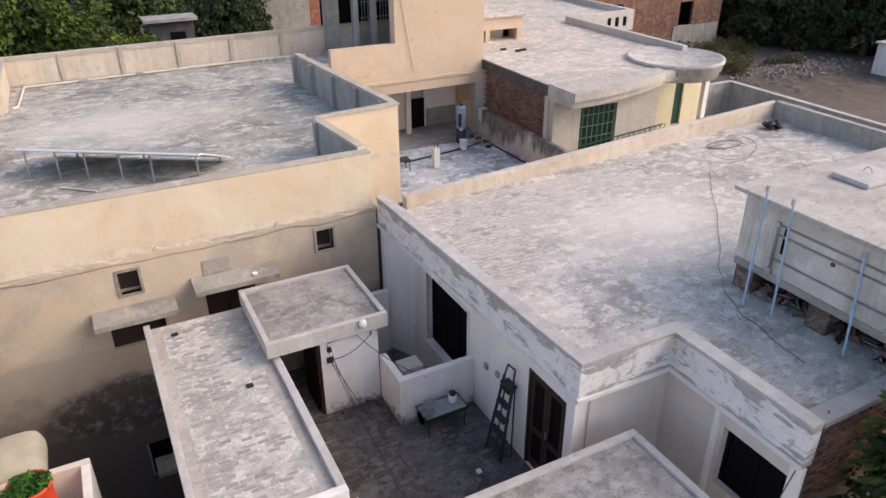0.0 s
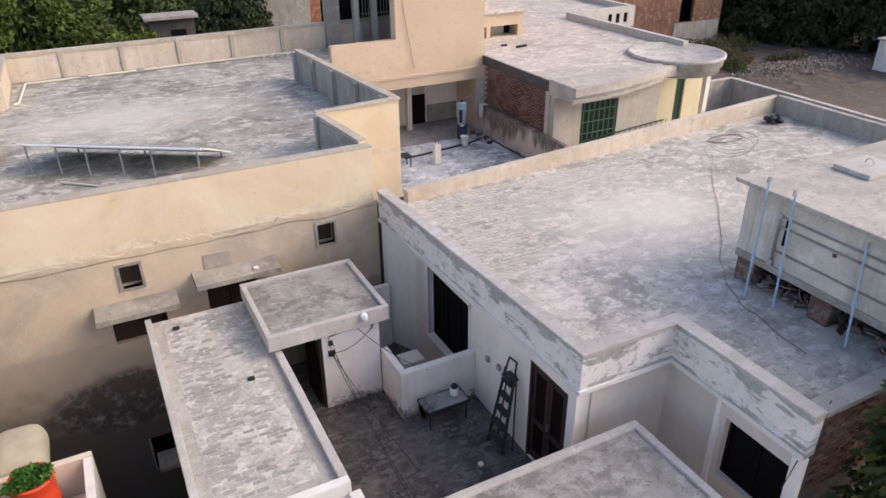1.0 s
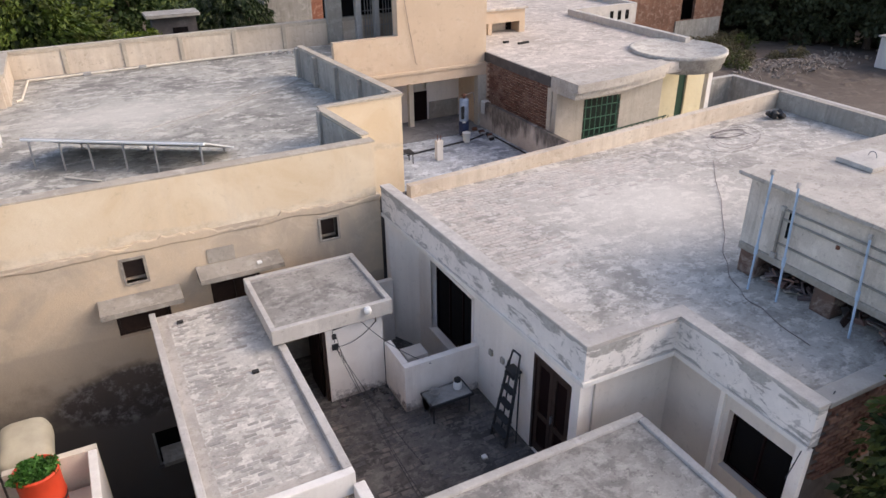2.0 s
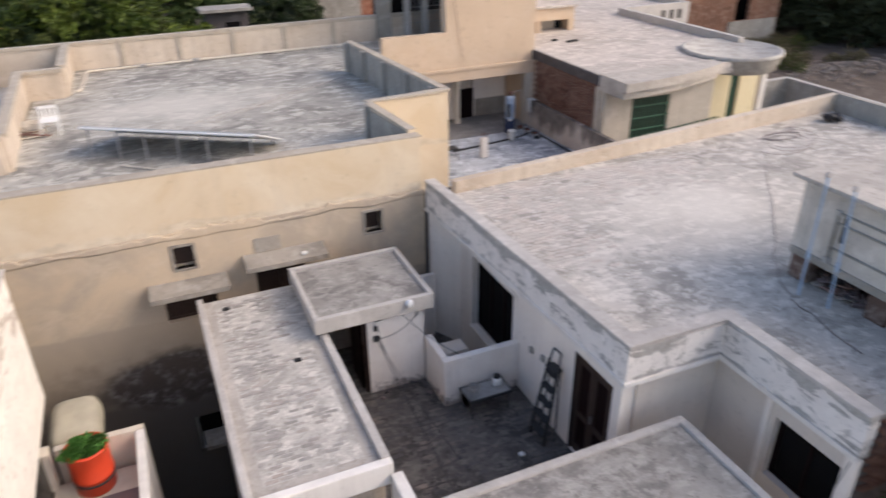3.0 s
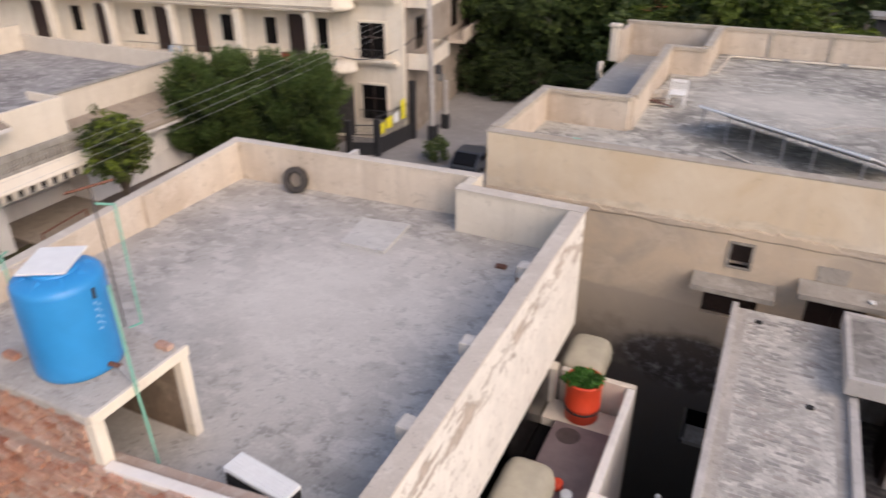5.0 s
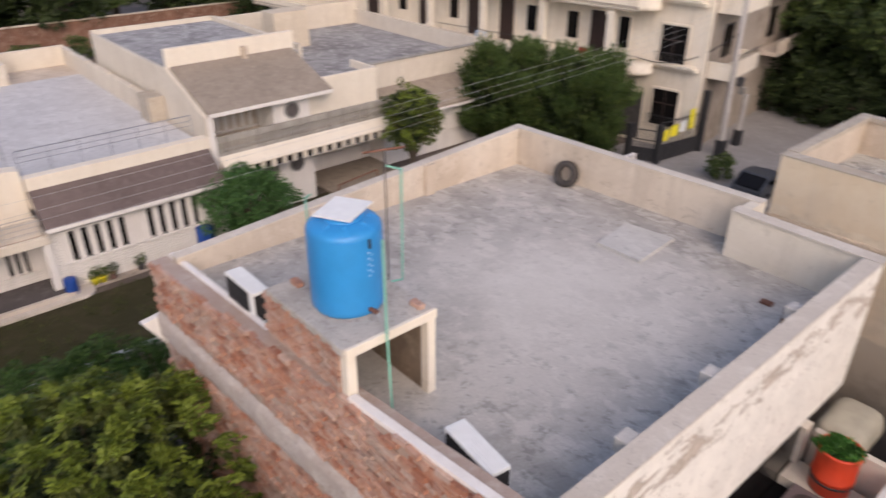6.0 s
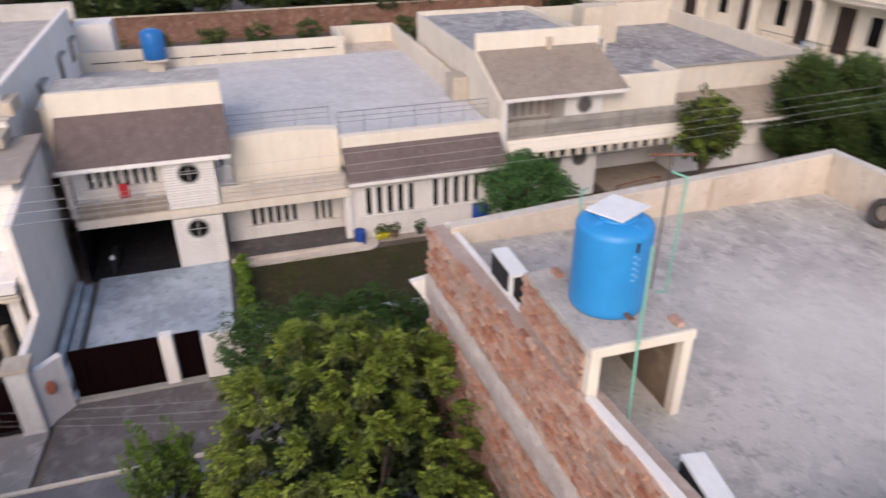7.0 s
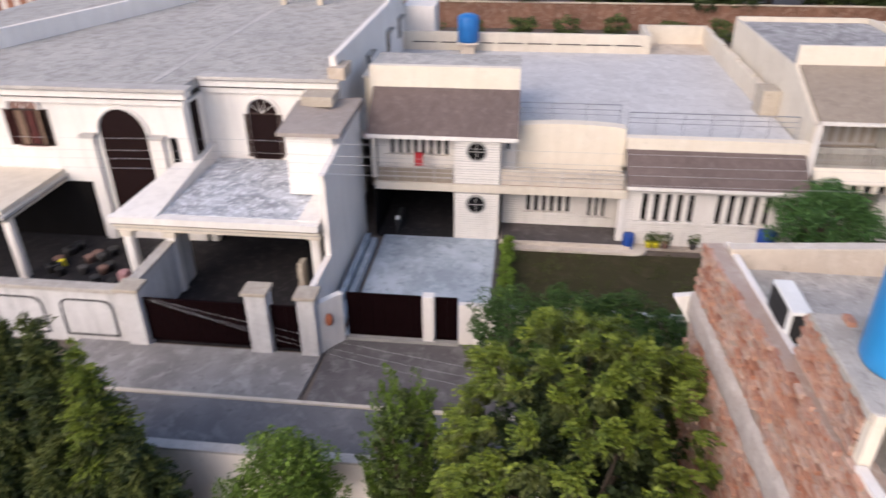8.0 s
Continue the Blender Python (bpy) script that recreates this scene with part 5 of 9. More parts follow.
for v in tb_.verts:
    ang = math.atan2(v.co.y - ty, v.co.x - tx)
    k = 1 + 0.016 * (abs(math.cos(2.5 * (ang - 0.2))) - 0.5)
    v.co.x, v.co.y = tx + (v.co.x - tx) * k, ty + (v.co.y - ty) * k
part("body", tb_, "blue_tank", tank)
for k in range(8):
    a = k * math.pi / 4 + 0.3
    part("rib", rod(bmesh.new(), (tx + 0.43 * math.cos(a), ty + 0.43 * math.sin(a), ST + 1.11), (tx + 0.28 * math.cos(a), ty + 0.28 * math.sin(a), ST + 1.185), 0.045, 8), "blue_tank", tank)
part("collar", turned(bmesh.new(), [(0.24, 1.18), (0.25, 1.20), (0.25, 1.235), (0.2, 1.245)], (tx, ty, ST), 24), "blue_tank", tank)
lidm = box(bmesh.new(), -0.27, 0.27, -0.27, 0.27, -0.012, 0.012, 0.005)
lidm.transform(pose(tx - 0.05, ty + 0.03, ST + 1.285, 4, -3, 24))
single("board", lidm, "white_plastic", "white square board laid over the tank's mouth", "board", at=(tx, ty, ST + 1.25))
for k in range(9):
    a = math.radians(3 + (k % 2) * 5)
    blocks("print_mark", "print_blue", tank, (tx + 0.472 * math.cos(a) - 0.004, tx + 0.472 * math.cos(a) + 0.006, ty + 0.472 * math.sin(a) - 0.02, ty + 0.472 * math.sin(a) + 0.015, ST + 0.56 + 0.04 * k, ST + 0.585 + 0.04 * k), label="worn white printed bar")
vp = bmesh.new()
rod(vp, (tx + 0.475, ty + 0.04, ST + 0.95), (tx + 0.475, ty + 0.04, ST + 1.07), 0.022)
part("vent", vp, "black_iron", tank)
rod_b = rod(bmesh.new(), (tx + 0.46, ty + 0.0, ST + 0.10), (tx + 0.62, ty + 0.02, ST + 0.10), 0.03)
part("outlet", rod_b, "rust", tank)
pp = thing("water_pipe", (-5.7, 4.0, LF), "green plastic water pipes beside the tank", "pipe")
part("riser", pipe(bmesh.new(), [(-5.62, 3.95, LF), (-5.70, 3.96, ST + 0.0), (-5.74, 3.98, ST + 1.28)], 0.017, 8), "green_pipe", pp)
part("branch", pipe(bmesh.new(), [(tx + 0.6, ty + 0.02, ST + 0.1), (-5.68, 3.97, ST + 0.02)], 0.016, 8), "coping", pp)
part("riser", pipe(bmesh.new(), [(-7.3, 5.21, 11.5), (-7.3, 5.47, 11.38), (-7.3, 5.45, 9.6), (-7.3, 5.21, 9.65)], 0.016, 8), "green_pipe", pp)
part("riser", pipe(bmesh.new(), [(-7.3, 5.19, LF), (-7.3, 5.19, 11.72)], 0.011, 8), "apron_dark", pp)
part("cross_bar", rod(bmesh.new(), (-7.42, 4.92, 11.72), (-7.2, 5.46, 11.74), 0.018, 8), "rust", pp)
part("riser", pipe(bmesh.new(), [(-7.4, 3.98, ST), (-7.4, 3.98, ST + 1.22), (-7.3, 4.0, ST + 1.3)], 0.014, 8), "green_pipe", pp)
for x, y in ((-7.42, 3.75), (-5.95, 4.64), (-7.25, 4.62)):
    bb = box(bmesh.new(), x - 0.1, x + 0.1, y - 0.05, y + 0.05, ST, ST + 0.07, 0.012)
    single("loose_brick", bb, "brick", "loose red brick on the tank stand", "brick", "bricks on the tank stand", at=(x, y, ST))


def air_unit(x, y, z, turn, label):
    """An outdoor air conditioner: case, grille with slats, side vent and feet."""
    t = thing("air_conditioner", (x, y, z), label, "air conditioner", "outdoor air units")
    m = pose(x, y, z, 0, 0, turn)

    def put(name, bm, mat, parent=None):
        bm.transform(m)
        return part(name, bm, mat, parent or t)
    put("case", box(bmesh.new(), -0.44, 0.44, -0.14, 0.14, 0.05, 0.60, 0.015), "white_plastic")
    g = put("grille", boxes((-0.38, 0.30, -0.156, -0.141, 0.09, 0.56)), "rubber")
    for k in range(9):
        put("slat", boxes((-0.38, 0.30, -0.166, -0.157, 0.11 + 0.05 * k, 0.118 + 0.05 * k)), "black_iron", g)
    put("side_vent", boxes((0.441, 0.452, -0.115, 0.115, 0.10, 0.55)), "rubber")
    for k in range(6):
        put("rib", boxes((-0.40, 0.40, -0.13 + 0.045 * k, -0.115 + 0.045 * k, 0.598, 0.608)), "white_plastic")
    for s in (-0.3, 0.3):
        put("foot", boxes((s - 0.04, s + 0.04, -0.14, 0.14, 0.0, 0.05)), "black_iron")
    return t


air_unit(-8.82, 3.65, 9.0, 0, "white outdoor air conditioner behind the brick parapet")
single("plinth", boxes((-9.27, -8.45, 3.61, 3.88, LF, 9.05, 0.02)), "cement", "low cement plinth under an air unit", "plinth", at=(-8.5, 3.7, LF))
single("plinth", boxes((-4.5, -3.74, 3.85, 4.12, LF, 8.88, 0.01)), "cement", "low cement plinth under an air unit", "plinth", at=(-4.1, 3.98, LF))
air_unit(-4.12, 3.98, 8.88, -8, "white outdoor air conditioner on the roof behind the parapet")

tyre = thing("tyre", (-9.2, 11.55, LF), "old black car tyre leaning on the parapet", "tyre")
ty_b = bmesh.new()
prof = [(0.19, -0.08), (0.22, -0.10), (0.29, -0.105), (0.325, -0.075), (0.33, 0.0), (0.325, 0.075), (0.29, 0.105), (0.22, 0.10), (0.19, 0.08), (0.205, 0.0)]
rings = [[ty_b.verts.new((r * math.cos(2 * math.pi * k / 36), r * math.sin(2 * math.pi * k / 36), h)) for k in range(36)] for r, h in prof]
for a, b in zip(rings, rings[1:] + rings[:1]):
    for k in range(36):
        ty_b.faces.new((a[k], a[(k + 1) % 36], b[(k + 1) % 36], b[k])).smooth = True
ty_b.transform(Matrix.Translation((-9.2, 11.57, LF + 0.285)) @ Matrix.Scale(0.85, 4) @ pose(0, 0, 0, 74, 0, 8))
part("casing", ty_b, "tyre_rubber", tyre)
tread = bmesh.new()
for k in range(30):
    t = box(bmesh.new(), 0.322, 0.34, -0.02, 0.02, -0.075, 0.075)
    t.transform(Matrix.Translation((-9.2, 11.57, LF + 0.285)) @ Matrix.Scale(0.85, 4) @ pose(0, 0, 0, 74, 0, 8) @ pose(0, 0, 0, 0, 0, 12 * k))
    me = bpy.data.meshes.new("t"); t.to_mesh(me); t.free(); tread.from_mesh(me)
part("tread", tread, "tyre_rubber", tyre)
hb = bmesh.new()
prism(hb, [(-6.95, 9.85), (-6.0, 9.85), (-6.1, 11.1), (-7.1, 10.95)], LF, LF + 0.06)
single("roof_patch", hb, "cover_cement", "flat smooth cement cover let into the roof", "slab", at=(-6.5, 10.5, LF))
single("rebar", rod(bmesh.new(), (-3.17, 9.2, LF), (-3.12, 9.1, LF + 0.8), 0.028), "rust", "rusty upright iron pipe by the wall", "pipe", at=(-3.17, 9.2, LF))
single("stone", box(bmesh.new(), -3.95, -3.75, 10.25, 10.38, LF, LF + 0.05, 0.02), "rust", "rusty scrap on the roof", "scrap", at=(-3.85, 10.3, LF))

# ledge with the orange drum below the cream wall
lg = thing("ledge", (-2.2, 9.2, 5.6), "narrow side terrace with a brown floor", "terrace")
part("plinth", boxes((-2.68, -1.345, 9.56, 10.12, 6.2, 6.38)), "cream_pale", lg)
part("floor", boxes((-2.42, -1.345, 5.5, 9.555, 6.2, 6.4, 0.01)), "brown_sheet", lg, "dull brown floor with a round stain")
part("door_post", boxes((-2.72, -2.60, 9.98, 10.22, 6.4, 7.15)), "cream_pale", lg)
part("glass_door", boxes((-2.74, -2.70, 7.9, 9.97, 5.4, 7.15)), "glass", lg, "dark glass door under the wall")
part("end_wall", boxes((-2.57, -1.20, 10.23, 10.36, 0, 7.0, 0.015)), "cream_pale", lg)
part("stain", turned(bmesh.new(), [(0.21, 0.0), (0.20, 0.004)], (-2.1, 9.25, 6.4), 20), "stain_brown", lg)
# Blackened wall: the shaft's shade is painted on.
part("under_wall", boxes((-2.68, -1.345, 5.5, 10.22, 0, 6.195)), "deep_shade", lg)
for k, y in enumerate((10.95, 7.28)):
    hd = box(bmesh.new(), -2.69, -1.86, y - 0.60, y + 0.60, 6.50, 7.12)
    bmesh.ops.bevel(hd, geom=hd.edges[:], offset=0.26, segments=7, profile=0.5, affect="EDGES")
    for f in hd.faces:
        f.smooth = True
    single("canopy", hd, "beige_fibre", "rounded beige fibreglass canopy on the wall", "canopy", "rounded canopies", at=(-2.69, y, 6.55))
drum = thing("drum", (-2.04, 9.88, 6.38), "bright orange plastic drum with green plants in it", "drum")
part("body", turned(bmesh.new(), [(0.27, 0), (0.30, 0.03), (0.31, 0.30), (0.325, 0.32), (0.31, 0.34), (0.315, 0.78), (0.33, 0.80), (0.33, 0.84), (0.29, 0.84), (0.28, 0.70)], (-2.04, 9.88, 6.38), 28), "orange", drum)
part("band", turned(bmesh.new(), [(0.318, 0.22), (0.322, 0.23), (0.322, 0.25), (0.318, 0.26)], (-2.04, 9.88, 6.38), 28), "black_iron", drum)
leaves("plant", [(-2.04 + 0.27 * math.sqrt((k % 9) / 9) * math.cos(2.4 * k) - (0.12 if k % 3 == 0 else 0), 9.88 + 0.27 * math.sqrt((k % 9) / 9) * math.sin(2.4 * k), 7.20 + 0.03 * math.sin(k)) for k in range(44)], [0.085] * 44, 60, 0.05, "leaf_drum", drum, 3, flat=0.6)
for x, y, m in ((-1.92, 8.02, "orange"), (-1.72, 7.85, "white_plastic")):
    single("pot", turned(bmesh.new(), [(0.07, 0), (0.09, 0.02), (0.10, 0.14), (0.06, 0.15)], (x, y, 6.4), 14), m, "small plastic pot on the terrace floor", "pot", at=(x, y, 6.4))

# ---- yellow neighbour ----
YR, YT = 9.25, 10.08
yh = thing("yellow_house", (1, 20, 0), "yellow plastered house with a walled flat roof", "house")
w = bmesh.new()
wall(w, "y", 13.618, 13.9, -5.5, 5.2, 8.86, YT)
part("front_parapet", w, "yellow", yh, "yellow plaster parapet, stained along its foot")
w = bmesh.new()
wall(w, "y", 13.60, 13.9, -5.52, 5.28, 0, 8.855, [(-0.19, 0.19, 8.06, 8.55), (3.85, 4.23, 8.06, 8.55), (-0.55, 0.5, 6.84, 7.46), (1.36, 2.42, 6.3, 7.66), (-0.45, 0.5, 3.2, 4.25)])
part("front_wall", w, "yellow_low", yh, "sandy plaster wall with a dark damp patch, darkened downwards for shade")
lip = bmesh.new()
cols = []
for k in range(121):
    x = -5.5 + 10.78 * k / 120
    top = 8.845 + 0.13 * noise.noise(Vector((x * 0.7, 1, 0))) + 0.10 * noise.noise(Vector((x * 3.1, 5, 0))) + 0.05 * noise.noise(Vector((x * 9, 9, 0)))
    foot = 8.70 + 0.10 * noise.noise(Vector((x * 1.1, 3, 2)))
    cols.append([lip.verts.new((x, y, z)) for y, z in ((13.598, foot), (13.572, foot + 0.04), (13.570, top - 0.02), (13.585, top), (13.63, top + 0.004))])
for p, q in zip(cols, cols[1:]):
    for j in range(4):
        lip.faces.new((p[j], q[j], q[j + 1], p[j + 1]))
part("plaster_lip", lip, "yellow_low", yh, "ragged edge of broken plaster along the wall")
for x0 in (-0.19, 3.85):
    blocks("vent_frame", "shade_cement", yh, (x0 - 0.05, x0, 13.57, 13.72, 8.01, 8.60), (x0 + 0.38, x0 + 0.43, 13.57, 13.72, 8.01, 8.60), (x0, x0 + 0.38, 13.57, 13.72, 8.01, 8.06), (x0, x0 + 0.38, 13.57, 13.72, 8.55, 8.60))
    # Dark brown board fills the vent, standing in for its unlit inside.
    part("vent_pane", boxes((x0, x0 + 0.38, 13.84, 13.87, 8.06, 8.55)), "dark_wood", yh)
for x0, x1, z in ((-0.80, 0.76, 7.60), (1.13, 2.86, 7.88)):
    hood = bmesh.new()
    prism(hood, [(x0, 13.12), (x1, 13.12), (x1, 13.6), (x0, 13.6)], z - 0.0, [z + 0.11, z + 0.11, z + 0.20, z + 0.20])
    part("sunshade", hood, "shade_cement", yh, "grey concrete sunshade over a window")
part("patch", boxes((1.4, 1.95, 13.575, 13.605, 8.1, 8.42)), "shade_cement", yh)
single("rag", box(bmesh.new(), 2.32, 2.42, 13.2, 13.3, 8.03, 8.07, 0.012), "white_plastic", "small white scrap on a sunshade", "litter", at=(2.37, 13.25, 8.03))
dark_window(yh, "y", 13.60, 1, -0.55, 0.5, 6.84, 7.46, 2, "dark_wood", "dark_wood")
dark_window(yh, "y", 13.60, 1, 1.36, 2.42, 6.3, 7.66, 2, "dark_wood", "dark_wood")
dark_window(yh, "y", 13.60, 1, -0.45, 0.5, 3.2, 4.25, 1, "cement", "deep_shade")
hd = bmesh.new()
prism(hd, [(-0.35, 13.2), (0.4, 13.2), (0.4, 13.6), (-0.35, 13.6)], 3.55, [3.65, 3.65, 3.8, 3.8])
part("sunshade", hd, "shade_cement", yh)
part("roof", prism(bmesh.new(), [(-5.4, 13.9), (5.1, 13.9), (5.1, 16.4), (6.9, 16.4), (6.9, 23.3), (8.08, 23.3), (8.08, 24.8), (10.6, 24.8), (10.6, 27.7), (-3.2, 27.7), (-3.2, 17.6), (-5.4, 17.6)], 9.0, YR), "cement_yellow_roof", yh, "blotched grey cement roof")
runs("side_parapet", "yellow", yh, [((5.2, 13.905), (4.95, 16.2), 0.15, 0, YT + 0.08, YT + 0.12), ((4.9, 16.2), (7.1, 16.35), 0.15, 0, YT + 0.12, YT + 0.15), ((7.1, 16.51), (6.62, 23.3), 0.15, 0, YT + 0.15, YT + 0.12)])
runs("inner_plaster", "grey_wall", yh, [((5.045, 13.95), (4.80, 16.15), 0.02, 9.0, YT + 0.05), ((6.945, 16.6), (6.465, 23.3), 0.02, 9.0, YT + 0.10)], "bare grey inner face of the parapet")
for x, y in ((4.86, 16.02), (6.90, 16.9), (6.80, 18.5), (6.68, 20.1), (6.55, 21.7), (6.45, 23.2)):
    part("pilaster", boxes((x - 0.12, x + 0.02, y - 0.1, y + 0.1, YR, YT + 0.13, 0.01)), "grey_wall", yh)
w = bmesh.new()
run(w, (12.6, 28.06), (-5.4, 27.6), 0.18, 0, YT + 0.1, YT + 0.05)
part("back_parapet", w, "tan_wall", yh, "sandy back parapet with pilasters")
for k in range(7):
    x = -0.47 + k * 1.925
    part("pilaster", boxes((x - 0.07, x + 0.07, 27.42 + 0.026 * (x + 5) - 0.05, 27.55 + 0.026 * (x + 5), YR, YT + 0.09, 0.01)), "coping_tan", yh)
runs("side_parapet", "tan_wall", yh, [((-5.5, 17.6), (-5.5, 13.905), 0.15, 0, YT), ((-3.25, 17.6), (-5.345, 17.6), 0.15, 0, YT - 0.02), ((-3.45, 24.0), (-3.30, 17.605), 0.17, 0, YT),
     ((-2.25, 24.0), (-3.27, 24.0), 0.15, 0, YT), ((-2.3, 27.4), (-2.3, 24.005), 0.17, 0, YT + 0.05), ((-5.45, 27.4), (-5.45, 25.9), 0.15, 0, YT)], "stepped sandy parapet")
runs("coping", "coping_tan", yh, [((-5.54, 13.62), (5.24, 13.62), 0.30, YT + 0.003, YT + 0.035, YT + 0.035)])
runs("coping", "coping_tan", yh, [((5.24, 13.93), (4.99, 16.16), 0.21, YT + 0.09, YT + 0.115, YT + 0.155)])
runs("coping", "coping_tan", yh, [((4.86, 16.16), (7.14, 16.31), 0.22, YT + 0.12, YT + 0.155, YT + 0.185)])
runs("coping", "coping_tan", yh, [((7.14, 16.55), (6.66, 23.35), 0.22, YT + 0.1, YT + 0.19, YT + 0.17)])
runs("coping", "coping_tan", yh, [((12.6, 28.10), (-5.5, 27.64), 0.26, YT, YT + 0.14, YT + 0.10)])
runs("coping", "coping_tan", yh, [((-5.54, 17.62), (-5.54, 13.93), 0.24, YT - 0.05, YT + 0.06)])
runs("coping", "coping_tan", yh, [((-3.2, 17.64), (-5.28, 17.64), 0.24, YT - 0.05, YT + 0.05)])
runs("coping", "coping_tan", yh, [((-3.5, 24.04), (-3.34, 17.66), 0.25, YT - 0.05, YT + 0.06)])
runs("coping", "coping_tan", yh, [((-2.2, 24.04), (-3.24, 24.04), 0.24, YT - 0.05, YT + 0.06)])
runs("coping", "coping_tan", yh, [((-2.34, 27.4), (-2.34, 24.06), 0.25, YT, YT + 0.11)])
part("bay_roof", boxes((-5.4, -3.5, 17.7, 27.5, 8.6, 8.95)), "cement", yh)
part("bracket", pipe(bmesh.new(), [(-5.62, 24.9 - 0.55 * math.sin(math.pi * u / 10) - 1.0 * (u / 10) ** 2 * 0.6, 8.45 + 0.85 * u / 10) for u in range(11)], 0.09, 8), "cream_pale", yh, "curved pale scroll at the roof corner")
part("corner_post", boxes((-5.72, -5.45, 25.75, 26.05, 9.0, 10.2, 0.04)), "cream_pale", yh)
part("post_cap", boxes((-5.78, -5.39, 25.69, 26.11, 10.2, 10.3, 0.03)), "cream_pale", yh)
pl = [(-2.0, 24.3, YR + 0.06), (-1.85, 24.4, YR + 0.06), (-1.7, 26.9, YR + 0.06), (3.0, 27.15, YR + 0.06), (5.9, 27.2, YR + 0.08), (8.0, 27.25, YR + 0.06)]
single("drain_pipe", pipe(bmesh.new(), pl, 0.035, 8), "cream_pipe", "cream plastic pipe along the foot of the parapet", "pipe")
for x, y in ((0.1, 26.98), (1.9, 27.1)):
    single("pipe_stone", box(bmesh.new(), x - 0.12, x + 0.12, y - 0.08, y + 0.06, YR, YR + 0.12, 0.02), "cement", "stone that props the pipe", "stone", "pipe props", at=(x, y, YR))

# tilted panel on legs
rk = thing("solar_panel_rack", (0, 17.6, YR), "pale panel rack on thin steel legs, seen from its raised back", "panel rack")
e = Vector((3.2, -2.05, 0)).normalized()
away = Vector((0.54, 0.84, 0))
A = Vector((-1.64, 17.90, YR))
L, D, HI, LO = 4.3, 1.6, 0.76, 0.10
sheet = bmesh.new()
q = [A + Vector((0, 0, HI)), A + e * L + Vector((0, 0, HI)), A + e * L + away * D + Vector((0, 0, LO)), A + away * D + Vector((0, 0, LO))]
top = [sheet.verts.new(v + Vector((0, 0, 0.02))) for v in q]
bot = [sheet.verts.new(v - Vector((0, 0, 0.02))) for v in q]
sheet.faces.new(top)
sheet.faces.new(bot[::-1])
for k in range(4):
    sheet.faces.new((bot[k], bot[(k + 1) % 4], top[(k + 1) % 4], top[k]))
part("sheet", sheet, "panel_back", rk)
part("beam", pipe(bmesh.new(), [tuple(q[0] - Vector((0, 0, 0.03))), tuple(q[1] - Vector((0, 0, 0.03)))], 0.03), "white_plastic", rk)
for u in (0.03, 0.20, 0.36, 0.55, 0.72, 0.97):
    p = A + e * L * u + away * 0.06
    part("leg", rod(bmesh.new(), tuple(p), tuple(p + Vector((0, 0, HI - 0.04))), 0.024), "steel", rk)
for u in (0.1, 0.5, 0.95):
    p = A + e * L * u + away * (D - 0.1)
    part("leg", rod(bmesh.new(), tuple(p), tuple(p + Vector((0, 0, LO + 0.02))), 0.024), "steel", rk)
cable("wire", [(1.0 + 5.35 * k / 20, 19.5 + 3.3 * k / 20 + 0.10 * math.sin(k * 0.7), YR + 0.015) for k in range(21)], 0.014, "coping", "thin pale wire across the yellow house's roof", "roof wires")
cable("wire", [(1.55 + 4.8 * k / 20, 19.36 + 3.4 * k / 20 + 0.1 * math.sin(k * 0.5), YR + 0.015) for k in range(21)], 0.010, "coping", "thin pale wire across the yellow house's roof", "roof wires")
single("slat", rod(bmesh.new(), (-0.9, 16.9, YR + 0.03), (-0.2, 16.3, YR + 0.03), 0.025, 6), "cream_pipe", "pale stick lying on the roof", "stick", at=(-0.5, 16.6, YR + 0.005))
ch = thing("chair", (-2.5, 20.2, YR), "white plastic chair on the yellow house's roof", "chair")
part("seat", boxes((-2.7, -2.25, 20.0, 20.4, YR + 0.36, YR + 0.39, 0.01)), "white_plastic", ch)
bk = part("backrest", boxes((-2.7, -2.25, 20.38, 20.42, YR + 0.64, YR + 0.70)), "white_plastic", ch)
part("lower_rail", boxes((-2.7, -2.25, 20.38, 20.42, YR + 0.392, YR + 0.42)), "white_plastic", bk)
for k in range(5):
    part("back_slat", boxes((-2.69 + 0.1 * k, -2.64 + 0.1 * k, 20.385, 20.415, YR + 0.415, YR + 0.645)), "white_plastic", bk)
for x in (-2.68, -2.27):
    for y in (20.02, 20.38):
        part("leg", boxes((x - 0.02, x + 0.02, y - 0.02, y + 0.02, YR, YR + 0.36)), "white_plastic", ch)
for k in range(6):
    cable("hose_coil", [(-2.98 + 0.28 * math.cos(j * 0.5), 20.5 + 0.32 * math.sin(j * 0.5) + 0.05 * k, YR + 0.03 + 0.03 * k) for j in range(14)], 0.02, "cream_pipe", "pale coil of hose on the roof", "hose coil")
rng = random.Random(31)
for k in range(9):
    bd = box(bmesh.new(), -0.42, 0.42, -0.05, 0.05, -0.012, 0.012, 0.004)
    bd.transform(pose(-2.98 + rng.uniform(-0.1, 0.1), 20.0 + 0.08 * k, YR + 0.04 + 0.035 * (k % 4), rng.uniform(-8, 8), rng.uniform(-7, 7), rng.uniform(-28, 20)))
    single("board", bd, rng.choice(("cream_pipe", "coping_tan", "tile_red")), "pale wooden board in a loose pile on the roof", "board", "boards on the yellow roof")
single("scrap", box(bmesh.new(), -4.3, -4.1, 16.2, 16.3, YR, YR + 0.06, 0.02), "green_pipe", "scrap of green plastic on the roof", "litter", at=(-4.2, 16.25, YR))
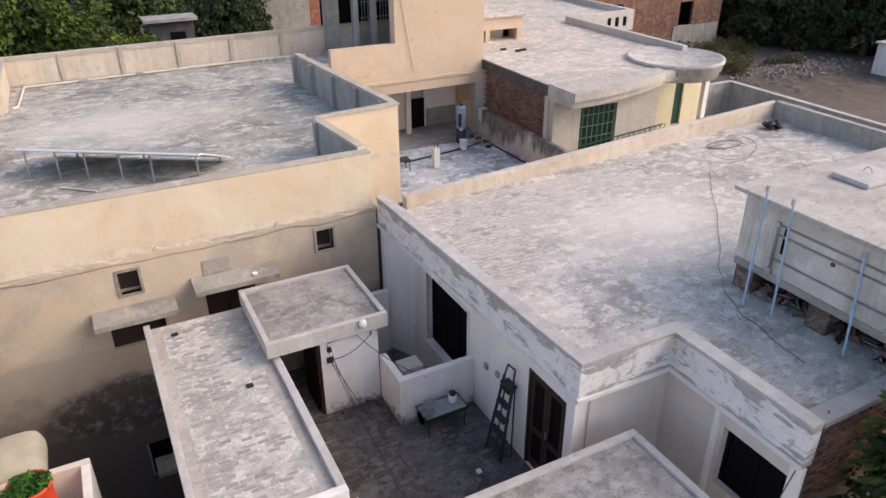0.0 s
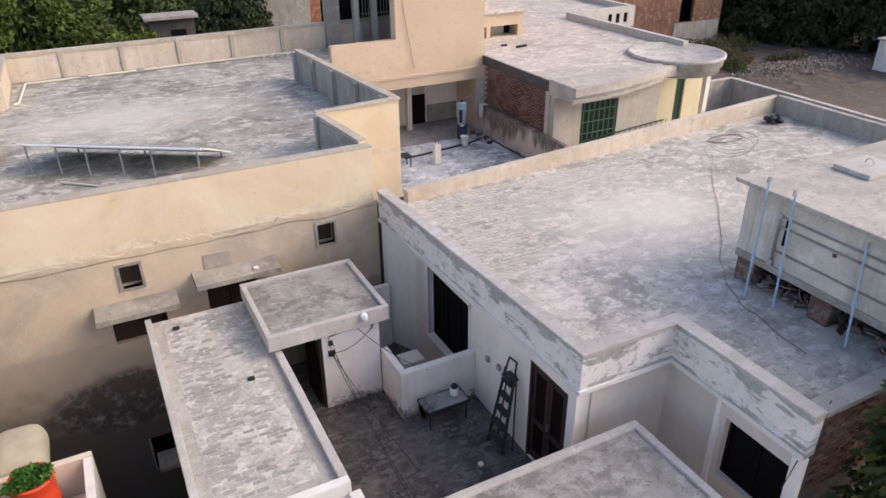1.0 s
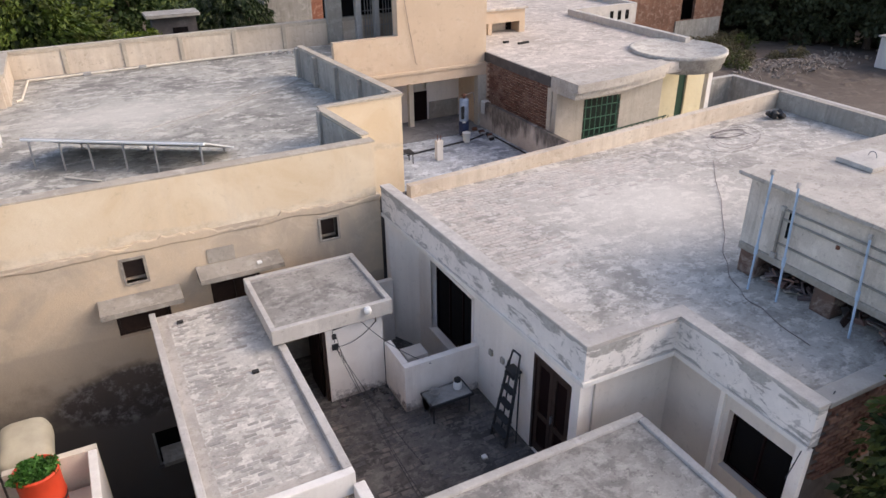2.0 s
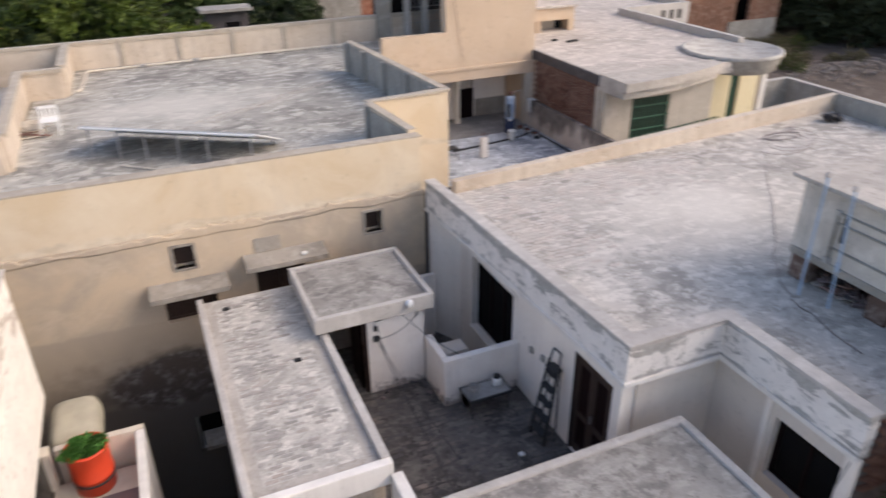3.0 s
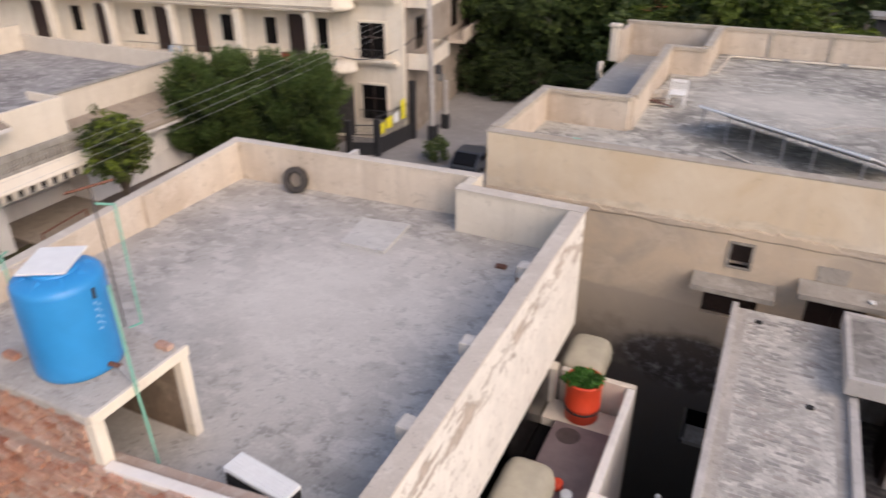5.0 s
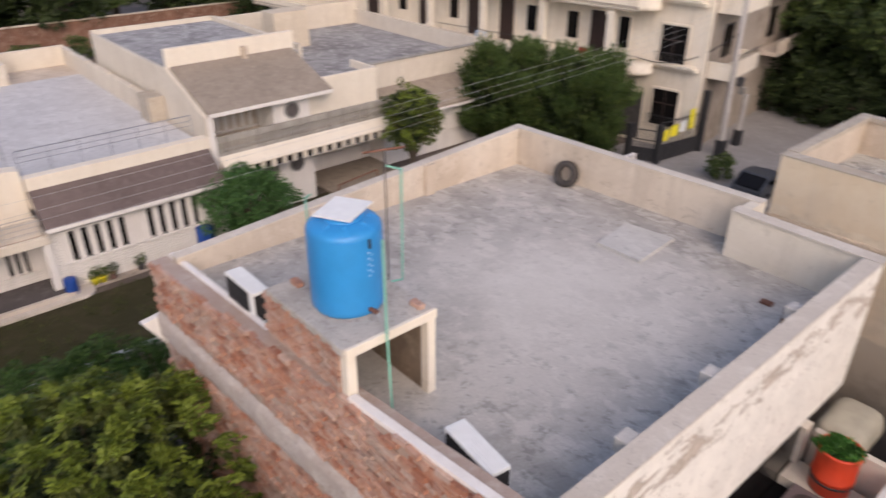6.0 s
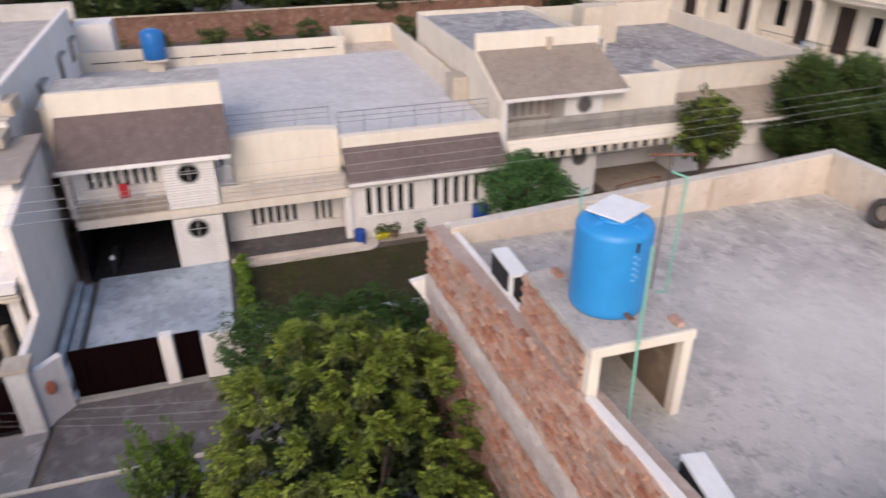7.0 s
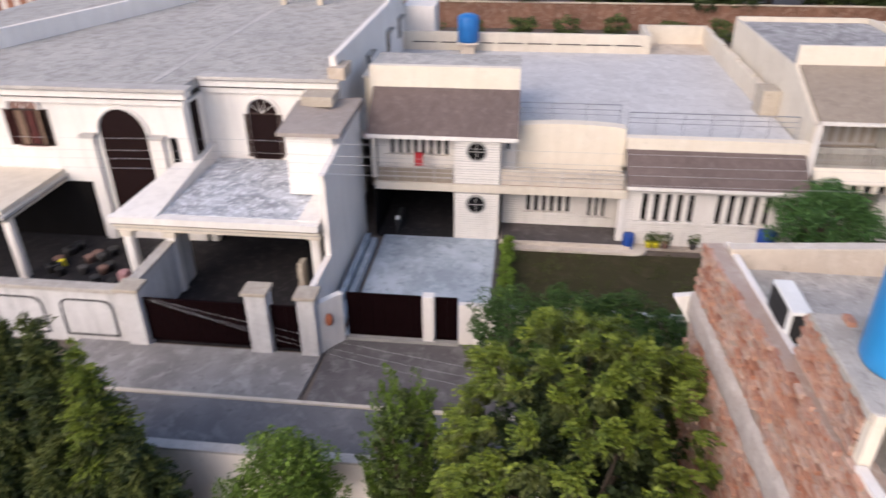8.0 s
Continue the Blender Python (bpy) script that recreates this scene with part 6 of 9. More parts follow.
for k in range(6):
    x, y = 6.2 + 0.3 * k, 26.9 + 0.1 * (k % 3)
    single("stone", box(bmesh.new(), x, x + 0.14, y, y + 0.1, YR, YR + 0.09, 0.02), "coping", "stones lying on the roof", "stone", "stones on the yellow roof", at=(x, y, YR))

# ---- tall yellow block and the blue terrace behind ----
tb = thing("tall_house", (11.5, 27, 0), "tall yellow plastered block over an open porch", "house")
part("wall", wall(bmesh.new(), "y", 24.5, 24.75, 8.1, 14.4, 8.60, 16, [(8.1, 10.62, 9.95, 16)]), "peach_wall", tb)
walls("wall", "peach_wall", tb, [("x", 14.15, 14.4, 24.75, 34, 0, 16), ("x", 10.62, 10.8, 24.75, 24.95, 9.3, 16)])
part("beam", boxes((8.1, 14.44, 24.42, 24.8, 8.49, 8.61, 0.02)), "peach_wall", tb)
part("lintel", boxes((8.1, 14.42, 24.47, 24.76, 8.10, 8.488, 0.015)), "peach_wall", tb)
blocks("inner_wall", "white_wall", tb, (8.0, 14.14, 26.3, 26.5, 5.9, 7.0), (8.0, 11.95, 26.3, 26.5, 7.0, 8.3), (12.6, 14.14, 26.3, 26.5, 7.0, 8.3), (8.0, 14.14, 26.3, 26.5, 8.3, 8.34))
part("pillar", boxes((11.5, 11.7, 25.6, 25.8, 6.02, 8.345)), "cream_pale", tb)
part("pillar", boxes((14.05, 14.42, 24.46, 24.80, 6.0, 8.098, 0.015)), "cream_grey", tb)
part("door", boxes((11.95, 12.6, 26.24, 26.29, 6.0, 7.25)), "panel_wood", tb, "dark brown wooden door")
part("door", boxes((9.6, 10.6, 26.24, 26.29, 6.0, 7.25)), "panel_wood", tb)
part("damp_panel", boxes((12.7, 14.1, 26.27, 26.298, 6.0, 6.75)), "grey_wall", tb)
part("ceiling", boxes((8.0, 14.14, 24.8, 30, 8.35, 8.55)), "cement", tb)
part("side_panel", boxes((9.0, 9.6, 27.6, 27.85, 9.3, 16)), "grey_wall", tb)
for x in (10.19, 10.97):
    part("column", boxes((x, x + 0.21, 27.55, 27.85, 9.3, 16, 0.01)), "coping", tb)
# Black backing paints the shade behind the columns.
part("window", boxes((9.0, 14.1, 28.0, 28.1, 9.3, 16)), "deep_shade", tb)
for k in range(7):
    x = 10.60 + 0.125 * k + (0.42 if k > 2 else 0)
    part("grille_bar", boxes((x, x + 0.025, 27.7, 27.73, 9.3, 13)), "steel", tb)
for z in (9.8, 10.4, 11.0):
    part("grille_rail", boxes((10.53, 12.0, 27.69, 27.72, z, z + 0.03)), "steel", tb)
cable("cable", sag((10.7, 24.47, 12.5), (11.3, 24.45, 8.9), 0.05) + sag((11.3, 24.45, 8.9), (13.0, 25.5, 8.1), 0.1), 0.009, "brown_sheet", "thin dark cable down the yellow wall")
te = thing("terrace", (10.5, 19, 0), "terrace with a blue-grey floor between the houses", "terrace")
part("floor", boxes((5.3, 14.2, 14.3, 26.3, 5.7, 6.0)), "blue_floor", te, "wet-looking pale blue terrazzo floor")
part("porch_floor", boxes((8.0, 14.14, 23.9, 26.28, 6.0, 6.02)), "apron", te, "grey cement porch floor")
part("wall", boxes((14.16, 14.34, 14.4, 24.45, 5.7, 7.08, 0.02)), "streaked_wall", te, "low grey wall with black water stains")
part("front_wall", boxes((7.0, 14.15, 14.45, 14.7, 0, 6.4)), "grey_wall", te)
HX, HY = 12.95, 23.65
gz = thing("water_heater", (HX, HY, 6.0), "grey-blue water heater on a dark blue burner case", "water heater")
part("tank", turned(bmesh.new(), [(0.17, 0.62), (0.185, 0.64), (0.185, 1.46), (0.175, 1.50), (0.03, 1.52)], (HX, HY, 6.0), 22), "heater_pale", gz)
part("burner_case", turned(bmesh.new(), [(0.19, 0.06), (0.20, 0.08), (0.20, 0.60), (0.17, 0.62)], (HX, HY, 6.0), 22), "heater_navy", gz)
part("front_strip", boxes((HX - 0.20, HX - 0.08, HY - 0.20, HY - 0.13, 6.75, 7.25, 0.01)), "black_iron", gz, "dark control strip")
part("tap", boxes((HX - 0.16, HX - 0.04, HY - 0.24, HY - 0.17, 6.60, 6.66, 0.01)), "white_plastic", gz)
for a in range(3):
    part("leg", boxes((HX - 0.02 + 0.16 * math.cos(a * 2.1), HX + 0.02 + 0.16 * math.cos(a * 2.1), HY - 0.02 + 0.16 * math.sin(a * 2.1), HY + 0.02 + 0.16 * math.sin(a * 2.1), 6.0, 6.08)), "black_iron", gz)
part("flue", turned(bmesh.new(), [(0.05, 1.52), (0.05, 1.62), (0.10, 1.63), (0.10, 1.67), (0.02, 1.70)], (HX, HY, 6.0), 14), "rust", gz)
part("pipe", pipe(bmesh.new(), [(HX + 0.10, HY, 7.5), (HX + 0.10, HY, 7.64), (HX + 0.5, HY + 0.15, 7.66), (HX + 0.6, HY + 0.2, 7.2)], 0.016), "steel", gz)
single("bucket", turned(bmesh.new(), [(0.13, 0), (0.14, 0.02), (0.16, 0.36), (0.17, 0.37), (0.14, 0.37), (0.13, 0.1)], (12.70, 22.98, 6.0), 18), "white_plastic", "white plastic bucket on the terrace", "bucket", at=(12.70, 22.98, 6.0))
post = thing("stub_post", (10.86, 21.7, 6.0), "short white plastered post with bars on top", "post")
part("shaft", boxes((10.74, 10.98, 21.6, 21.82, 6.0, 6.75, 0.02)), "white_clean", post)
part("bar", pipe(bmesh.new(), [(10.8, 21.7, 6.7), (10.8, 21.7, 6.95)], 0.015), "rust", post)
part("bar", pipe(bmesh.new(), [(10.92, 21.7, 6.7), (10.92, 21.7, 6.92)], 0.015), "rust", post)
tb2 = thing("table", (9.6, 22.0, 6.0), "small dark metal table on the terrace", "table")
part("top", boxes((9.3, 9.9, 21.8, 22.2, 6.40, 6.44)), "black_iron", tb2)
for x in (9.33, 9.87):
    for y in (21.83, 22.17):
        part("leg", rod(bmesh.new(), (x, y, 6.0), (x, y, 6.4), 0.018), "black_iron", tb2)
single("pipe_run", pipe(bmesh.new(), [(10.0, 22.6, 6.04), (12.9, 23.0, 6.04), (13.9, 23.4, 6.04), (13.95, 20.5, 6.04)], 0.035), "black_iron", "black pipe along the terrace floor", "pipe")
for k in range(9):
    x, y = 13.55 + 0.06 * (k % 4), 22.6 + 0.17 * k
    single("clutter", box(bmesh.new(), x, x + 0.2, y, y + 0.12, 6.0, 6.1 + 0.02 * (k % 3), 0.02), ("rubber", "cloth", "rust")[k % 3], "odds and ends along the terrace wall", "clutter", "clutter by the terrace wall", at=(x, y, 6.0))
rg = bmesh.new()
bmesh.ops.create_grid(rg, x_segments=10, y_segments=16, size=0.5)
for v in rg.verts:
    u, q = v.co.x, v.co.y
    over = 0.17 * u / 0.5
    fall = max(0.0, abs(q) - 0.22) * (1.35 if q < 0 else 0.7)
    v.co = Vector((14.25 + max(-0.13, min(0.13, q * 0.6)) + 0.03 * noise.noise(Vector((u * 7, q * 5, 2))) * (1 if abs(q) > 0.2 else 0.2), 24.18 + over * (1 - 0.5 * fall), 7.10 - fall * 1.35 + 0.02 * noise.noise(Vector((u * 9, q * 6, 5)))))
for f in rg.faces:
    f.smooth = True
rg_ob = single("towel", rg, "white_plastic", "white cloth hung over the terrace wall", "cloth", at=(14.2, 24.18, 6.7))
sol = rg_ob.modifiers.new("thick", "SOLIDIFY")
sol.thickness = 0.012

# ---- house with the round porch roof ----
rh = thing("round_porch_house", (19, 24, 0), "pale house with a brick side and a round porch roof", "house")
RZ = 9.0
walls("wall", "cream_grey", rh, [("y", 19.6, 19.85, 14.4, 19.2, 0, 8.5, [(15.6, 17.25, 5.9, 8.1)]), ("x", 19.0, 19.2, 19.86, 21.79, 0, 8.5), ("y", 21.8, 21.99, 19.2, 24.0, 0, 8.5, [(22.2, 22.64, 5.9, 8.0)])])
blocks("porch_wall", "porch_yellow", rh, (19.25, 22.18, 21.74, 21.79, 5, 8.45), (22.66, 24.0, 21.74, 21.79, 5, 8.45))
part("window", boxes((22.2, 22.64, 21.82, 21.86, 5.9, 8.0)), "green_paint", rh)
part("side_wall", boxes((14.42, 14.6, 19.85, 34, 0, 8.55)), "mortar", rh)
for r in range(26):
    for c in range(16):
        BRICKS.append((rh, (14.40, 20.0 + c * 0.27 + (0.13 if r % 2 else 0), 8.58 - r * 0.105), (0.05, 0.245, 0.085)))
part("corner_pier", boxes((14.355, 14.62, 19.855, 20.10, 0, 8.595)), "cream_grey", rh)
part("side_beam", boxes((14.34, 14.398, 19.96, 34, 8.64, 8.975)), "apron_dark", rh, "dark stained edge of the roof over the brick side")
win = part("window", boxes((15.6, 17.25, 19.70, 19.74, 5.9, 8.1)), "green_dark", rh, "dark green window with an iron grille")
for k in range(7):
    part("grille_bar", boxes((15.70 + 0.235 * k, 15.725 + 0.235 * k, 19.60, 19.63, 5.9, 8.1)), "green_bar", win)
for k in range(5):
    part("grille_rail", boxes((15.6, 17.25, 19.59, 19.62, 6.1 + 0.42 * k, 6.13 + 0.42 * k)), "green_bar", win)
rl = bmesh.new()
rod(rl, (15.3, 19.2, 6.84), (19.2, 19.2, 7.10), 0.028, 6)
rod(rl, (15.3, 19.2, 6.30), (19.2, 19.2, 6.30), 0.02, 6)
brail = part("balcony_rail", rl, "green_paint", rh, "dark green iron balcony rail")
for k in range(16):
    x = 15.35 + 0.25 * k
    part("baluster", rod(bmesh.new(), (x, 19.2, 6.1), (x + 0.22, 19.2, 6.86 + 0.0165 * k), 0.012, 5), "green_paint", brail)
    part("baluster", rod(bmesh.new(), (x + 0.22, 19.19, 6.1), (x, 19.19, 6.84 + 0.0165 * k), 0.012, 5), "green_paint", brail)
part("roof", prism(bmesh.new(), [(14.4, 19.5), (22.0, 19.5), (22.0, 29.5), (26.2, 29.5), (26.2, 38), (14.4, 38)], 8.6, RZ), "pale_stained_roof", rh, "pale stained cement roof")
fz = bmesh.new()
pts = []
for k in range(11):
    u = k / 10
    pts.append((14.36 + 4.84 * u, 18.55 + 0.95 * u + 0.25 * math.sin(math.pi * u) * -1))
for (a, b), h0, h1 in [((0, 0.0), 8.5, 8.76), ((1, -0.14), 8.762, 9.05)]:
    ring = [(x, y + b) for x, y in pts] + [(19.3, 19.95), (14.36, 19.95)]
    prism(fz, ring, h0, h1)
part("fascia", fz, "smooth_cement", rh, "curved two-step concrete roof edge")
dc = turned(bmesh.new(), [(1.70, -0.62), (1.72, -0.40), (1.80, -0.36), (1.82, -0.12), (1.88, -0.10), (1.88, 0.02), (1.78, 0.04), (1.74, 0.0), (0.1, 0.0)], (21.0, 20.85, RZ + 0.1), 48)
part("porch_roof", dc, "grey_tile_roof", rh, "round concrete porch roof with stepped rim")
for x, y in ((19.75, 20.7), (22.75, 20.7)):
    part("column", boxes((x - 0.11, x + 0.11, y - 0.11, y + 0.11, 4.5, 8.5)), "white_clean", rh)
blocks("parapet", "coping", rh, (22.0, 22.25, 21.5, 29.5, 8.3, 9.3), (22.26, 26.3, 29.4, 29.65, 8.3, 9.3), (26.1, 26.35, 29.66, 38, 8.3, 9.3))
for k in range(3):
    part("slot", boxes((24.6 + 0.5 * k, 24.8 + 0.5 * k, 29.38, 29.4, 8.55, 9.0)), "deep_shade", rh)
blocks("roof_room", "peach_wall", rh, (14.6, 17.95, 27.2, 27.4, 9.48, 10.0), (16.08, 16.28, 27.19, 27.41, RZ, 9.48), (17.68, 17.96, 27.19, 27.41, RZ, 9.48), (17.75, 17.95, 27.42, 29.6, RZ, 10.0))
part("room_top", boxes((14.5, 18.05, 27.08, 29.7, 10.002, 10.10, 0.02)), "pale_stained_roof", rh)
part("recess_wall", boxes((16.3, 17.40, 27.9, 28.0, RZ, 9.9)), "tan_wall", rh)
# Black sheets colour in the shade inside the roof room's gaps.
blocks("dark_gap", "deep_shade", rh, (14.6, 16.28, 28.1, 28.2, RZ, 9.9), (17.42, 17.70, 27.9, 28.0, RZ, 9.9))
for x, y in ((15.8, 25.4), (16.2, 24.9), (16.5, 24.95)):
    single("stone", box(bmesh.new(), x, x + 0.25, y, y + 0.12, RZ, RZ + 0.09, 0.03), "rubber", "dark lumps lying on the pale roof", "stone", "lumps on the pale roof", at=(x, y, RZ))
part("base", boxes((14.6, 21.9, 22.0, 38, 0, 8.55)), "white_wall", rh)
cw = thing("compound_wall", (41.8, 28, 0), "grey plastered compound wall round an empty plot", "wall")
for k in range(7):
    part("panel", boxes((41.8, 42.0, 12 + k * 3.4, 15.3 + k * 3.4, 0, 2.2)), "grey_wall", cw)
    part("post", boxes((41.74, 42.06, 15.3 + k * 3.4, 15.4 + k * 3.4, 0, 2.28)), "cement", cw)
part("panel", boxes((36, 41.74, 35.8, 36.0, 0, 2.2)), "grey_wall", cw)
blocks("coping", "coping", cw, (41.72, 42.08, 12, 36.0, 2.2, 2.27), (36, 41.72, 35.75, 36.05, 2.2, 2.27))
plot = bmesh.new()
box(plot, 24, 41.7, 5, 35.7, -0.2, 0.05)
single("pavement_4", plot, "cement", "grey cement yard inside the compound wall", "pavement", kind="structure")

# ---- house across the street, with brown sloping roofs ----
h1 = thing("villa", (-30, 2, 0), "cream villa with brown sloping roofs and white slit windows", "house")
FX = -27.75


def slope(bm, y0, y1, xe, ze, xr, zr, t=0.14, ze1=None, zr1=None, xe1=None):
    """A slab of roof from its eave up to its ridge."""
    ze1, zr1, xe1 = ze if ze1 is None else ze1, zr if zr1 is None else zr1, xe if xe1 is None else xe1
    up = [bm.verts.new(v) for v in ((xe, y0, ze), (xe1, y1, ze1), (xr, y1, zr1), (xr, y0, zr))]
    lo = [bm.verts.new((v.co.x, v.co.y, v.co.z - t)) for v in up]
    bm.faces.new(up)
    bm.faces.new(lo[::-1])
    for k in range(4):
        bm.faces.new((lo[k], lo[(k + 1) % 4], up[(k + 1) % 4], up[k]))
    return bm


def slits(parent, x, y0, y1, z0, z1, n, deep=0.15):
    """A row of upright dark slits between white mullions."""
    g = (y1 - y0) / n
    back = part("window", boxes((x - deep - 0.03, x - deep, y0, y1, z0, z1)), "glass", parent, "dark glass behind white mullions")
    for k in range(n + 1):
        part("mullion", boxes((x - deep, x + 0.03, y0 + g * k - g * 0.24, y0 + g * k + g * 0.24, z0, z1)), "white_clean", back)
    part("sill", boxes((x - deep, x + 0.10, y0 - 0.2, y1 + 0.2, z0 - 0.10, z0)), "white_clean", parent)
    part("head", boxes((x - deep, x + 0.05, y0 - 0.2, y1 + 0.2, z1, z1 + 0.07)), "white_clean", parent)


walls("wall", "white_clean", h1, [("x", FX - 0.35, FX - 0.15, 4.3, 11.5, 0, 2.9, [(4.84, 7.24, 1.28, 2.57), (7.9, 10.32, 1.28, 2.62)]),
      ("x", -29.2, -29.0, -1.0, 4.29, 0, 2.35, [(0.0, 2.1, 0.95, 1.80), (2.75, 3.65, 0.8, 1.85)]),
      ("x", -28.8, -28.6, -6.5, -3.06, 2.72, 4.9, [(-6.0, -3.3, 3.65, 4.55)]), ("x", -29.2, -29.0, -1.1, -0.45, 2.72, 4.9, [(-0.95, -0.7, 3.85, 4.65)])])


def courses(parent, x, y0, y1, z0, z1, holes=()):
    """Raised courses of painted white brick with sunk joints, broken round the openings."""
    z = z0
    while z + 0.09 < z1:
        cuts = sorted((a, b) for a, b, lo, hi in holes if lo < z + 0.09 and hi > z)
        a = y0
        for c0, c1 in cuts + [(y1, y1)]:
            if c0 - a > 0.1:
                part("brick_course", boxes((x, x + 0.03, a, c0, z, z + 0.088)), "white_clean", parent)
            a = max(a, c1)
        z += 0.112


courses(h1, FX - 0.15, 4.3, 11.5, 0.1, 2.85, [(4.62, 7.46, 1.17, 2.65), (7.68, 10.54, 1.17, 2.70)])
courses(h1, -29.0, -1.0, 4.0, 0.35, 2.3, [(-0.2, 2.3, 0.84, 1.88), (2.55, 3.85, 0.69, 1.93)])
slits(h1, FX - 0.15, 4.84, 7.24, 1.28, 2.57, 5)
slits(h1, FX - 0.15, 7.9, 10.32, 1.28, 2.62, 5)
slits(h1, -29.0, 0.0, 2.1, 0.95, 1.80, 6)
slits(h1, -29.0, 2.75, 3.65, 0.8, 1.85, 3)
slits(h1, -28.6, -6.0, -3.3, 3.65, 4.55, 8)
slits(h1, -29.0, -0.95, -0.7, 3.85, 4.65, 1)
pil = bmesh.new()
box(pil, FX - 1.2, FX, -3.05, -1.1, 0, 2.36)
box(pil, FX - 1.2, FX, -3.05, -1.1, 2.72, 4.78)
part("pillar", pil, "joint_grey", h1, "broad white pillar with round windows")
courses(h1, FX, -3.04, -1.11, 0.04, 2.34)
courses(h1, FX, -3.04, -1.11, 2.76, 4.76)
for z in (1.79, 4.22):
    rw = bmesh.new()
    bmesh.ops.create_cone(rw, cap_ends=True, segments=28, radius1=0.45, radius2=0.45, depth=0.05, matrix=Matrix.Translation((FX + 0.035, -2.1, z)) @ Matrix.Rotation(math.pi / 2, 4, "Y"))
    rwp = part("round_window", rw, "cement", h1, "round window in a grey ring")
    g = bmesh.new()
    bmesh.ops.create_cone(g, cap_ends=True, segments=28, radius1=0.36, radius2=0.36, depth=0.03, matrix=Matrix.Translation((FX + 0.055, -2.1, z)) @ Matrix.Rotation(math.pi / 2, 4, "Y"))
    part("pane", g, "glass", rwp)
    part("mullion", boxes((FX + 0.07, FX + 0.085, -2.115, -2.085, z - 0.36, z + 0.36), (FX + 0.07, FX + 0.084, -2.45, -1.75, z - 0.015, z + 0.015)), "cement", rwp)
part("balcony_slab", boxes((-29.3, FX + 0.1, -6.5, 4.3, 2.36, 2.70, 0.02)), "cream_pale", h1)
part("balcony_board", boxes((FX - 0.12, FX - 0.09, -6.35, -3.1, 2.72, 3.36)), "brown_roof_pale", h1, "brown board behind the balcony rail")
part("balcony_board", boxes((FX - 0.12, FX - 0.09, -1.05, 4.1, 2.72, 3.42)), "coping_cream", h1, "pale board behind the balcony rail")
part("balcony_floor", boxes((-29.0, FX - 0.05, -6.4, 4.2, 2.701, 2.72)), "brown_roof_pale", h1)
cwl = bmesh.new()
edge = [(-0.4, 2.7), (4.15, 2.7)] + [(4.15 - 4.55 * k / 12, 4.86 + 0.13 * math.sin(math.pi * k / 12) ** 0.7) for k in range(13)]
fa = [cwl.verts.new((-29.3, y, z)) for y, z in edge]
fb = [cwl.verts.new((-29.9, y, z)) for y, z in edge]
cwl.faces.new(fa)
cwl.faces.new(fb[::-1])
for k in range(len(edge)):
    cwl.faces.new((fa[k], fb[k], fb[(k + 1) % len(edge)], fa[(k + 1) % len(edge)]))
part("cream_wall", cwl, "cream_bright", h1, "plain cream wall with an arched top above the porch")
part("column", boxes((FX - 0.35, FX + 0.0, 4.0, 4.28, 0, 2.36)), "white_clean", h1)
blocks("porch_floor", "apron_dark", h1, (-29.0, FX + 0.35, -0.98, 4.55, 0.3, 0.31))
blocks("porch_step", "coping_cream", h1, (-29.0, FX + 0.5, -1.0, 4.6, 0, 0.30), (FX + 0.5, FX + 0.85, -0.8, 4.75, 0, 0.15))
blocks("planting_bed", "side_tan", h1, (-28.0, FX + 0.2, 4.62, 11.3, 0, 0.12))
part("porch_step", turned(bmesh.new(), [(0.62, 0.0), (0.62, 0.15), (0.55, 0.155), (0.05, 0.155)], (FX + 0.25, 4.72, 0), 28), "coping_cream", h1)
# Porch walls coloured near black for the shade under the house.
blocks("porch_back", "deep_shade", h1, (-33.2, -33.0, -6.5, -1.1, 0, 2.36), (-33.0, -28.95, -1.3, -1.1, 0, 2.36), (-33.0, -27.8, -6.6, -6.5, 0, 2.36))
part("roof_slope", slope(bmesh.new(), -6.75, -0.4, FX + 0.15, 4.88, -29.55, 6.35), "brown_roof", h1, "dark brown tiled roof slope")
part("end_wall", boxes((-33.0, -28.85, -6.85, -6.62, 2.37, 5.2)), "white_wall", h1)
part("eave", boxes((FX + 0.05, FX + 0.2, -6.75, -0.4, 4.72, 4.88)), "white_clean", h1)
part("gable", boxes((-29.9, -29.55, -6.9, -0.45, 4.9, 7.25)), "cream_bright", h1, "cream wall above the brown roof")
part("roof_slope", slope(bmesh.new(), 4.2, 11.5, FX + 0.2, 2.98, -28.95, 4.1), "brown_roof", h1)
part("eave", boxes((FX + 0.1, FX + 0.25, 4.2, 11.5, 2.84, 2.98)), "white_clean", h1)
part("upper_band", boxes((-29.4, -28.95, 4.2, 11.6, 3.3, 4.6)), "cream_bright", h1)
part("flat_roof", boxes((-45, -29.6, -8.0, 11.4, 3.9, 4.28)), "pale_roof", h1, "pale grey flat roof")
part("body", boxes((-44.8, -33.2, -7.9, 11.3, 0, 3.9)), "cream", h1)
part("upper_block", boxes((-34, -29.9, -7.2, -0.5, 4.28, 6.6)), "cream", h1)
part("upper_flat", boxes((-34.1, -29.9, -7.3, -0.45, 6.6, 6.7)), "cement_left_roof", h1)
for x0, x1, y0, y1 in ((-45.2, -44.9, -8, 7.0), (-48.2, -44.9, 7.0, 7.3), (-48.2, -47.9, 7.3, 11.2)):
    part("parapet", boxes((x0, x1, y0, y1, 3.9, 5.4, 0.02)), "cream_pale", h1)
for k in range(9):
    part("parapet", boxes((-47.9 + 1.62 * k, -46.34 + 1.62 * k, 11.0, 11.3, 3.9, 5.35 - 0.05 * (k % 2), 0.02)), "cream_pale", h1)
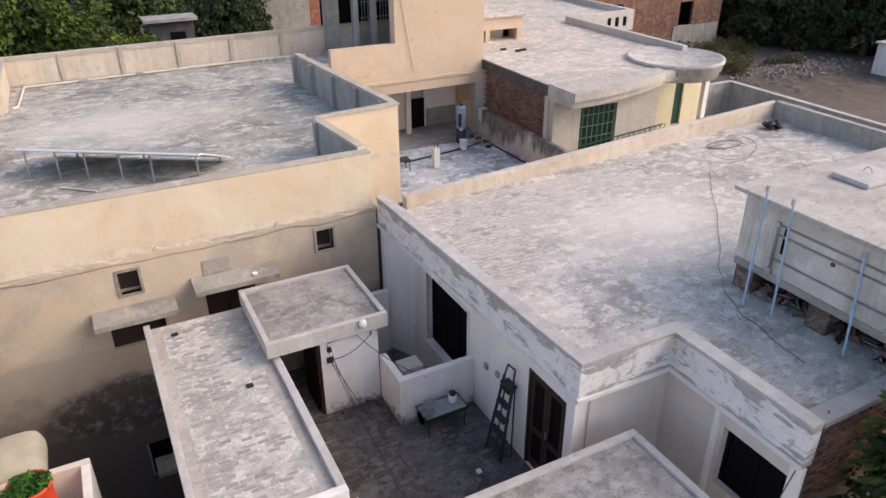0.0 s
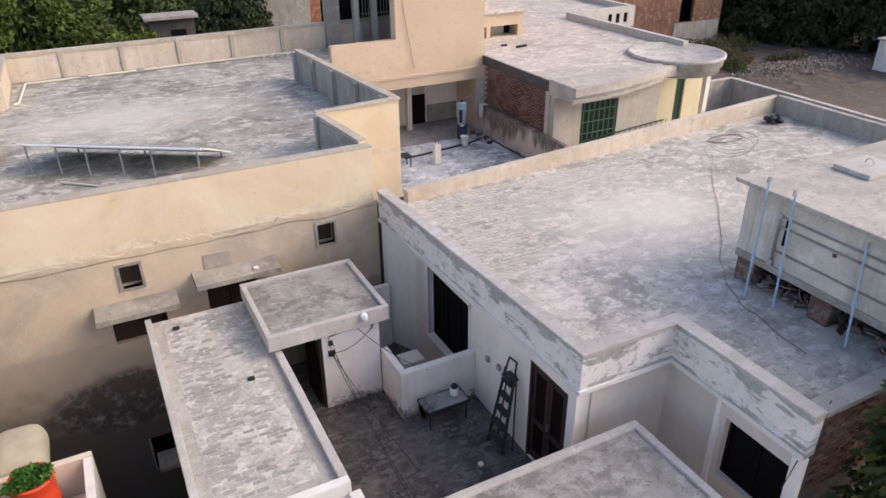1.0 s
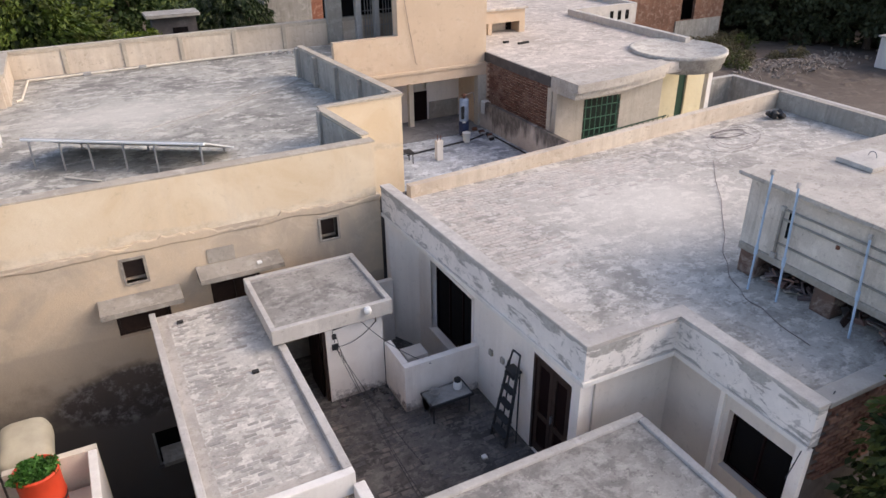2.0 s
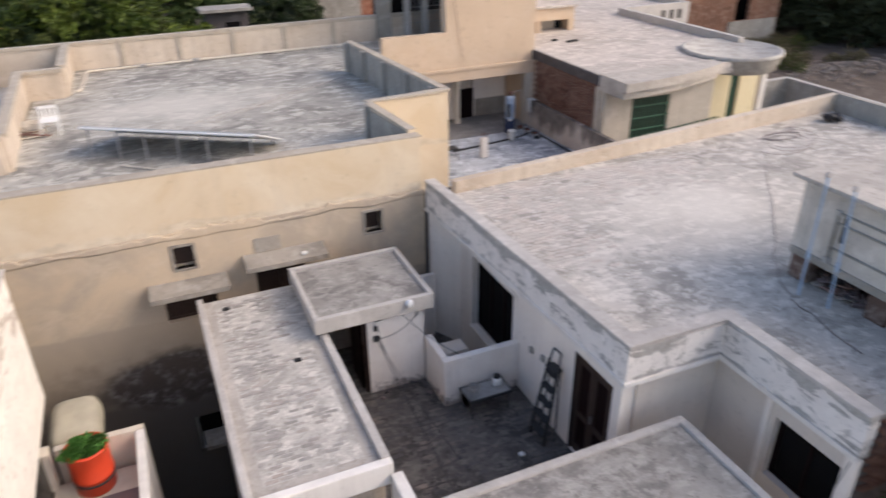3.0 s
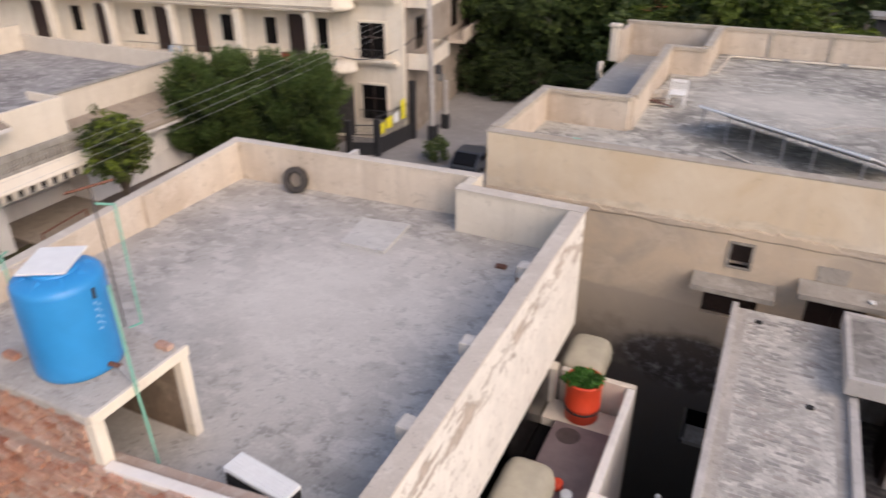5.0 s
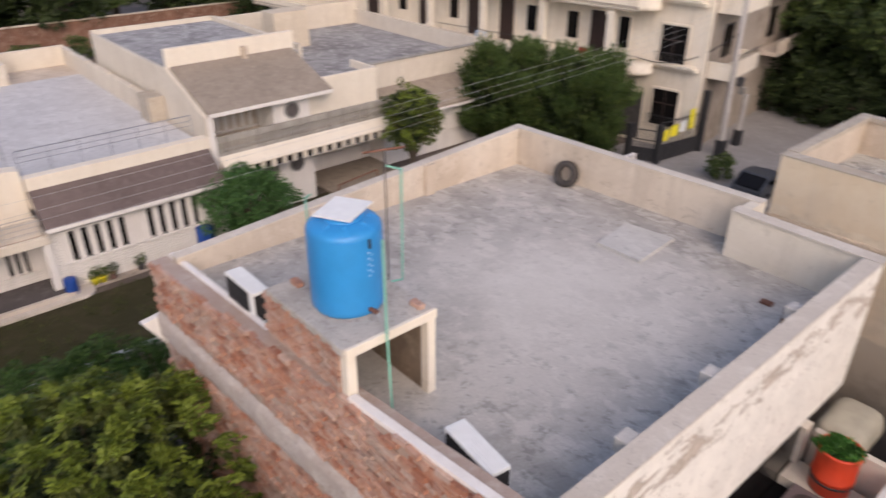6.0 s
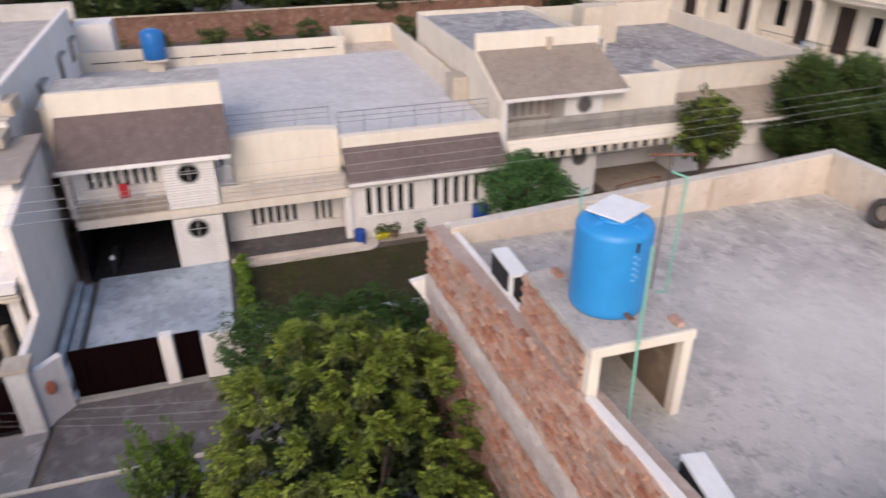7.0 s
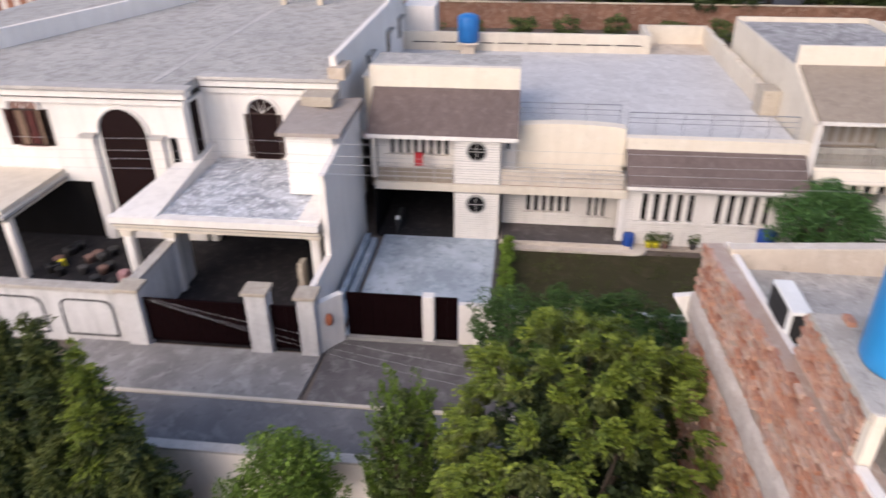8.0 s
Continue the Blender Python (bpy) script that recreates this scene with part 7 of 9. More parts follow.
# Raised dark strips stand in for the shade in horizontal slots.
for k in range(8):
    part("parapet_groove", boxes((-44.898, -44.86, -7.4 + 1.8 * k, -5.9 + 1.8 * k, 4.75, 4.81)), "apron_dark", h1)
part("parapet_block", boxes((-34.6, -33.3, 10.7, 11.5, 3.9, 5.5)), "coping_tan", h1)
part("far_wing", boxes((-48.0, -44.9, 7.2, 11.1, 0, 4.27)), "tan_wall", h1)
for y0, y1, x in ((-0.4, 3.9, -29.95), (4.3, 11.3, -30.0)):
    rl = bmesh.new()
    zt = 5.70 if y0 < 0 else 5.38
    for z, r in ((zt, 0.024), (zt - 0.24, 0.014), (zt - 0.46, 0.014)):
        rod(rl, (x, y0, z), (x, y1, z), r, 5)
    r = part("railing", rl, "steel", h1)
    n = int((y1 - y0) / 1.1)
    for k in range(n + 1):
        part("post", rod(bmesh.new(), (x, y0 + (y1 - y0) * k / n, 4.28), (x, y0 + (y1 - y0) * k / n, zt), 0.018, 6), "steel", r)
for y0, y1 in ((-6.4, -3.1), (-1.05, 4.1)):
    rl = bmesh.new()
    for z in (2.95, 3.15, 3.35, 3.55):
        rod(rl, (FX - 0.05, y0, z), (FX - 0.05, y1, z), 0.018, 5)
    r = part("balcony_rail", rl, "coping", h1)
    n = 4
    for k in range(n + 1):
        part("post", rod(bmesh.new(), (FX - 0.05, y0 + (y1 - y0) * k / n, 2.7), (FX - 0.05, y0 + (y1 - y0) * k / n, 3.56), 0.018, 6), "steel", r)
single("red_cloth", box(bmesh.new(), FX - 0.10, FX - 0.04, -4.75, -4.40, 3.45, 4.05, 0.02), "red_paint", "red cloth hung on the balcony rail", "cloth", at=(FX - 0.05, -4.6, 3.45))
bt = thing("water_tank", (-44.3, -3.8, 4.28), "small blue water tank on a low stand", "water tank")
part("body", turned(bmesh.new(), [(0.62, 0.72), (0.65, 0.76), (0.65, 2.1), (0.58, 2.25), (0.3, 2.37)], (-44.3, -3.85, 4.28), 24), "tank_dark", bt)
part("base", boxes((-44.75, -43.85, -4.3, -3.4, 4.28, 4.95, 0.03)), "tan_wall", bt)
part("base_slab", boxes((-44.95, -43.65, -4.55, -3.15, 4.88, 4.99, 0.03)), "coping_cream", bt)
# forecourt
single("pavement_5", boxes((-27.7, -20.0, -6.2, -1.15, -0.2, 0.10)), "marble", "pale blue-grey marble driveway", "driveway", kind="structure")
single("kerb_2", boxes((-27.0, -20.1, -6.62, -6.38, -0.1, 0.3), (-27.0, -20.1, -6.9, -6.7, -0.1, 0.5)), "marble", "pale marble kerb steps along the wall", "kerb", kind="structure")
single("kerb_3", boxes((-27.7, -20.2, -1.15, -0.95, -0.1, 0.14)), "cement_dark", "dark edging of the driveway", "kerb", kind="structure")
single("lawn", boxes((-27.0, -20.2, -0.95, 11.4, -0.1, 0.05)), "lawn_earth", "dull brown-green lawn", "lawn", kind="structure")
gr = thing("grass", (-23, 4, 0.05), "short dull grass", "grass", kind="stuff")
rr = np.random.default_rng(3)
leaves("blades", [(x, y, 0.08) for x, y in zip(rr.uniform(-26.8, -20.4, 260), rr.uniform(-0.7, 8, 260))], [0.28] * 260, 26, 0.03, "leaf_olive", gr, 9, droop=-0.8, long=3.0)
motor = thing("motorcycle", (-28.6, -5.6, 0.0), "motorcycle parked in the dark car porch", "motorcycle")
part("body", boxes((-29.3, -28.0, -5.75, -5.5, 0.35, 0.75, 0.08)), "black_iron", motor)
part("headlight", turned(bmesh.new(), [(0.05, 0), (0.1, 0.05), (0.1, 0.15), (0.04, 0.2)], (-27.95, -5.62, 0.75), 12), "white_plastic", motor)
for x in (-29.3, -28.05):
    wl = bmesh.new()
    bmesh.ops.create_cone(wl, cap_ends=True, segments=20, radius1=0.3, radius2=0.3, depth=0.1, matrix=Matrix.Translation((x, -5.62, 0.3)) @ Matrix.Rotation(math.pi / 2, 4, "X"))
    part("wheel", wl, "rubber", motor)
for x, y, m, r, h in ((-27.5, 4.52, "barrel_blue", 0.25, 0.75), (-27.6, 10.2, "barrel_blue", 0.38, 1.15)):
    single("barrel", turned(bmesh.new(), [(r * 0.95, 0), (r, 0.04), (r, h - 0.05), (r * 0.9, h), (0.05, h)], (x, y, 0.05), 20), m, "blue plastic barrel beside the wall", "barrel", "blue barrels", at=(x, y, 0.05))
PX, PZ = -27.68, 0.12
for k, (y, m) in enumerate(((5.45, "yellow_sign"), (5.75, "yellow_sign"), (6.15, "tile_red"), (7.3, "cement_dark"))):
    p = thing("flower_pot", (PX, y, PZ), "small flower pot with a straggly plant", "flower pot", "flower pots")
    part("pot", turned(bmesh.new(), [(0.12, 0), (0.16, 0.22), (0.17, 0.25), (0.1, 0.25)], (PX, y, PZ), 14), m, p)
    leaves("plant", [(PX, y, PZ + 0.37), (PX - 0.03, y + 0.06, PZ + 0.55), (PX + 0.03, y - 0.06, PZ + 0.45)], [0.26] * 3, 40, 0.06, "leaf_mid", p, 30 + k)
for k in range(7):
    tree("shrub", (-26.8 + 0.85 * k, -0.62, 0.05), 0.75 + 0.1 * (k % 3), (0.36, 0.32, 0.38), 12, 60, 0.06, "leaf_lime", "small clipped yellow-green shrub by the driveway", 50 + k, group="clipped shrubs", clump=0.5)

# Floor darkened in colour for the shade inside the porch.
single("pavement_7", boxes((-33.0, -27.72, -6.5, -1.32, -0.2, 0.09)), "shaded_paving", "car porch floor coloured near black for shade", "pavement", kind="structure")
# gates
gt = thing("gate_wall", (-19.8, -4, 0), "white gate wall with dark brown metal gates", "gate")


def gate(parent, x, y0, y1, z0, z1, n):
    g = part("gate", boxes((x - 0.02, x + 0.02, y0 + 0.02, y1 - 0.02, z0, z1)), "gate_paint", parent, "dark brown sheet metal gate")
    part("frame", boxes((x + 0.02, x + 0.05, y0 + 0.02, y1 - 0.02, z1 - 0.06, z1), (x + 0.02, x + 0.05, y0 + 0.02, y1 - 0.02, z0, z0 + 0.06)), "gate_paint", g)
    for k in range(n + 1):
        yy = y0 + 0.04 + (y1 - y0 - 0.08) * k / n
        part("rib", boxes((x + 0.02, x + 0.045, yy - 0.02, yy + 0.02, z0 + 0.06, z1 - 0.06)), "gate_paint", g)


gate(gt, -20.0, -6.04, -3.36, 0.18, 1.92, 6)
gate(gt, -20.0, -2.94, -2.12, 0.18, 1.92, 2)
part("pier", boxes((-20.15, -19.8, -3.35, -2.95, 0, 2.0, 0.02)), "white_clean", gt)
part("wall", boxes((-20.12, -19.9, -2.11, 8.0, 0, 1.7)), "white_clean", gt)
part("threshold", boxes((-20.1, -19.75, -6.04, -2.1, 0, 0.17)), "cement", gt)
sp = bmesh.new()
prism(sp, [(-18.75, -6.95), (-19.75, -6.1), (-19.95, -6.25), (-18.95, -7.1)], 0, 2.0)
part("splay_wall", sp, "white_wall", gt)
em = bmesh.new()
bmesh.ops.create_icosphere(em, subdivisions=2, radius=0.26, matrix=Matrix.Translation((-19.24, -6.48, 1.25)) @ Matrix.Diagonal((0.5, 0.6, 1, 1)))
part("plaque", em, "plaque_red", gt, "reddish ornament on the gate wall")
wg = thing("gate_wall", (-18.8, -11, 0), "white boundary wall with piers and dark brown gates", "gate")
gate(wg, -18.9, -12.85, -9.12, 0.22, 1.95, 8)
gate(wg, -18.9, -8.38, -7.36, 0.22, 1.95, 2)
for y0, y1, h in ((-9.11, -8.39, 2.45), (-7.35, -6.75, 2.4), (-13.55, -12.86, 2.3)):
    part("pier", boxes((-19.2, -18.62, y0, y1, 0, h, 0.02)), "gate_white", wg)
    part("pier_cap", boxes((-19.3, -18.52, y0 - 0.08, y1 + 0.08, h, h + 0.14, 0.03)), "coping_tan", wg)
part("wall", boxes((-19.0, -18.75, -32, -13.56, 0, 2.15)), "gate_white", wg)
part("coping", boxes((-19.1, -18.65, -32, -13.56, 2.15, 2.32, 0.02)), "smooth_cement", wg)
for k in range(3):
    yc = -14.9 - 2.6 * k
    arc = [(-18.72, yc - 0.95, 0.35), (-18.72, yc - 0.95, 1.5)] + [(-18.72, yc - 0.95 + 0.35 * (1 - math.cos(a)), 1.5 + 0.3 * math.sin(a)) for a in (0.5, 1.0, 1.57)]
    arc += [(-18.72, yc + 0.95 - 0.35 * (1 - math.cos(a)), 1.5 + 0.3 * math.sin(a)) for a in (1.57, 1.0, 0.5)] + [(-18.72, yc + 0.95, 1.5), (-18.72, yc + 0.95, 0.35), (-18.72, yc - 0.95, 0.35)]
    part("moulding", pipe(bmesh.new(), arc, 0.035), "cement_dark", wg)
part("side_wall", boxes((-23.5, -19.2, -13.5, -13.25, 0, 2.2)), "gate_white", wg)
part("side_coping", boxes((-23.5, -19.2, -13.58, -13.17, 2.2, 2.33)), "smooth_cement", wg)
# Forecourt darkened in colour where close walls shade it.
single("pavement_6", boxes((-28.2, -19.0, -32, -7.3, -0.2, 0.07)), "shaded_paving", "tiled forecourt coloured near black for shade", "pavement", kind="structure")

# ---- white house with arched windows ----
wh = thing("white_house", (-30, -14, 0), "white house with arched windows and stepped cornices", "house")
for x0, y0, y1 in ((-26.3, -32, -13.95), (-28.3, -13.95, -8.2)):
    part("wall", boxes((x0 - 0.3, x0, y0, y1, 0, 6.3)), "white_clean", wh)
    part("cornice", boxes((x0 - 0.3, x0 + 0.14, y0, y1 + 0.14, 6.30, 6.52)), "white_clean", wh)
    part("cornice_line", boxes((x0 - 0.3, x0 + 0.17, y0, y1 + 0.17, 6.52, 6.60)), "panel_wood", wh)
    part("cornice", boxes((x0 - 0.3, x0 + 0.28, y0, y1 + 0.28, 6.60, 6.85)), "white_clean", wh)
    part("cornice_line", boxes((x0 - 0.3, x0 + 0.30, y0, y1 + 0.30, 6.85, 6.91)), "cement", wh)
    part("cornice", boxes((x0 - 0.3, x0 + 0.40, y0, y1 + 0.40, 6.91, 7.05)), "coping", wh)
part("return_wall", boxes((-28.3, -26.305, -14.2, -13.96, 0, 6.3)), "white_clean", wh)
part("slot_window", boxes((-27.6, -26.9, -13.955, -13.93, 3.6, 6.2)), "gate_paint", wh)
part("roof", boxes((-47, -26.6, -32, -13.95, 6.6, 7.0), (-47, -28.6, -13.95, -8.26, 6.6, 7.0)), "grey_tile_roof", wh, "grey tiled flat roof with pale joints")
part("roof_joint", boxes((-46, -27, -15.6, -15.3, 7.0, 7.012)), "coping", wh)
part("roof_joint", boxes((-45, -38, -19.2, -19.02, 7.0, 7.01)), "coping", wh)
part("side_wall", boxes((-45, -28.3, -8.25, -8.0, 0, 7.9)), "white_wall", wh)
part("body", boxes((-46.8, -28.8, -31, -8.3, 0, 6.55)), "white_clean", wh)
for x in (-35.0, -40.2, -44.0):
    part("side_window", boxes((x, x + 0.9, -7.995, -7.96, 5.3, 6.45)), "glass", wh)
    part("sunshade", boxes((x - 0.2, x + 1.1, -7.99, -7.7, 6.5, 6.58)), "grey_wall", wh)
blocks("back_room", "white_wall", wh, (-49.5, -47.25, -8.4, -6.3, 0, 6.5))
part("corner_block", boxes((-29.3, -28.0, -8.3, -7.6, 7.0, 7.5)), "tan_wall", wh)
part("far_parapet", boxes((-47.2, -46.9, -32, -8, 7, 7.9)), "coping", wh)
fp = bmesh.new()
run(fp, (-27.2, -27.0), (-46, -21.0), 0.3, 6.6, 7.9)
part("far_parapet", fp, "white_wall", wh)
blocks("roof_frame", "cream", wh, (-44.6, -44.2, -15.5, -15.2, 7, 8.6), (-44.6, -44.2, -13.2, -12.9, 7, 8.6), (-44.6, -44.2, -15.5, -12.9, 8.6, 8.8))


def arched(parent, x, yc, half, z0, zs, name, mat, bars=0):
    """An arched opening: a dark leaf below and a half round light above, with a white surround."""
    n = 12
    arc = [(yc + half * math.cos(a), zs + half * math.sin(a)) for a in [math.pi * k / n for k in range(n + 1)]]
    poly = [(yc - half, z0), (yc + half, z0)] + arc
    for nm, xo, xi, p, m in ((name, x + 0.03, x - 0.05, poly, mat),):
        bm = bmesh.new()
        f = [bm.verts.new((xo, y, z)) for y, z in p]
        bm.faces.new(f)
        b = [bm.verts.new((xi, y, z)) for y, z in p]
        for k in range(len(p)):
            j = (k + 1) % len(p)
            bm.faces.new((f[k], f[j], b[j], b[k]))
        ob = part(nm, bm, m, parent)
    fr = [(x + 0.05, yc + (half + 0.1) * math.cos(a), zs + (half + 0.1) * math.sin(a)) for a in [math.pi * k / n for k in range(n + 1)]]
    part("surround", pipe(bmesh.new(), fr, 0.09, 6), "white_clean", parent)
    for k in range(bars):
        a = math.pi * (k + 1) / (bars + 1)
        part("bar", rod(bmesh.new(), (x + 0.05, yc, zs), (x + 0.05, yc + half * math.cos(a), zs + half * math.sin(a)), 0.013, 5), "white_clean", ob)
    if bars:
        part("bar", boxes((x + 0.03, x + 0.06, yc - half, yc + half, zs - 0.05, zs + 0.02)), "dark_wood", ob)
        for k in (-1, 1):
            part("shutter", boxes((x + 0.0, x + 0.05, yc + k * half - (0.22 if k < 0 else -0.02), yc + k * half + (0.22 if k > 0 else -0.02), z0 + 0.1, zs - 0.05)), "dark_wood", ob)
    return ob


arched(wh, -26.3, -16.75, 1.0, 1.4, 5.05, "door", "panel_wood")
for y in (-18.25, -15.25):
    part("pilaster", boxes((-26.3, -26.05, y - 0.22, y + 0.22, 0.1, 4.85)), "white_clean", wh)
    part("pilaster_cap", boxes((-26.3, -25.98, y - 0.34, y + 0.34, 4.85, 5.0)), "coping", wh)
part("slit_window", boxes((-26.3, -26.25, -14.75, -14.45, 3.2, 4.9)), "glass", wh)
arched(wh, -26.3, -20.9, 0.62, 4.3, 5.95, "window", "tile_red", 3)
cwn = part("window", boxes((-26.3, -26.27, -21.9, -19.9, 4.35, 5.95)), "dark_wood", wh, "window with drawn red and brown curtains")
for k in range(4):
    part("curtain", boxes((-26.27, -26.25, -21.82 + 0.47 * k, -21.43 + 0.47 * k, 4.42, 5.88)), ("curtain_red", "curtain_tan")[k % 2], cwn)
    part("bar", boxes((-26.25, -26.22, -21.45 + 0.47 * k, -21.40 + 0.47 * k, 4.38, 5.92)), "panel_wood", cwn)
arched(wh, -28.3, -11.4, 0.62, 3.3, 5.4, "window", "panel_wood", 4)
blocks("wall", "white_clean", wh, (-28.3, -28.2, -13.9, -12.3, 3.35, 3.5), (-28.3, -28.2, -10.6, -8.3, 3.35, 3.5))
# porch
pc = thing("car_porch", (-25, -11.5, 0), "white car porch with a marble floored roof terrace", "porch")
part("slab", boxes((-28.2, -22.2, -15.3, -7.45, 2.85, 3.3)), "white_clean", pc)
for z0, z1, o, m in ((2.72, 2.85, 0.05, "cream_pale"), (2.85, 2.90, 0.08, "cement"), (2.90, 3.02, 0.12, "cream_pale"), (3.02, 3.08, 0.16, "panel_wood"), (3.08, 3.34, 0.22, "white_clean")):
    part("fascia", boxes((-22.3, -22.2 + o, -15.3 - o, -7.45, z0, z1)), m, pc)
part("terrace_floor", boxes((-28.15, -22.5, -13.6, -8.3, 3.3, 3.325)), "mosaic", pc, "blue-grey mottled marble terrace floor")
sd = bmesh.new()
prism(sd, [(-22.1, -15.4), (-22.1, -13.65), (-28.2, -13.65), (-28.2, -14.3)], 3.3, [3.36, 3.36, 4.05, 4.05])
part("side_slope", sd, "white_clean", pc)
part("side_parapet", boxes((-28.2, -22.3, -8.28, -7.45, 3.3, 3.42)), "white_clean", pc)
for x, y in ((-22.35, -13.3), (-26.5, -13.6), (-22.7, -7.8), (-22.3, -15.0)):
    part("column", boxes((x - 0.16, x + 0.16, y - 0.16, y + 0.16, 0, 2.72)), "white_clean", pc)
    part("capital", boxes((x - 0.24, x + 0.24, y - 0.24, y + 0.24, 2.5, 2.719)), "cream_pale", pc)
# Black back wall paints in the shade below the porch slab.
part("back_wall", boxes((-28.4, -28.25, -15, -7.5, 0, 2.8)), "deep_shade", pc)
tw = thing("tower", (-25.7, -8.2, 3.3), "white stub tower with a sloping brownish cap", "tower")
part("shaft", boxes((-26.9, -24.55, -9.2, -7.36, 3.4, 5.9)), "white_clean", tw)
cpb = bmesh.new()
prism(cpb, [(-24.35, -9.45), (-24.35, -7.02), (-28.6, -7.02), (-27.3, -9.45)], 5.85, [6.0, 6.0, 6.12, 6.35])
part("cap", cpb, "cap_brown", tw)
part("cap_block", boxes((-28.2, -26.9, -9.2, -7.9, 6.2, 6.62, 0.02)), "coping_tan", tw)
bwl = thing("boundary_wall", (-25, -7.1, 0), "tall plain plastered wall between the two houses", "wall")
w = bmesh.new()
prism(w, [(-19.9, -7.35), (-19.9, -7.12), (-28.3, -7.12), (-28.3, -7.35)], 0, [2.0, 2.0, 2.0, 2.0])
prism(w, [(-22.3, -7.345), (-22.3, -7.125), (-28.3, -7.125), (-28.3, -7.345)], 2.0, [5.2, 5.2, 5.84, 5.84])
part("wall", w, "white_wall", bwl)
aw = thing("garage_roof", (-24.5, -21, 0), "cream flat canopy on dark posts", "canopy")
part("slab", boxes((-27, -22.1, -30, -19.9, 3.1, 3.3)), "cream_pale", aw)
for o, z0, z1, m in ((0.06, 2.78, 2.9, "cream_pale"), (0.10, 2.9, 2.97, "panel_wood"), (0.16, 2.97, 3.1, "coping")):
    part("edge", boxes((-27, -22.1 + o, -19.95, -19.9 + o, z0, z1)), m, aw)
for x in (-26.5, -22.6):
    part("post", boxes((x - 0.15, x + 0.15, -20.3, -20.0, 0, 2.8)), "white_wall", aw)
# Black sheet on the front wall, painting a deep garage's shade.
part("garage_opening", boxes((-26.299, -26.27, -31.5, -18.7, 0.07, 2.75)), "deep_shade", wh)
rng = random.Random(18)
for r in range(15):
    for c in range(2):
        bk2 = box(bmesh.new(), -0.12, 0.12, -0.11, 0.11, 0, 0.085, 0.008)
        bk2.transform(pose(-22.95 + 0.25 * c + rng.uniform(-0.02, 0.02), -8.5 + rng.uniform(-0.02, 0.02), 0.07 + 0.087 * r, 0, 0, rng.uniform(-5, 5)))
        single("stacked_brick", bk2, "coping_tan", "dusty brick in a stack beside the gate pier", "brick", "brick stack in the porch")
rng = random.Random(8)
for k in range(26):
    x, y = rng.uniform(-25.5, -21), rng.uniform(-19.5, -14.4)
    single("planter", turned(bmesh.new(), [(0.14, 0), (0.2, 0.3), (0.21, 0.34), (0.12, 0.34)], (x, y, 0.07), 12), rng.choice(("rubber", "black_iron", "cement_dark", "tile_red")), "dark plant pots and clutter in the forecourt", "pot", "forecourt pots", at=(x, y, 0.07))
single("lime_bag", box(bmesh.new(), -23.6, -23.3, -19.2, -18.95, 0.07, 0.42, 0.05), "yellow_sign", "bright yellow bag in the forecourt", "bag", at=(-23.45, -19.1, 0.07))
single("pink_bundle", box(bmesh.new(), -22.6, -22.2, -15.9, -15.5, 0.07, 0.75, 0.1), "pink_cloth", "bundle of faded pink cloth", "bundle", at=(-22.4, -15.7, 0.07))

# ---- second villa ----
h2 = thing("villa", (-35, 18, 0), "long cream villa with a pale brown roof and balcony", "house")
EX = -29.0
blocks("wall", "white_clean", h2, (-31.2, -31.0, 11.75, 15.0, 0, 2.7), (-32.3, -32.1, 17.7, 22.3, 0, 2.7), (-30.8, -30.6, 22.3, 29.5, 0, 3.0), (-32.1, -30.8, 22.3, 22.5, 0, 2.7))
part("balcony_slab", boxes((-31.5, EX - 0.15, 11.95, 22.1, 2.7, 3.0)), "cream_pale", h2)
part("awning", slope(bmesh.new(), 11.95, 22.1, EX + 0.42, 3.04, EX - 0.2, 3.50, 0.06), "cream_bright", h2, "white sloping sunshade with teeth below")
for k in range(18):
    part("corbel", boxes((EX - 0.15, EX + 0.40, 12.05 + 0.56 * k, 12.30 + 0.56 * k, 2.62, 2.97)), "cream_pale", h2)
# Black strip stands in for deep shade between the teeth.
part("corbel_shade", boxes((EX + 0.22, EX + 0.26, 11.95, 22.1, 2.6, 2.97)), "deep_shade", h2)
part("balcony_rail", boxes((EX - 0.32, EX - 0.18, 11.95, 22.1, 4.10, 4.38, 0.02)), "grey_wall", h2, "grey pierced balcony wall")
part("balcony_foot", boxes((EX - 0.32, EX - 0.18, 11.95, 22.1, 3.45, 3.62)), "grey_wall", h2)
for k in range(56):
    part("baluster", boxes((EX - 0.29, EX - 0.21, 12.0 + 0.18 * k, 12.11 + 0.18 * k, 3.62, 4.10)), "grey_wall", h2)
part("upper_wall", boxes((-31.5, -31.3, 11.75, 15.6, 3.0, 6.2)), "tan_wall", h2)
slits(h2, -31.3, 12.6, 15.2, 3.9, 4.85, 6)
part("corner_pillar", boxes((EX - 0.25, EX + 0.05, 11.62, 11.9, 3.0, 5.45)), "white_clean", h2)
blocks("pillar", "white_clean", h2, (-30.8, EX - 0.36, 15.0, 16.95, 3.0, 5.42), (-30.8, EX - 0.36, 15.0, 16.95, 0, 2.69))
courses(h2, EX - 0.36, 15.0, 16.95, 4.30, 5.40)
courses(h2, EX - 0.36, 15.0, 16.95, 0.1, 2.68)
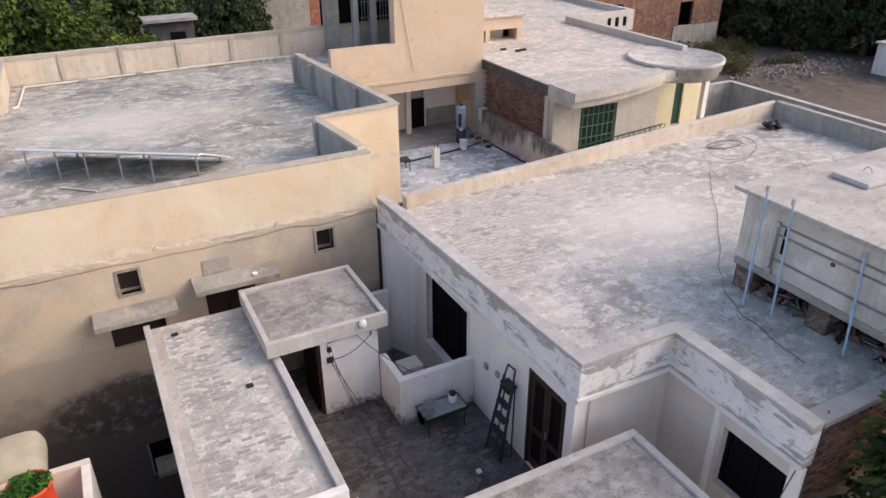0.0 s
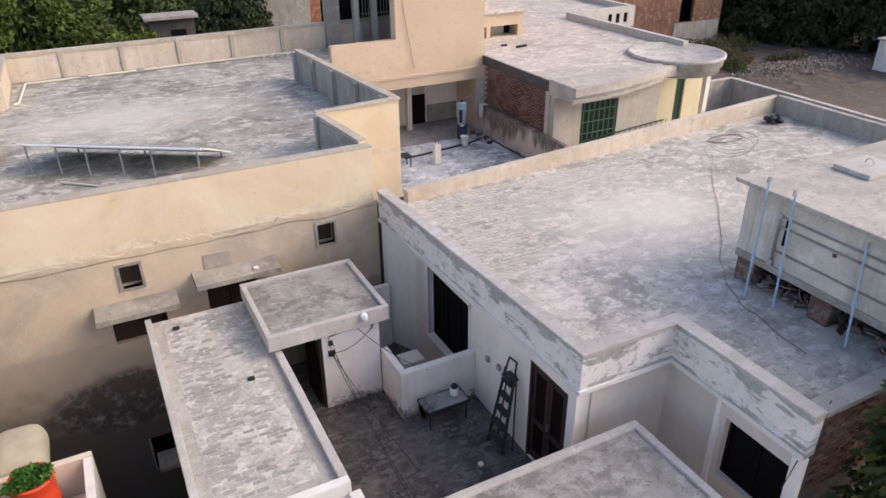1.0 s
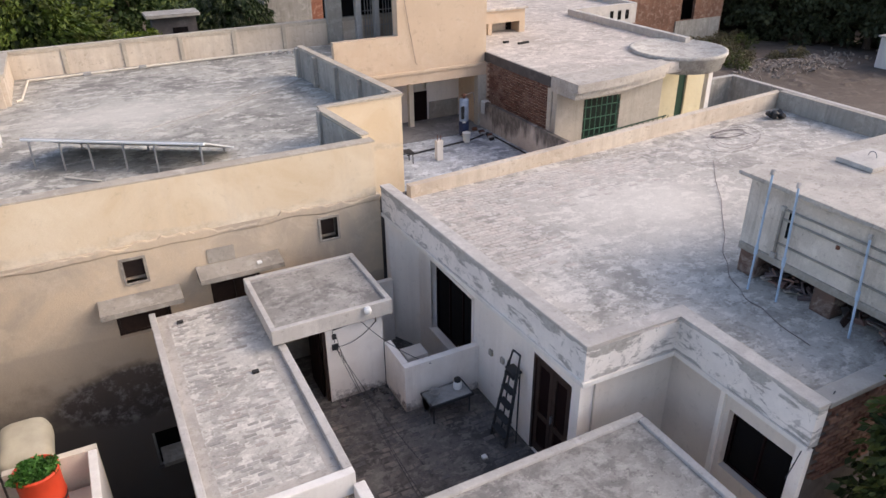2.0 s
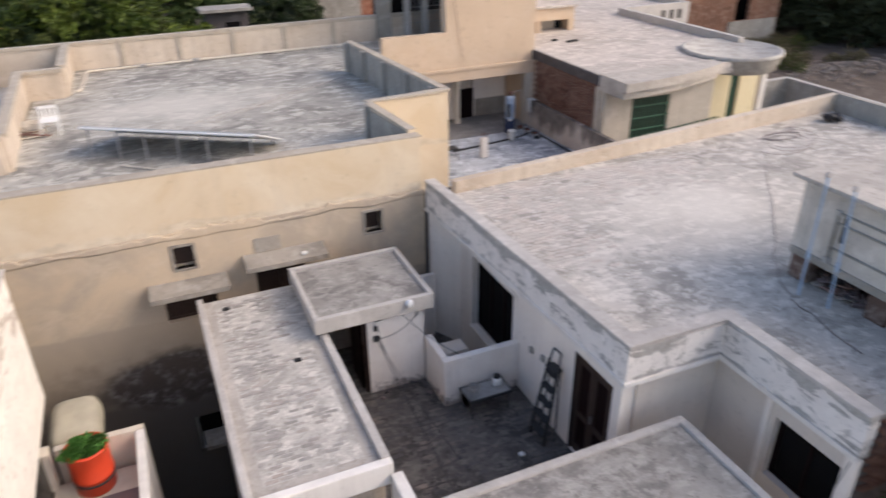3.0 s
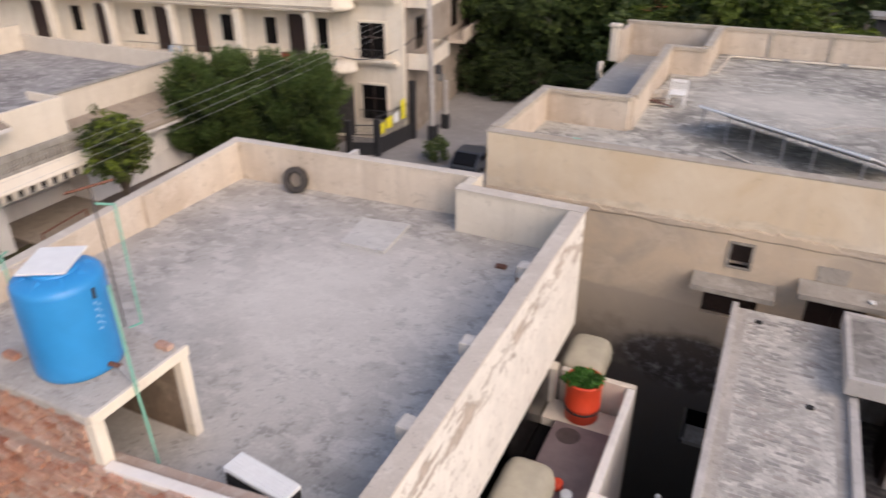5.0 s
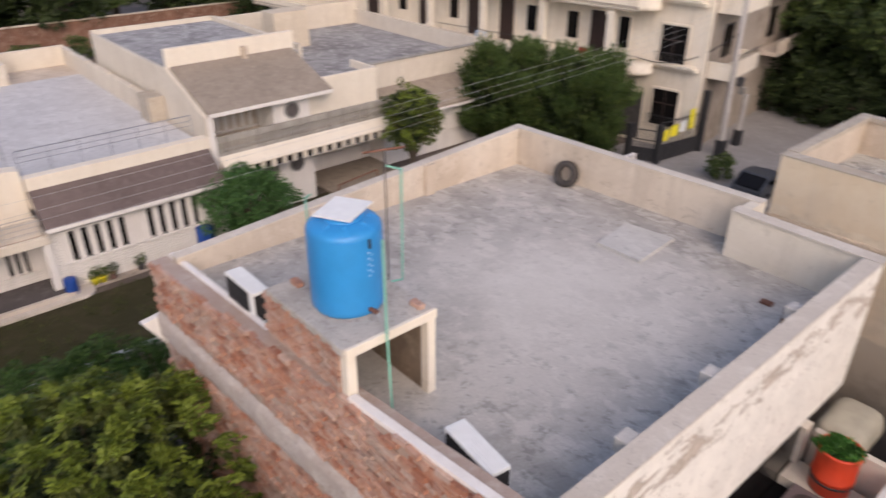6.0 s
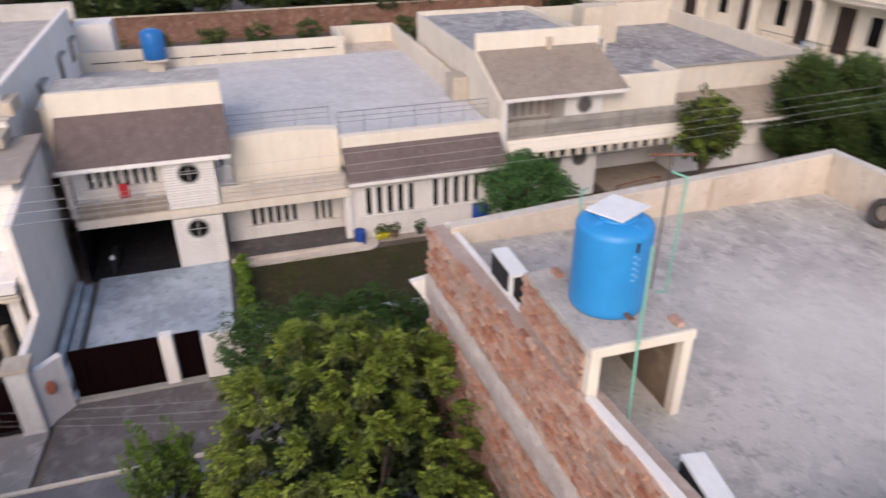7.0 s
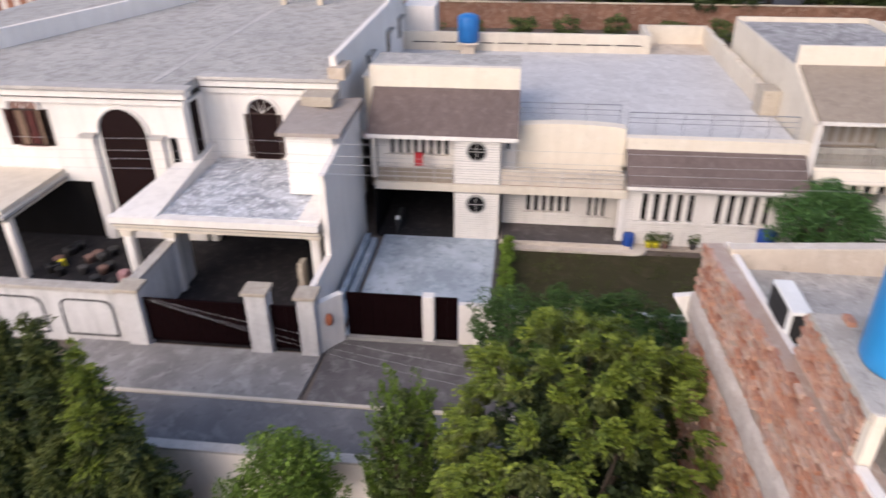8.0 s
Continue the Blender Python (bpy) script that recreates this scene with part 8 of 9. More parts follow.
for x, y, z in ((EX - 0.32, 15.98, 4.85), (EX - 0.32, 15.98, 2.15)):
    rw = bmesh.new()
    bmesh.ops.create_cone(rw, cap_ends=True, segments=24, radius1=0.42, radius2=0.42, depth=0.06, matrix=Matrix.Translation((x, y, z)) @ Matrix.Rotation(math.pi / 2, 4, "Y"))
    rwp = part("round_window", rw, "cement", h2)
    rw = bmesh.new()
    bmesh.ops.create_cone(rw, cap_ends=True, segments=24, radius1=0.33, radius2=0.33, depth=0.03, matrix=Matrix.Translation((x + 0.03, y, z)) @ Matrix.Rotation(math.pi / 2, 4, "Y"))
    part("pane", rw, "apron_dark", rwp)
slits(h2, -31.0, 12.6, 15.4, 1.0, 2.2, 7)
slits(h2, -32.1, 18.0, 19.9, 1.0, 2.2, 5)
slits(h2, -32.1, 20.4, 22.0, 1.0, 2.2, 4)
slits(h2, -30.6, 25.2, 26.9, 1.2, 2.6, 5)
slits(h2, -30.6, 27.5, 28.7, 1.2, 2.6, 3)
part("porch_floor", boxes((-32.1, -27.6, 17.72, 22.3, 0, 0.16)), "brown_roof_pale", h2, "brown tiled porch floor")
part("roof_slope", slope(bmesh.new(), 11.7, 18.05, EX + 0.1, 5.60, -32.5, 6.95), "brown_roof_pale", h2, "pale brown roof slope")
part("eave", boxes((EX - 0.02, EX + 0.14, 11.7, 18.05, 5.42, 5.58)), "white_clean", h2)
part("ridge_wall", boxes((-32.8, -32.5, 11.6, 18.2, 6.3, 7.75, 0.02)), "cream_bright", h2)
part("chimney", boxes((-32.48, -32.2, 15.25, 15.50, 6.8, 7.42, 0.03)), "tan_wall", h2)
part("upper_block", boxes((-32.0, -29.75, 16.96, 21.3, 3.0, 5.5)), "cream_bright", h2)
part("block_roof", boxes((-32.0, -29.95, 18.06, 21.2, 5.5, 5.56)), "dark_flat_roof", h2)
blocks("block_parapet", "cream_bright", h2, (-29.95, -29.745, 18.06, 21.34, 5.5, 5.95, 0.01), (-32.0, -29.955, 21.2, 21.34, 5.5, 5.95, 0.01))
gw2 = bmesh.new()
vs = [(-28.95, 5.46), (-32.5, 6.85), (-43, 6.85), (-43, 0), (-31, 0), (-31, 3.0), (-29.0, 3.0)]
fa = [gw2.verts.new((x, 11.69, z)) for x, z in vs]
fb = [gw2.verts.new((x, 11.52, z)) for x, z in vs]
gw2.faces.new(fa)
gw2.faces.new(fb[::-1])
for k in range(len(vs)):
    j = (k + 1) % len(vs)
    gw2.faces.new((fa[k], fb[k], fb[j], fa[j]))
bmesh.ops.recalc_face_normals(gw2, faces=gw2.faces[:])
part("gable_wall", gw2, "cream_pale", h2)
blocks("flat_roof", "dark_flat_roof", h2, (-43, -32.8, 11.8, 18.6, 6.3, 6.7), (-46, -32.1, 18.6, 31.2, 4.3, 4.6))
blocks("parapet", "cream_pale", h2, (-43.2, -43.0, 11.6, 18.6, 6.3, 6.95), (-43.0, -32.85, 18.62, 18.85, 4.6, 6.95), (-32.3, -32.0, 21.35, 31.2, 3.0, 5.4), (-46.3, -46.0, 18.6, 31.4, 4.3, 6.2), (-46, -32.3, 31.2, 31.5, 4.3, 5.6))
part("parapet_line", boxes((-32.34, -31.94, 21.35, 31.2, 5.402, 5.47)), "grey_wall", h2)
part("roof_slope", slope(bmesh.new(), 22.3, 30.5, -29.9, 2.98, -31.98, 4.05), "brown_roof_pale", h2)
part("eave", boxes((-30.0, -29.85, 22.3, 30.5, 2.72, 2.86)), "white_clean", h2)
blocks("body", "cream", h2, (-42.9, -32.35, 11.8, 18.5, 0, 6.25), (-45.8, -32.35, 18.9, 31.1, 0, 4.25))
part("roof_room", boxes((-43, -41.5, 22, 24.5, 4.6, 6.9)), "cream", h2)
single("hedge_bed", boxes((-29.5, -20.5, 12, 30, -0.1, 0.06)), "lawn_earth", "dull green garden strip before the villa", "lawn", kind="structure")
single("wall_2", boxes((-20.12, -19.9, 8.0, 31, 0, 1.7)), "white_clean", "white garden wall beside the street", "wall", kind="structure")
swing = thing("garden_frame", (-26, 17.5, 0.05), "thin rusty garden frame", "frame")
part("frame", pipe(bmesh.new(), [(-26, 16.2, 0.05), (-26, 16.2, 2.0), (-26, 18.4, 2.2), (-26, 18.4, 0.05)], 0.04), "rust", swing)

# ---- tall apartment house at the lane corner ----
ab = thing("apartment_house", (-20.4, 37.4, 0), "tall cream apartment house with balconies and dark windows", "apartment house")
AM = pose(-20.4, 37.3, 0, 0, 0, 8)


def app(name, rows, mat, parent=None, label=""):
    bm = boxes(*rows)
    bm.transform(AM)
    return part(name, bm, mat, parent or ab, label)


app("wall", [(-40, -0.0, 0.0, 0.3, 0, 16)], "apt_wall")
# Side face coloured a darker tan than the front to take in its shade.
app("side_wall", [(-0.3, 0.0, 0.3, 26, 0, 16)], "side_tan")
app("body", [(-40, -0.4, 2.6, 25, 0, 16)], "cream")
FLOORS = (4.7, 8.3, 11.9)
for z in FLOORS:
    app("balcony_slab", [(-40, -3.6, -1.7, 0.0, z - 0.28, z)], "apt_wall")
    app("balcony_mould", [(-40, -3.55, -1.80, -1.7, z - 0.14, z - 0.04), (-40, -3.55, -1.78, -1.7, z - 0.34, z - 0.26)], "coping_tan")
    rd = turned(bmesh.new(), [(0.85, -0.28), (0.92, -0.2), (0.92, -0.02), (0.86, 0.0), (0.86, 0.32), (0.05, 0.32)], (0, 0, 0), 28)
    rd.transform(AM @ Matrix.Translation((-3.62, -0.86, z)))
    part("balcony_end", rd, "apt_wall", ab, "rounded balcony end")
    br = bmesh.new()
    for k in range(30):
        rod(br, (-3.7 - 0.5 * k, -1.68, z + 0.32), (-3.7 - 0.5 * k, -1.68, z + 0.8), 0.016, 5)
    rod(br, (-3.6, -1.68, z + 0.8), (-18.4, -1.68, z + 0.8), 0.022, 5)
    br.transform(AM)
    part("balcony_rail", br, "black_iron", ab)
    app("balcony_parapet", [(-40, -3.6, -1.75, -1.6, z - 0.1, z + 0.32)], "apt_wall")
    app("cornice", [(-3.4, -0.3, -0.35, 0.0, z + 0.1, z + 0.28), (-3.2, -0.5, -0.55, 0.0, z + 0.28, z + 0.42)], "apt_wall")
    app("side_balcony", [(0.0, 1.3, 0.6, 5.0, z - 0.25, z), (1.2, 1.3, 0.7, 4.9, z, z + 0.7), (0.002, 1.3, 0.6, 0.7, z, z + 0.7), (0.002, 1.3, 4.9, 5.0, z, z + 0.7)], "apt_wall")
    app("side_balcony", [(0.0, 1.3, 8.5, 14.0, z - 0.25, z), (1.2, 1.3, 8.5, 14.0, z, z + 0.7)], "tan_wall")
    sr = bmesh.new()
    for k in range(20):
        rod(sr, (1.28, 1.5 + 0.184 * k, z + 0.7), (1.28, 1.5 + 0.184 * k, z + 1.05), 0.014, 5)
    rod(sr, (1.28, 1.5, z + 1.05), (1.28, 5.0, z + 1.05), 0.02, 5)
    sr.transform(AM)
    part("side_rail", sr, "black_iron", ab)
    for s in (5.3, 10.0, 14.7, 19.4, 24.0):
        app("column", [(-s - 0.2, -s + 0.2, -1.66, -1.3, z, z + 3.35)], "apt_wall")
        app("column_foot", [(-s - 0.27, -s + 0.27, -1.70, -1.26, z + 0.32, z + 0.62)], "apt_wall")
        app("column_head", [(-s - 0.27, -s + 0.27, -1.70, -1.26, z + 2.9, z + 3.05)], "apt_wall")
    for s in (2.2, 9.8):
        w = app("window", [(0.0, 0.04, s, s + 1.4, z + 0.6, z + 2.5)], "glass")
        app("frame", [(0.04, 0.08, s + 0.65, s + 0.75, z + 0.6, z + 2.5)], "dark_wood", w)
    for s, wd, a, b in ((4.8, 0.7, 0.8, 2.6), (6.3, 1.15, 0.05, 2.75), (8.3, 0.8, 0.9, 2.5), (11.4, 0.8, 0.9, 2.5), (13.2, 1.2, 0.05, 2.75), (16.0, 1.15, 0.05, 2.75), (18, 0.8, 0.9, 2.5), (20.6, 1.15, 0.05, 2.75), (23, 0.8, 0.9, 2.5), (26, 1.2, 0.05, 2.7)):
        w = app("window" if a > 0.5 else "door", [(-s - wd, -s, -0.05, 0.0, z + a, z + b)], "glass" if a > 0.5 else "dark_wood")
        app("frame", [(-s - wd - 0.06, -s - wd, -0.08, 0.0, z + a, z + b), (-s, -s + 0.06, -0.08, 0.0, z + a, z + b), (-s - wd, -s, -0.08, 0.0, z + b, z + b + 0.06)], "apt_wall", w)
for z in (1.35, 5.05, 8.8, 12.4):
    w = app("window", [(-2.75, -1.15, -0.06, 0.0, z, z + 2.15)], "glass", None, "tall dark window")
    app("frame", [(-2.85, -2.75, -0.12, 0.0, z - 0.1, z + 2.25), (-1.15, -1.05, -0.12, 0.0, z - 0.1, z + 2.25), (-2.75, -1.15, -0.12, 0.0, z + 2.15, z + 2.27)], "apt_wall", w)
    app("bar", [(-2.0, -1.94, -0.09, -0.06, z, z + 2.15), (-2.75, -1.15, -0.09, -0.06, z + 1.3, z + 1.36)], "dark_wood", w)
    rl = bmesh.new()
    for k in range(11):
        rod(rl, (-2.8 + 0.165 * k, -0.42, z - 0.1), (-2.8 + 0.165 * k, -0.42, z + 0.65), 0.014, 5)
    rod(rl, (-2.85, -0.42, z + 0.66), (-1.05, -0.42, z + 0.66), 0.02, 5)
    rl.transform(AM)
    part("window_rail", rl, "black_iron", w)
app("ground_front", [(-6, -3.4, -0.04, 0.0, 0.2, 3.0)], "cement_dark")
GA, GB, GC = Vector((-22.3, 33.75, 0)), Vector((-20.75, 34.4, 0)), Vector((-20.3, 38.1, 0))
gtb = thing("iron_fence", (-20.75, 34.4, 0), "black iron fence and gate round the corner forecourt", "fence")
for a, b, h in ((GA, GB, 2.0), (GB, GC, 2.5)):
    u = (b - a).normalized()
    o = Vector((-u.y, u.x, 0)) * 0.03
    part("sheet", run(bmesh.new(), (a.x, a.y), (b.x, b.y), 0.03, 0.08, h * 0.42, h * 0.42), "black_iron", gtb)
    for z in (h * 0.66, h - 0.1):
        part("rail", rod(bmesh.new(), tuple(a + Vector((0, 0, z))), tuple(b + Vector((0, 0, z))), 0.03, 6), "black_iron", gtb)
    n = int((b - a).length / 0.16)
    for k in range(n + 1):
        p = a.lerp(b, k / n)
        part("bar", rod(bmesh.new(), tuple(p + Vector((0, 0, 0.05))), tuple(p + Vector((0, 0, h))), 0.014, 5), "black_iron", gtb)
for p, h in ((GA, 2.2), (GB, 2.3), (GC, 3.7)):
    part("pier", boxes((p.x - 0.16, p.x + 0.16, p.y - 0.16, p.y + 0.16, 0, h, 0.02)), "black_iron", gtb)
for k, (u, wd, z0, z1, m) in enumerate(((0.04, 0.11, 1.30, 1.90, "yellow_sign"), (0.22, 0.13, 1.45, 2.1, "yellow_sign"), (0.42, 0.12, 1.6, 2.2, "white_plastic"), (0.64, 0.09, 1.65, 2.8, "yellow_sign"))):
    a, b = GB.lerp(GC, u), GB.lerp(GC, u + wd * 1.3)
    single("banner", run(bmesh.new(), (a.x + 0.07, a.y), (b.x + 0.07, b.y), 0.02, z0, z1, z1 + 0.08), m, "yellow and white banner tied to the fence", "banner", "banners on the fence")
rc = boxes((-7.2, -6.7, -1.66, -1.5, 5.0, 5.5))
rc.transform(AM)
single("red_cloth", rc, "red_paint", "red cloth on a balcony rail", "cloth")
bc = boxes((-15.2, -14.4, -1.66, -1.5, 5.0, 5.4))
bc.transform(AM)
single("blue_cloth", bc, "blue_pipe", "blue cloth on a balcony rail", "cloth")

# poles and wires
pw = thing("utility_pole", (-19.0, 38.3, 0), "pale concrete utility pole with small switch boxes", "utility pole")
part("shaft", rod(bmesh.new(), (-19.0, 38.3, 0), (-19.2, 38.2, 12), 0.19, 10, 0.12), "coping", pw)
part("base", boxes((-19.25, -18.75, 38.05, 38.55, 0, 1.0)), "black_iron", pw)
part("switch_box", boxes((-18.82, -18.5, 38.3, 38.6, 4.25, 4.75, 0.03)), "cement_dark", pw)
part("switch_box", boxes((-18.80, -18.45, 38.62, 38.95, 3.75, 4.15, 0.03)), "grey_wall", pw)
pw2 = thing("utility_pole", (-19.3, 40.8, 0), "short pale pole with a black foot", "utility pole")
part("shaft", rod(bmesh.new(), (-19.3, 40.8, 0), (-19.3, 40.8, 3.2), 0.16, 10), "coping", pw2)
part("base", boxes((-19.52, -19.08, 40.6, 41.0, 0, 1.0)), "black_iron", pw2)
cable("cable", sag((-19.1, 38.2, 7.2), (-23.8, 35.6, 5.4), 0.9), 0.03, "black_iron", "thick black cable from the pole to the balcony", "street cables")
for z, dx in ((8.4, 0.0), (8.15, 0.25), (7.85, 0.1), (7.58, 0.12)):
    cable("wire", sag((-19.12 + 0.2 * dx, 38.24, z + 0.25), (-17.0 + dx, -8.0, z + 0.1), 0.35, 30) + sag((-17.0 + dx, -8.0, z + 0.1), (-16.8 + dx, -45.0, z + 0.6), 0.4, 20), 0.004, "wire_grey", "thin grey overhead street wire", "overhead wires")
for k, (z0, z1) in enumerate(((2.02, 2.95), (1.9, 2.6), (1.95, 2.25))):
    cable("wire", sag((-18.75, -12.55 + 0.04 * k, z0), (-14.6, -0.6, z1 + 0.25), 0.12 + 0.05 * k), 0.003, "wire_grey", "thin grey service wire over the gates", "service wires")

# Added gate: its near-black leaves stand in for the dark end of the lane.
lg2 = thing("added_lane_gate", (-17, 50.5, 0), "added near-black gate across the dark end of the lane", "gate")
blocks("leaf", "gate_paint", lg2, (-24, -18.6, 50.4, 50.5, 0.05, 2.6), (-18.55, -13.0, 50.4, 50.5, 0.05, 2.6))
blocks("pier", "apron_dark", lg2, (-18.62, -18.3, 50.2, 50.55, 0, 2.9), (-13.0, -12.6, 50.2, 50.55, 0, 2.9))
part("side_wall", boxes((-12.6, -5.0, 50.3, 50.5, 0, 2.4)), "cement_dark", lg2)

for k in range(6):
    tree("shrub", (-21.5 + 1.9 * k, 49.0 + 0.5 * math.sin(2 * k), 0), 3.4 + 0.5 * math.sin(3 * k), (1.5, 1.3, 1.7), 60, 70, 0.11, "leaf_dark", "dark bush before the gate at the lane's end", 320 + k, clump=0.34, low=0.1, group="bushes at the lane's end")

# car at the lane corner
car = thing("car", (-14.6, 34.9, 0.03), "dark grey car parked at the corner of the lane", "car")
cb = bmesh.new()
side = [(32.95, 0.35), (36.75, 0.35), (36.8, 0.75), (36.3, 0.88), (35.55, 0.95), (34.95, 1.42), (33.75, 1.45), (33.15, 0.98), (32.93, 0.9)]
lo = [cb.verts.new((-15.4, y, z)) for y, z in side]
hi = [cb.verts.new((-13.8, y, z)) for y, z in side]
cb.faces.new(lo[::-1])
cb.faces.new(hi)
for k in range(len(side)):
    j = (k + 1) % len(side)
    cb.faces.new((lo[k], lo[j], hi[j], hi[k]))
bmesh.ops.bevel(cb, geom=cb.edges[:], offset=0.07, segments=2, affect="EDGES")
bmesh.ops.recalc_face_normals(cb, faces=cb.faces[:])
part("body", cb, "car_paint", car)
part("windscreen", prism(bmesh.new(), [(-15.25, 33.0), (-13.95, 33.0), (-13.95, 33.62), (-15.25, 33.62)], 0.9, [1.0, 1.0, 1.44, 1.44]), "glass", car)
for x in (-15.385, -13.83):
    part("side_window", boxes((x - 0.012, x + 0.03, 33.6, 35.2, 1.0, 1.32)), "glass", car)
for x in (-15.36, -13.84):
    for y in (33.7, 36.0):
        wl = bmesh.new()
        bmesh.ops.create_cone(wl, cap_ends=True, segments=18, radius1=0.31, radius2=0.31, depth=0.18, matrix=Matrix.Translation((x, y, 0.34)) @ Matrix.Rotation(math.pi / 2, 4, "Y"))
        wheel = part("wheel", wl, "rubber", car)
        hb = bmesh.new()
        bmesh.ops.create_cone(hb, cap_ends=True, segments=14, radius1=0.17, radius2=0.15, depth=0.2, matrix=Matrix.Translation((x, y, 0.34)) @ Matrix.Rotation(math.pi / 2, 4, "Y"))
        part("rim", hb, "steel", wheel)

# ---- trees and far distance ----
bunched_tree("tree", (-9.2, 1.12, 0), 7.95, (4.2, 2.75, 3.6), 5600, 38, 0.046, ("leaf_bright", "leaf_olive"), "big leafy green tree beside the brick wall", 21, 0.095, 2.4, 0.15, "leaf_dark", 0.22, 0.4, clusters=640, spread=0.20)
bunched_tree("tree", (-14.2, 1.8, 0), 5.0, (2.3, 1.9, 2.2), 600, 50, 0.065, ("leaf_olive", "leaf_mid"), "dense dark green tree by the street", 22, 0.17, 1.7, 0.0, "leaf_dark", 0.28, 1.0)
for k, (y, h) in enumerate(((-0.3, 2.95), (1.4, 3.15), (3.1, 2.9), (4.7, 2.45), (6.3, 2.0))):
    tree("hedge", (-18.9, y, 0), h + 0.1, (1.15, 1.35, 1.35), 110, 90, 0.055, "leaf_hedge", "tall dark green hedge before the garden wall", 250 + k, clump=0.24, low=0.2, bulge=0.25, group="hedge by the garden wall")
bunched_tree("tree", (-11.3, -2.5, 0), 5.6, (0.85, 0.95, 2.6), 300, 55, 0.045, ("leaf_yard", "leaf_mid"), "upright feathery green tree beside the street", 23, 0.10, 4.0, 2.6, "leaf_mid", 0.3)
tree("tree", (-10.9, -5.25, 0), 3.75, (1.15, 1.2, 1.2), 110, 120, 0.055, "leaf_yard", "round bright green tree beside the garden wall", 24, clump=0.3)
for k, (x, y, h, w) in enumerate(((-11.5, -10.75, 6.1, 0.95), (-11.0, -9.45, 5.6, 0.9), (-10.4, -8.35, 4.0, 0.8), (-12.2, -12.3, 5.6, 1.0), (-10.9, -11.9, 4.2, 1.1), (-10.6, -10.4, 3.4, 0.9))):
    bunched_tree("conifer", (x, y, 0), h + 0.3, (w * 1.45, w * 1.45, h * 0.56), 420, 60, 0.05, ("leaf_olive", "leaf_dark") if k != 1 else ("leaf_bright", "leaf_olive"), "tall evergreen with yellow-green tips beside the street", 40 + k, 0.13, 2.4, 0.1, "leaf_dark", 0.3, 0.4, tufts=0.10, spire=0.75)
tree("tree", (-26.8, 11.9, 0), 3.75, (1.9, 2.1, 1.6), 130, 110, 0.075, "leaf_bush", "round dense green garden tree", 26, clump=0.3)
bunched_tree("tree", (-27.6, 21.9, 0), 5.4, (1.35, 1.6, 1.7), 170, 44, 0.08, ("leaf_bright", "leaf_olive"), "small olive green garden tree", 27, 0.22, 1.5)
bunched_tree("tree", (-28.9, 30.0, 0), 6.2, (2.3, 2.4, 2.9), 1700, 44, 0.07, ("leaf_street", "leaf_mid"), "broad feathery street tree before the apartment house", 28, 0.15, 4.6, 2.7, "leaf_dark", 0.45, 0.0, clusters=54, spread=0.62)
bunched_tree("tree", (-24.8, 31.8, 0), 5.8, (2.6, 2.4, 2.7), 1900, 44, 0.07, ("leaf_street", "leaf_mid"), "broad feathery street tree before the apartment house", 29, 0.15, 4.6, 2.7, "leaf_dark", 0.45, 0.0, clusters=60, spread=0.62)
tree("shrub", (-17.2, 35.0, 0), 1.5, (0.8, 0.8, 0.8), 30, 60, 0.08, "leaf_mid", "small green bush at the lane corner", 30, clump=0.35)
tree("shrub", (-25.2, 19.5, 0.05), 0.9, (0.8, 0.9, 0.45), 30, 60, 0.06, "leaf_mid", "low round clipped bush", 31, clump=0.4)
bunched_tree("tree", (-17.5, 54, 0), 11.0, (6.8, 6, 5.2), 1000, 42, 0.18, ("leaf_mid", "leaf_dark"), "huge dense green tree at the end of the lane", 32, 0.45, 1.7, 0.2)
tree("tree", (-9, 52, 0), 9.5, (5, 4.5, 4.2), 160, 110, 0.22, "leaf_mid", "dense green tree behind the yellow house", 33, clump=0.2)
bunched_tree("tree", (-2.5, 48, 0), 10.2, (5.4, 5, 4.8), 900, 40, 0.17, ("leaf_lawny", "leaf_olive"), "tall green tree behind the yellow house", 34, 0.42, 1.8, 0.2)
tree("tree", (5, 58, 0), 9.0, (4.6, 4.4, 3.8), 120, 110, 0.22, "leaf_mid", "green tree behind the yellow house", 35, clump=0.22)
tree("tree", (13.5, 62, 0), 9.5, (4.2, 4.4, 4.2), 120, 110, 0.22, "leaf_dark", "dark tree behind the houses", 36, clump=0.22)
for k in range(15):
    tree("tree", (60 + 5.0 * k + 3 * math.sin(k), 64 - 2.7 * k + 3 * math.cos(2 * k), 0), 11 + 2 * math.sin(3 * k), (6, 6, 5.4), 130, 90, 0.34, "leaf_dull", "dark dense tree beyond the empty plot", 60 + k, clump=0.24, low=0.1, group="trees beyond the plot")
for k in range(9):
    tree("tree", (60.5 + 1.6 * k, 58.0 - 2.7 * k + math.sin(2.2 * k), 0), 10 + 1.5 * math.sin(3 * k), (3.6, 3.6, 5.0), 120, 80, 0.26, "leaf_dull", "dark dense tree beyond the empty plot", 300 + k, clump=0.26, low=0.06, group="trees beyond the plot")
for k in range(26):
    a = random.Random(k)
    tree("shrub", (49 + a.uniform(0, 9), 43 + a.uniform(0, 8), 0), a.uniform(0.9, 1.7), (1.5, 1.5, 0.9), 16, 60, 0.09, "leaf_dry" if k % 4 else "leaf_olive", "dry scrub on the empty plot", 90 + k, clump=0.5, group="dry scrub")
rb = thing("rubble", (53, 38, 0), "heap of pale rubble and broken bricks", "rubble", kind="stuff")
rm = bmesh.new()
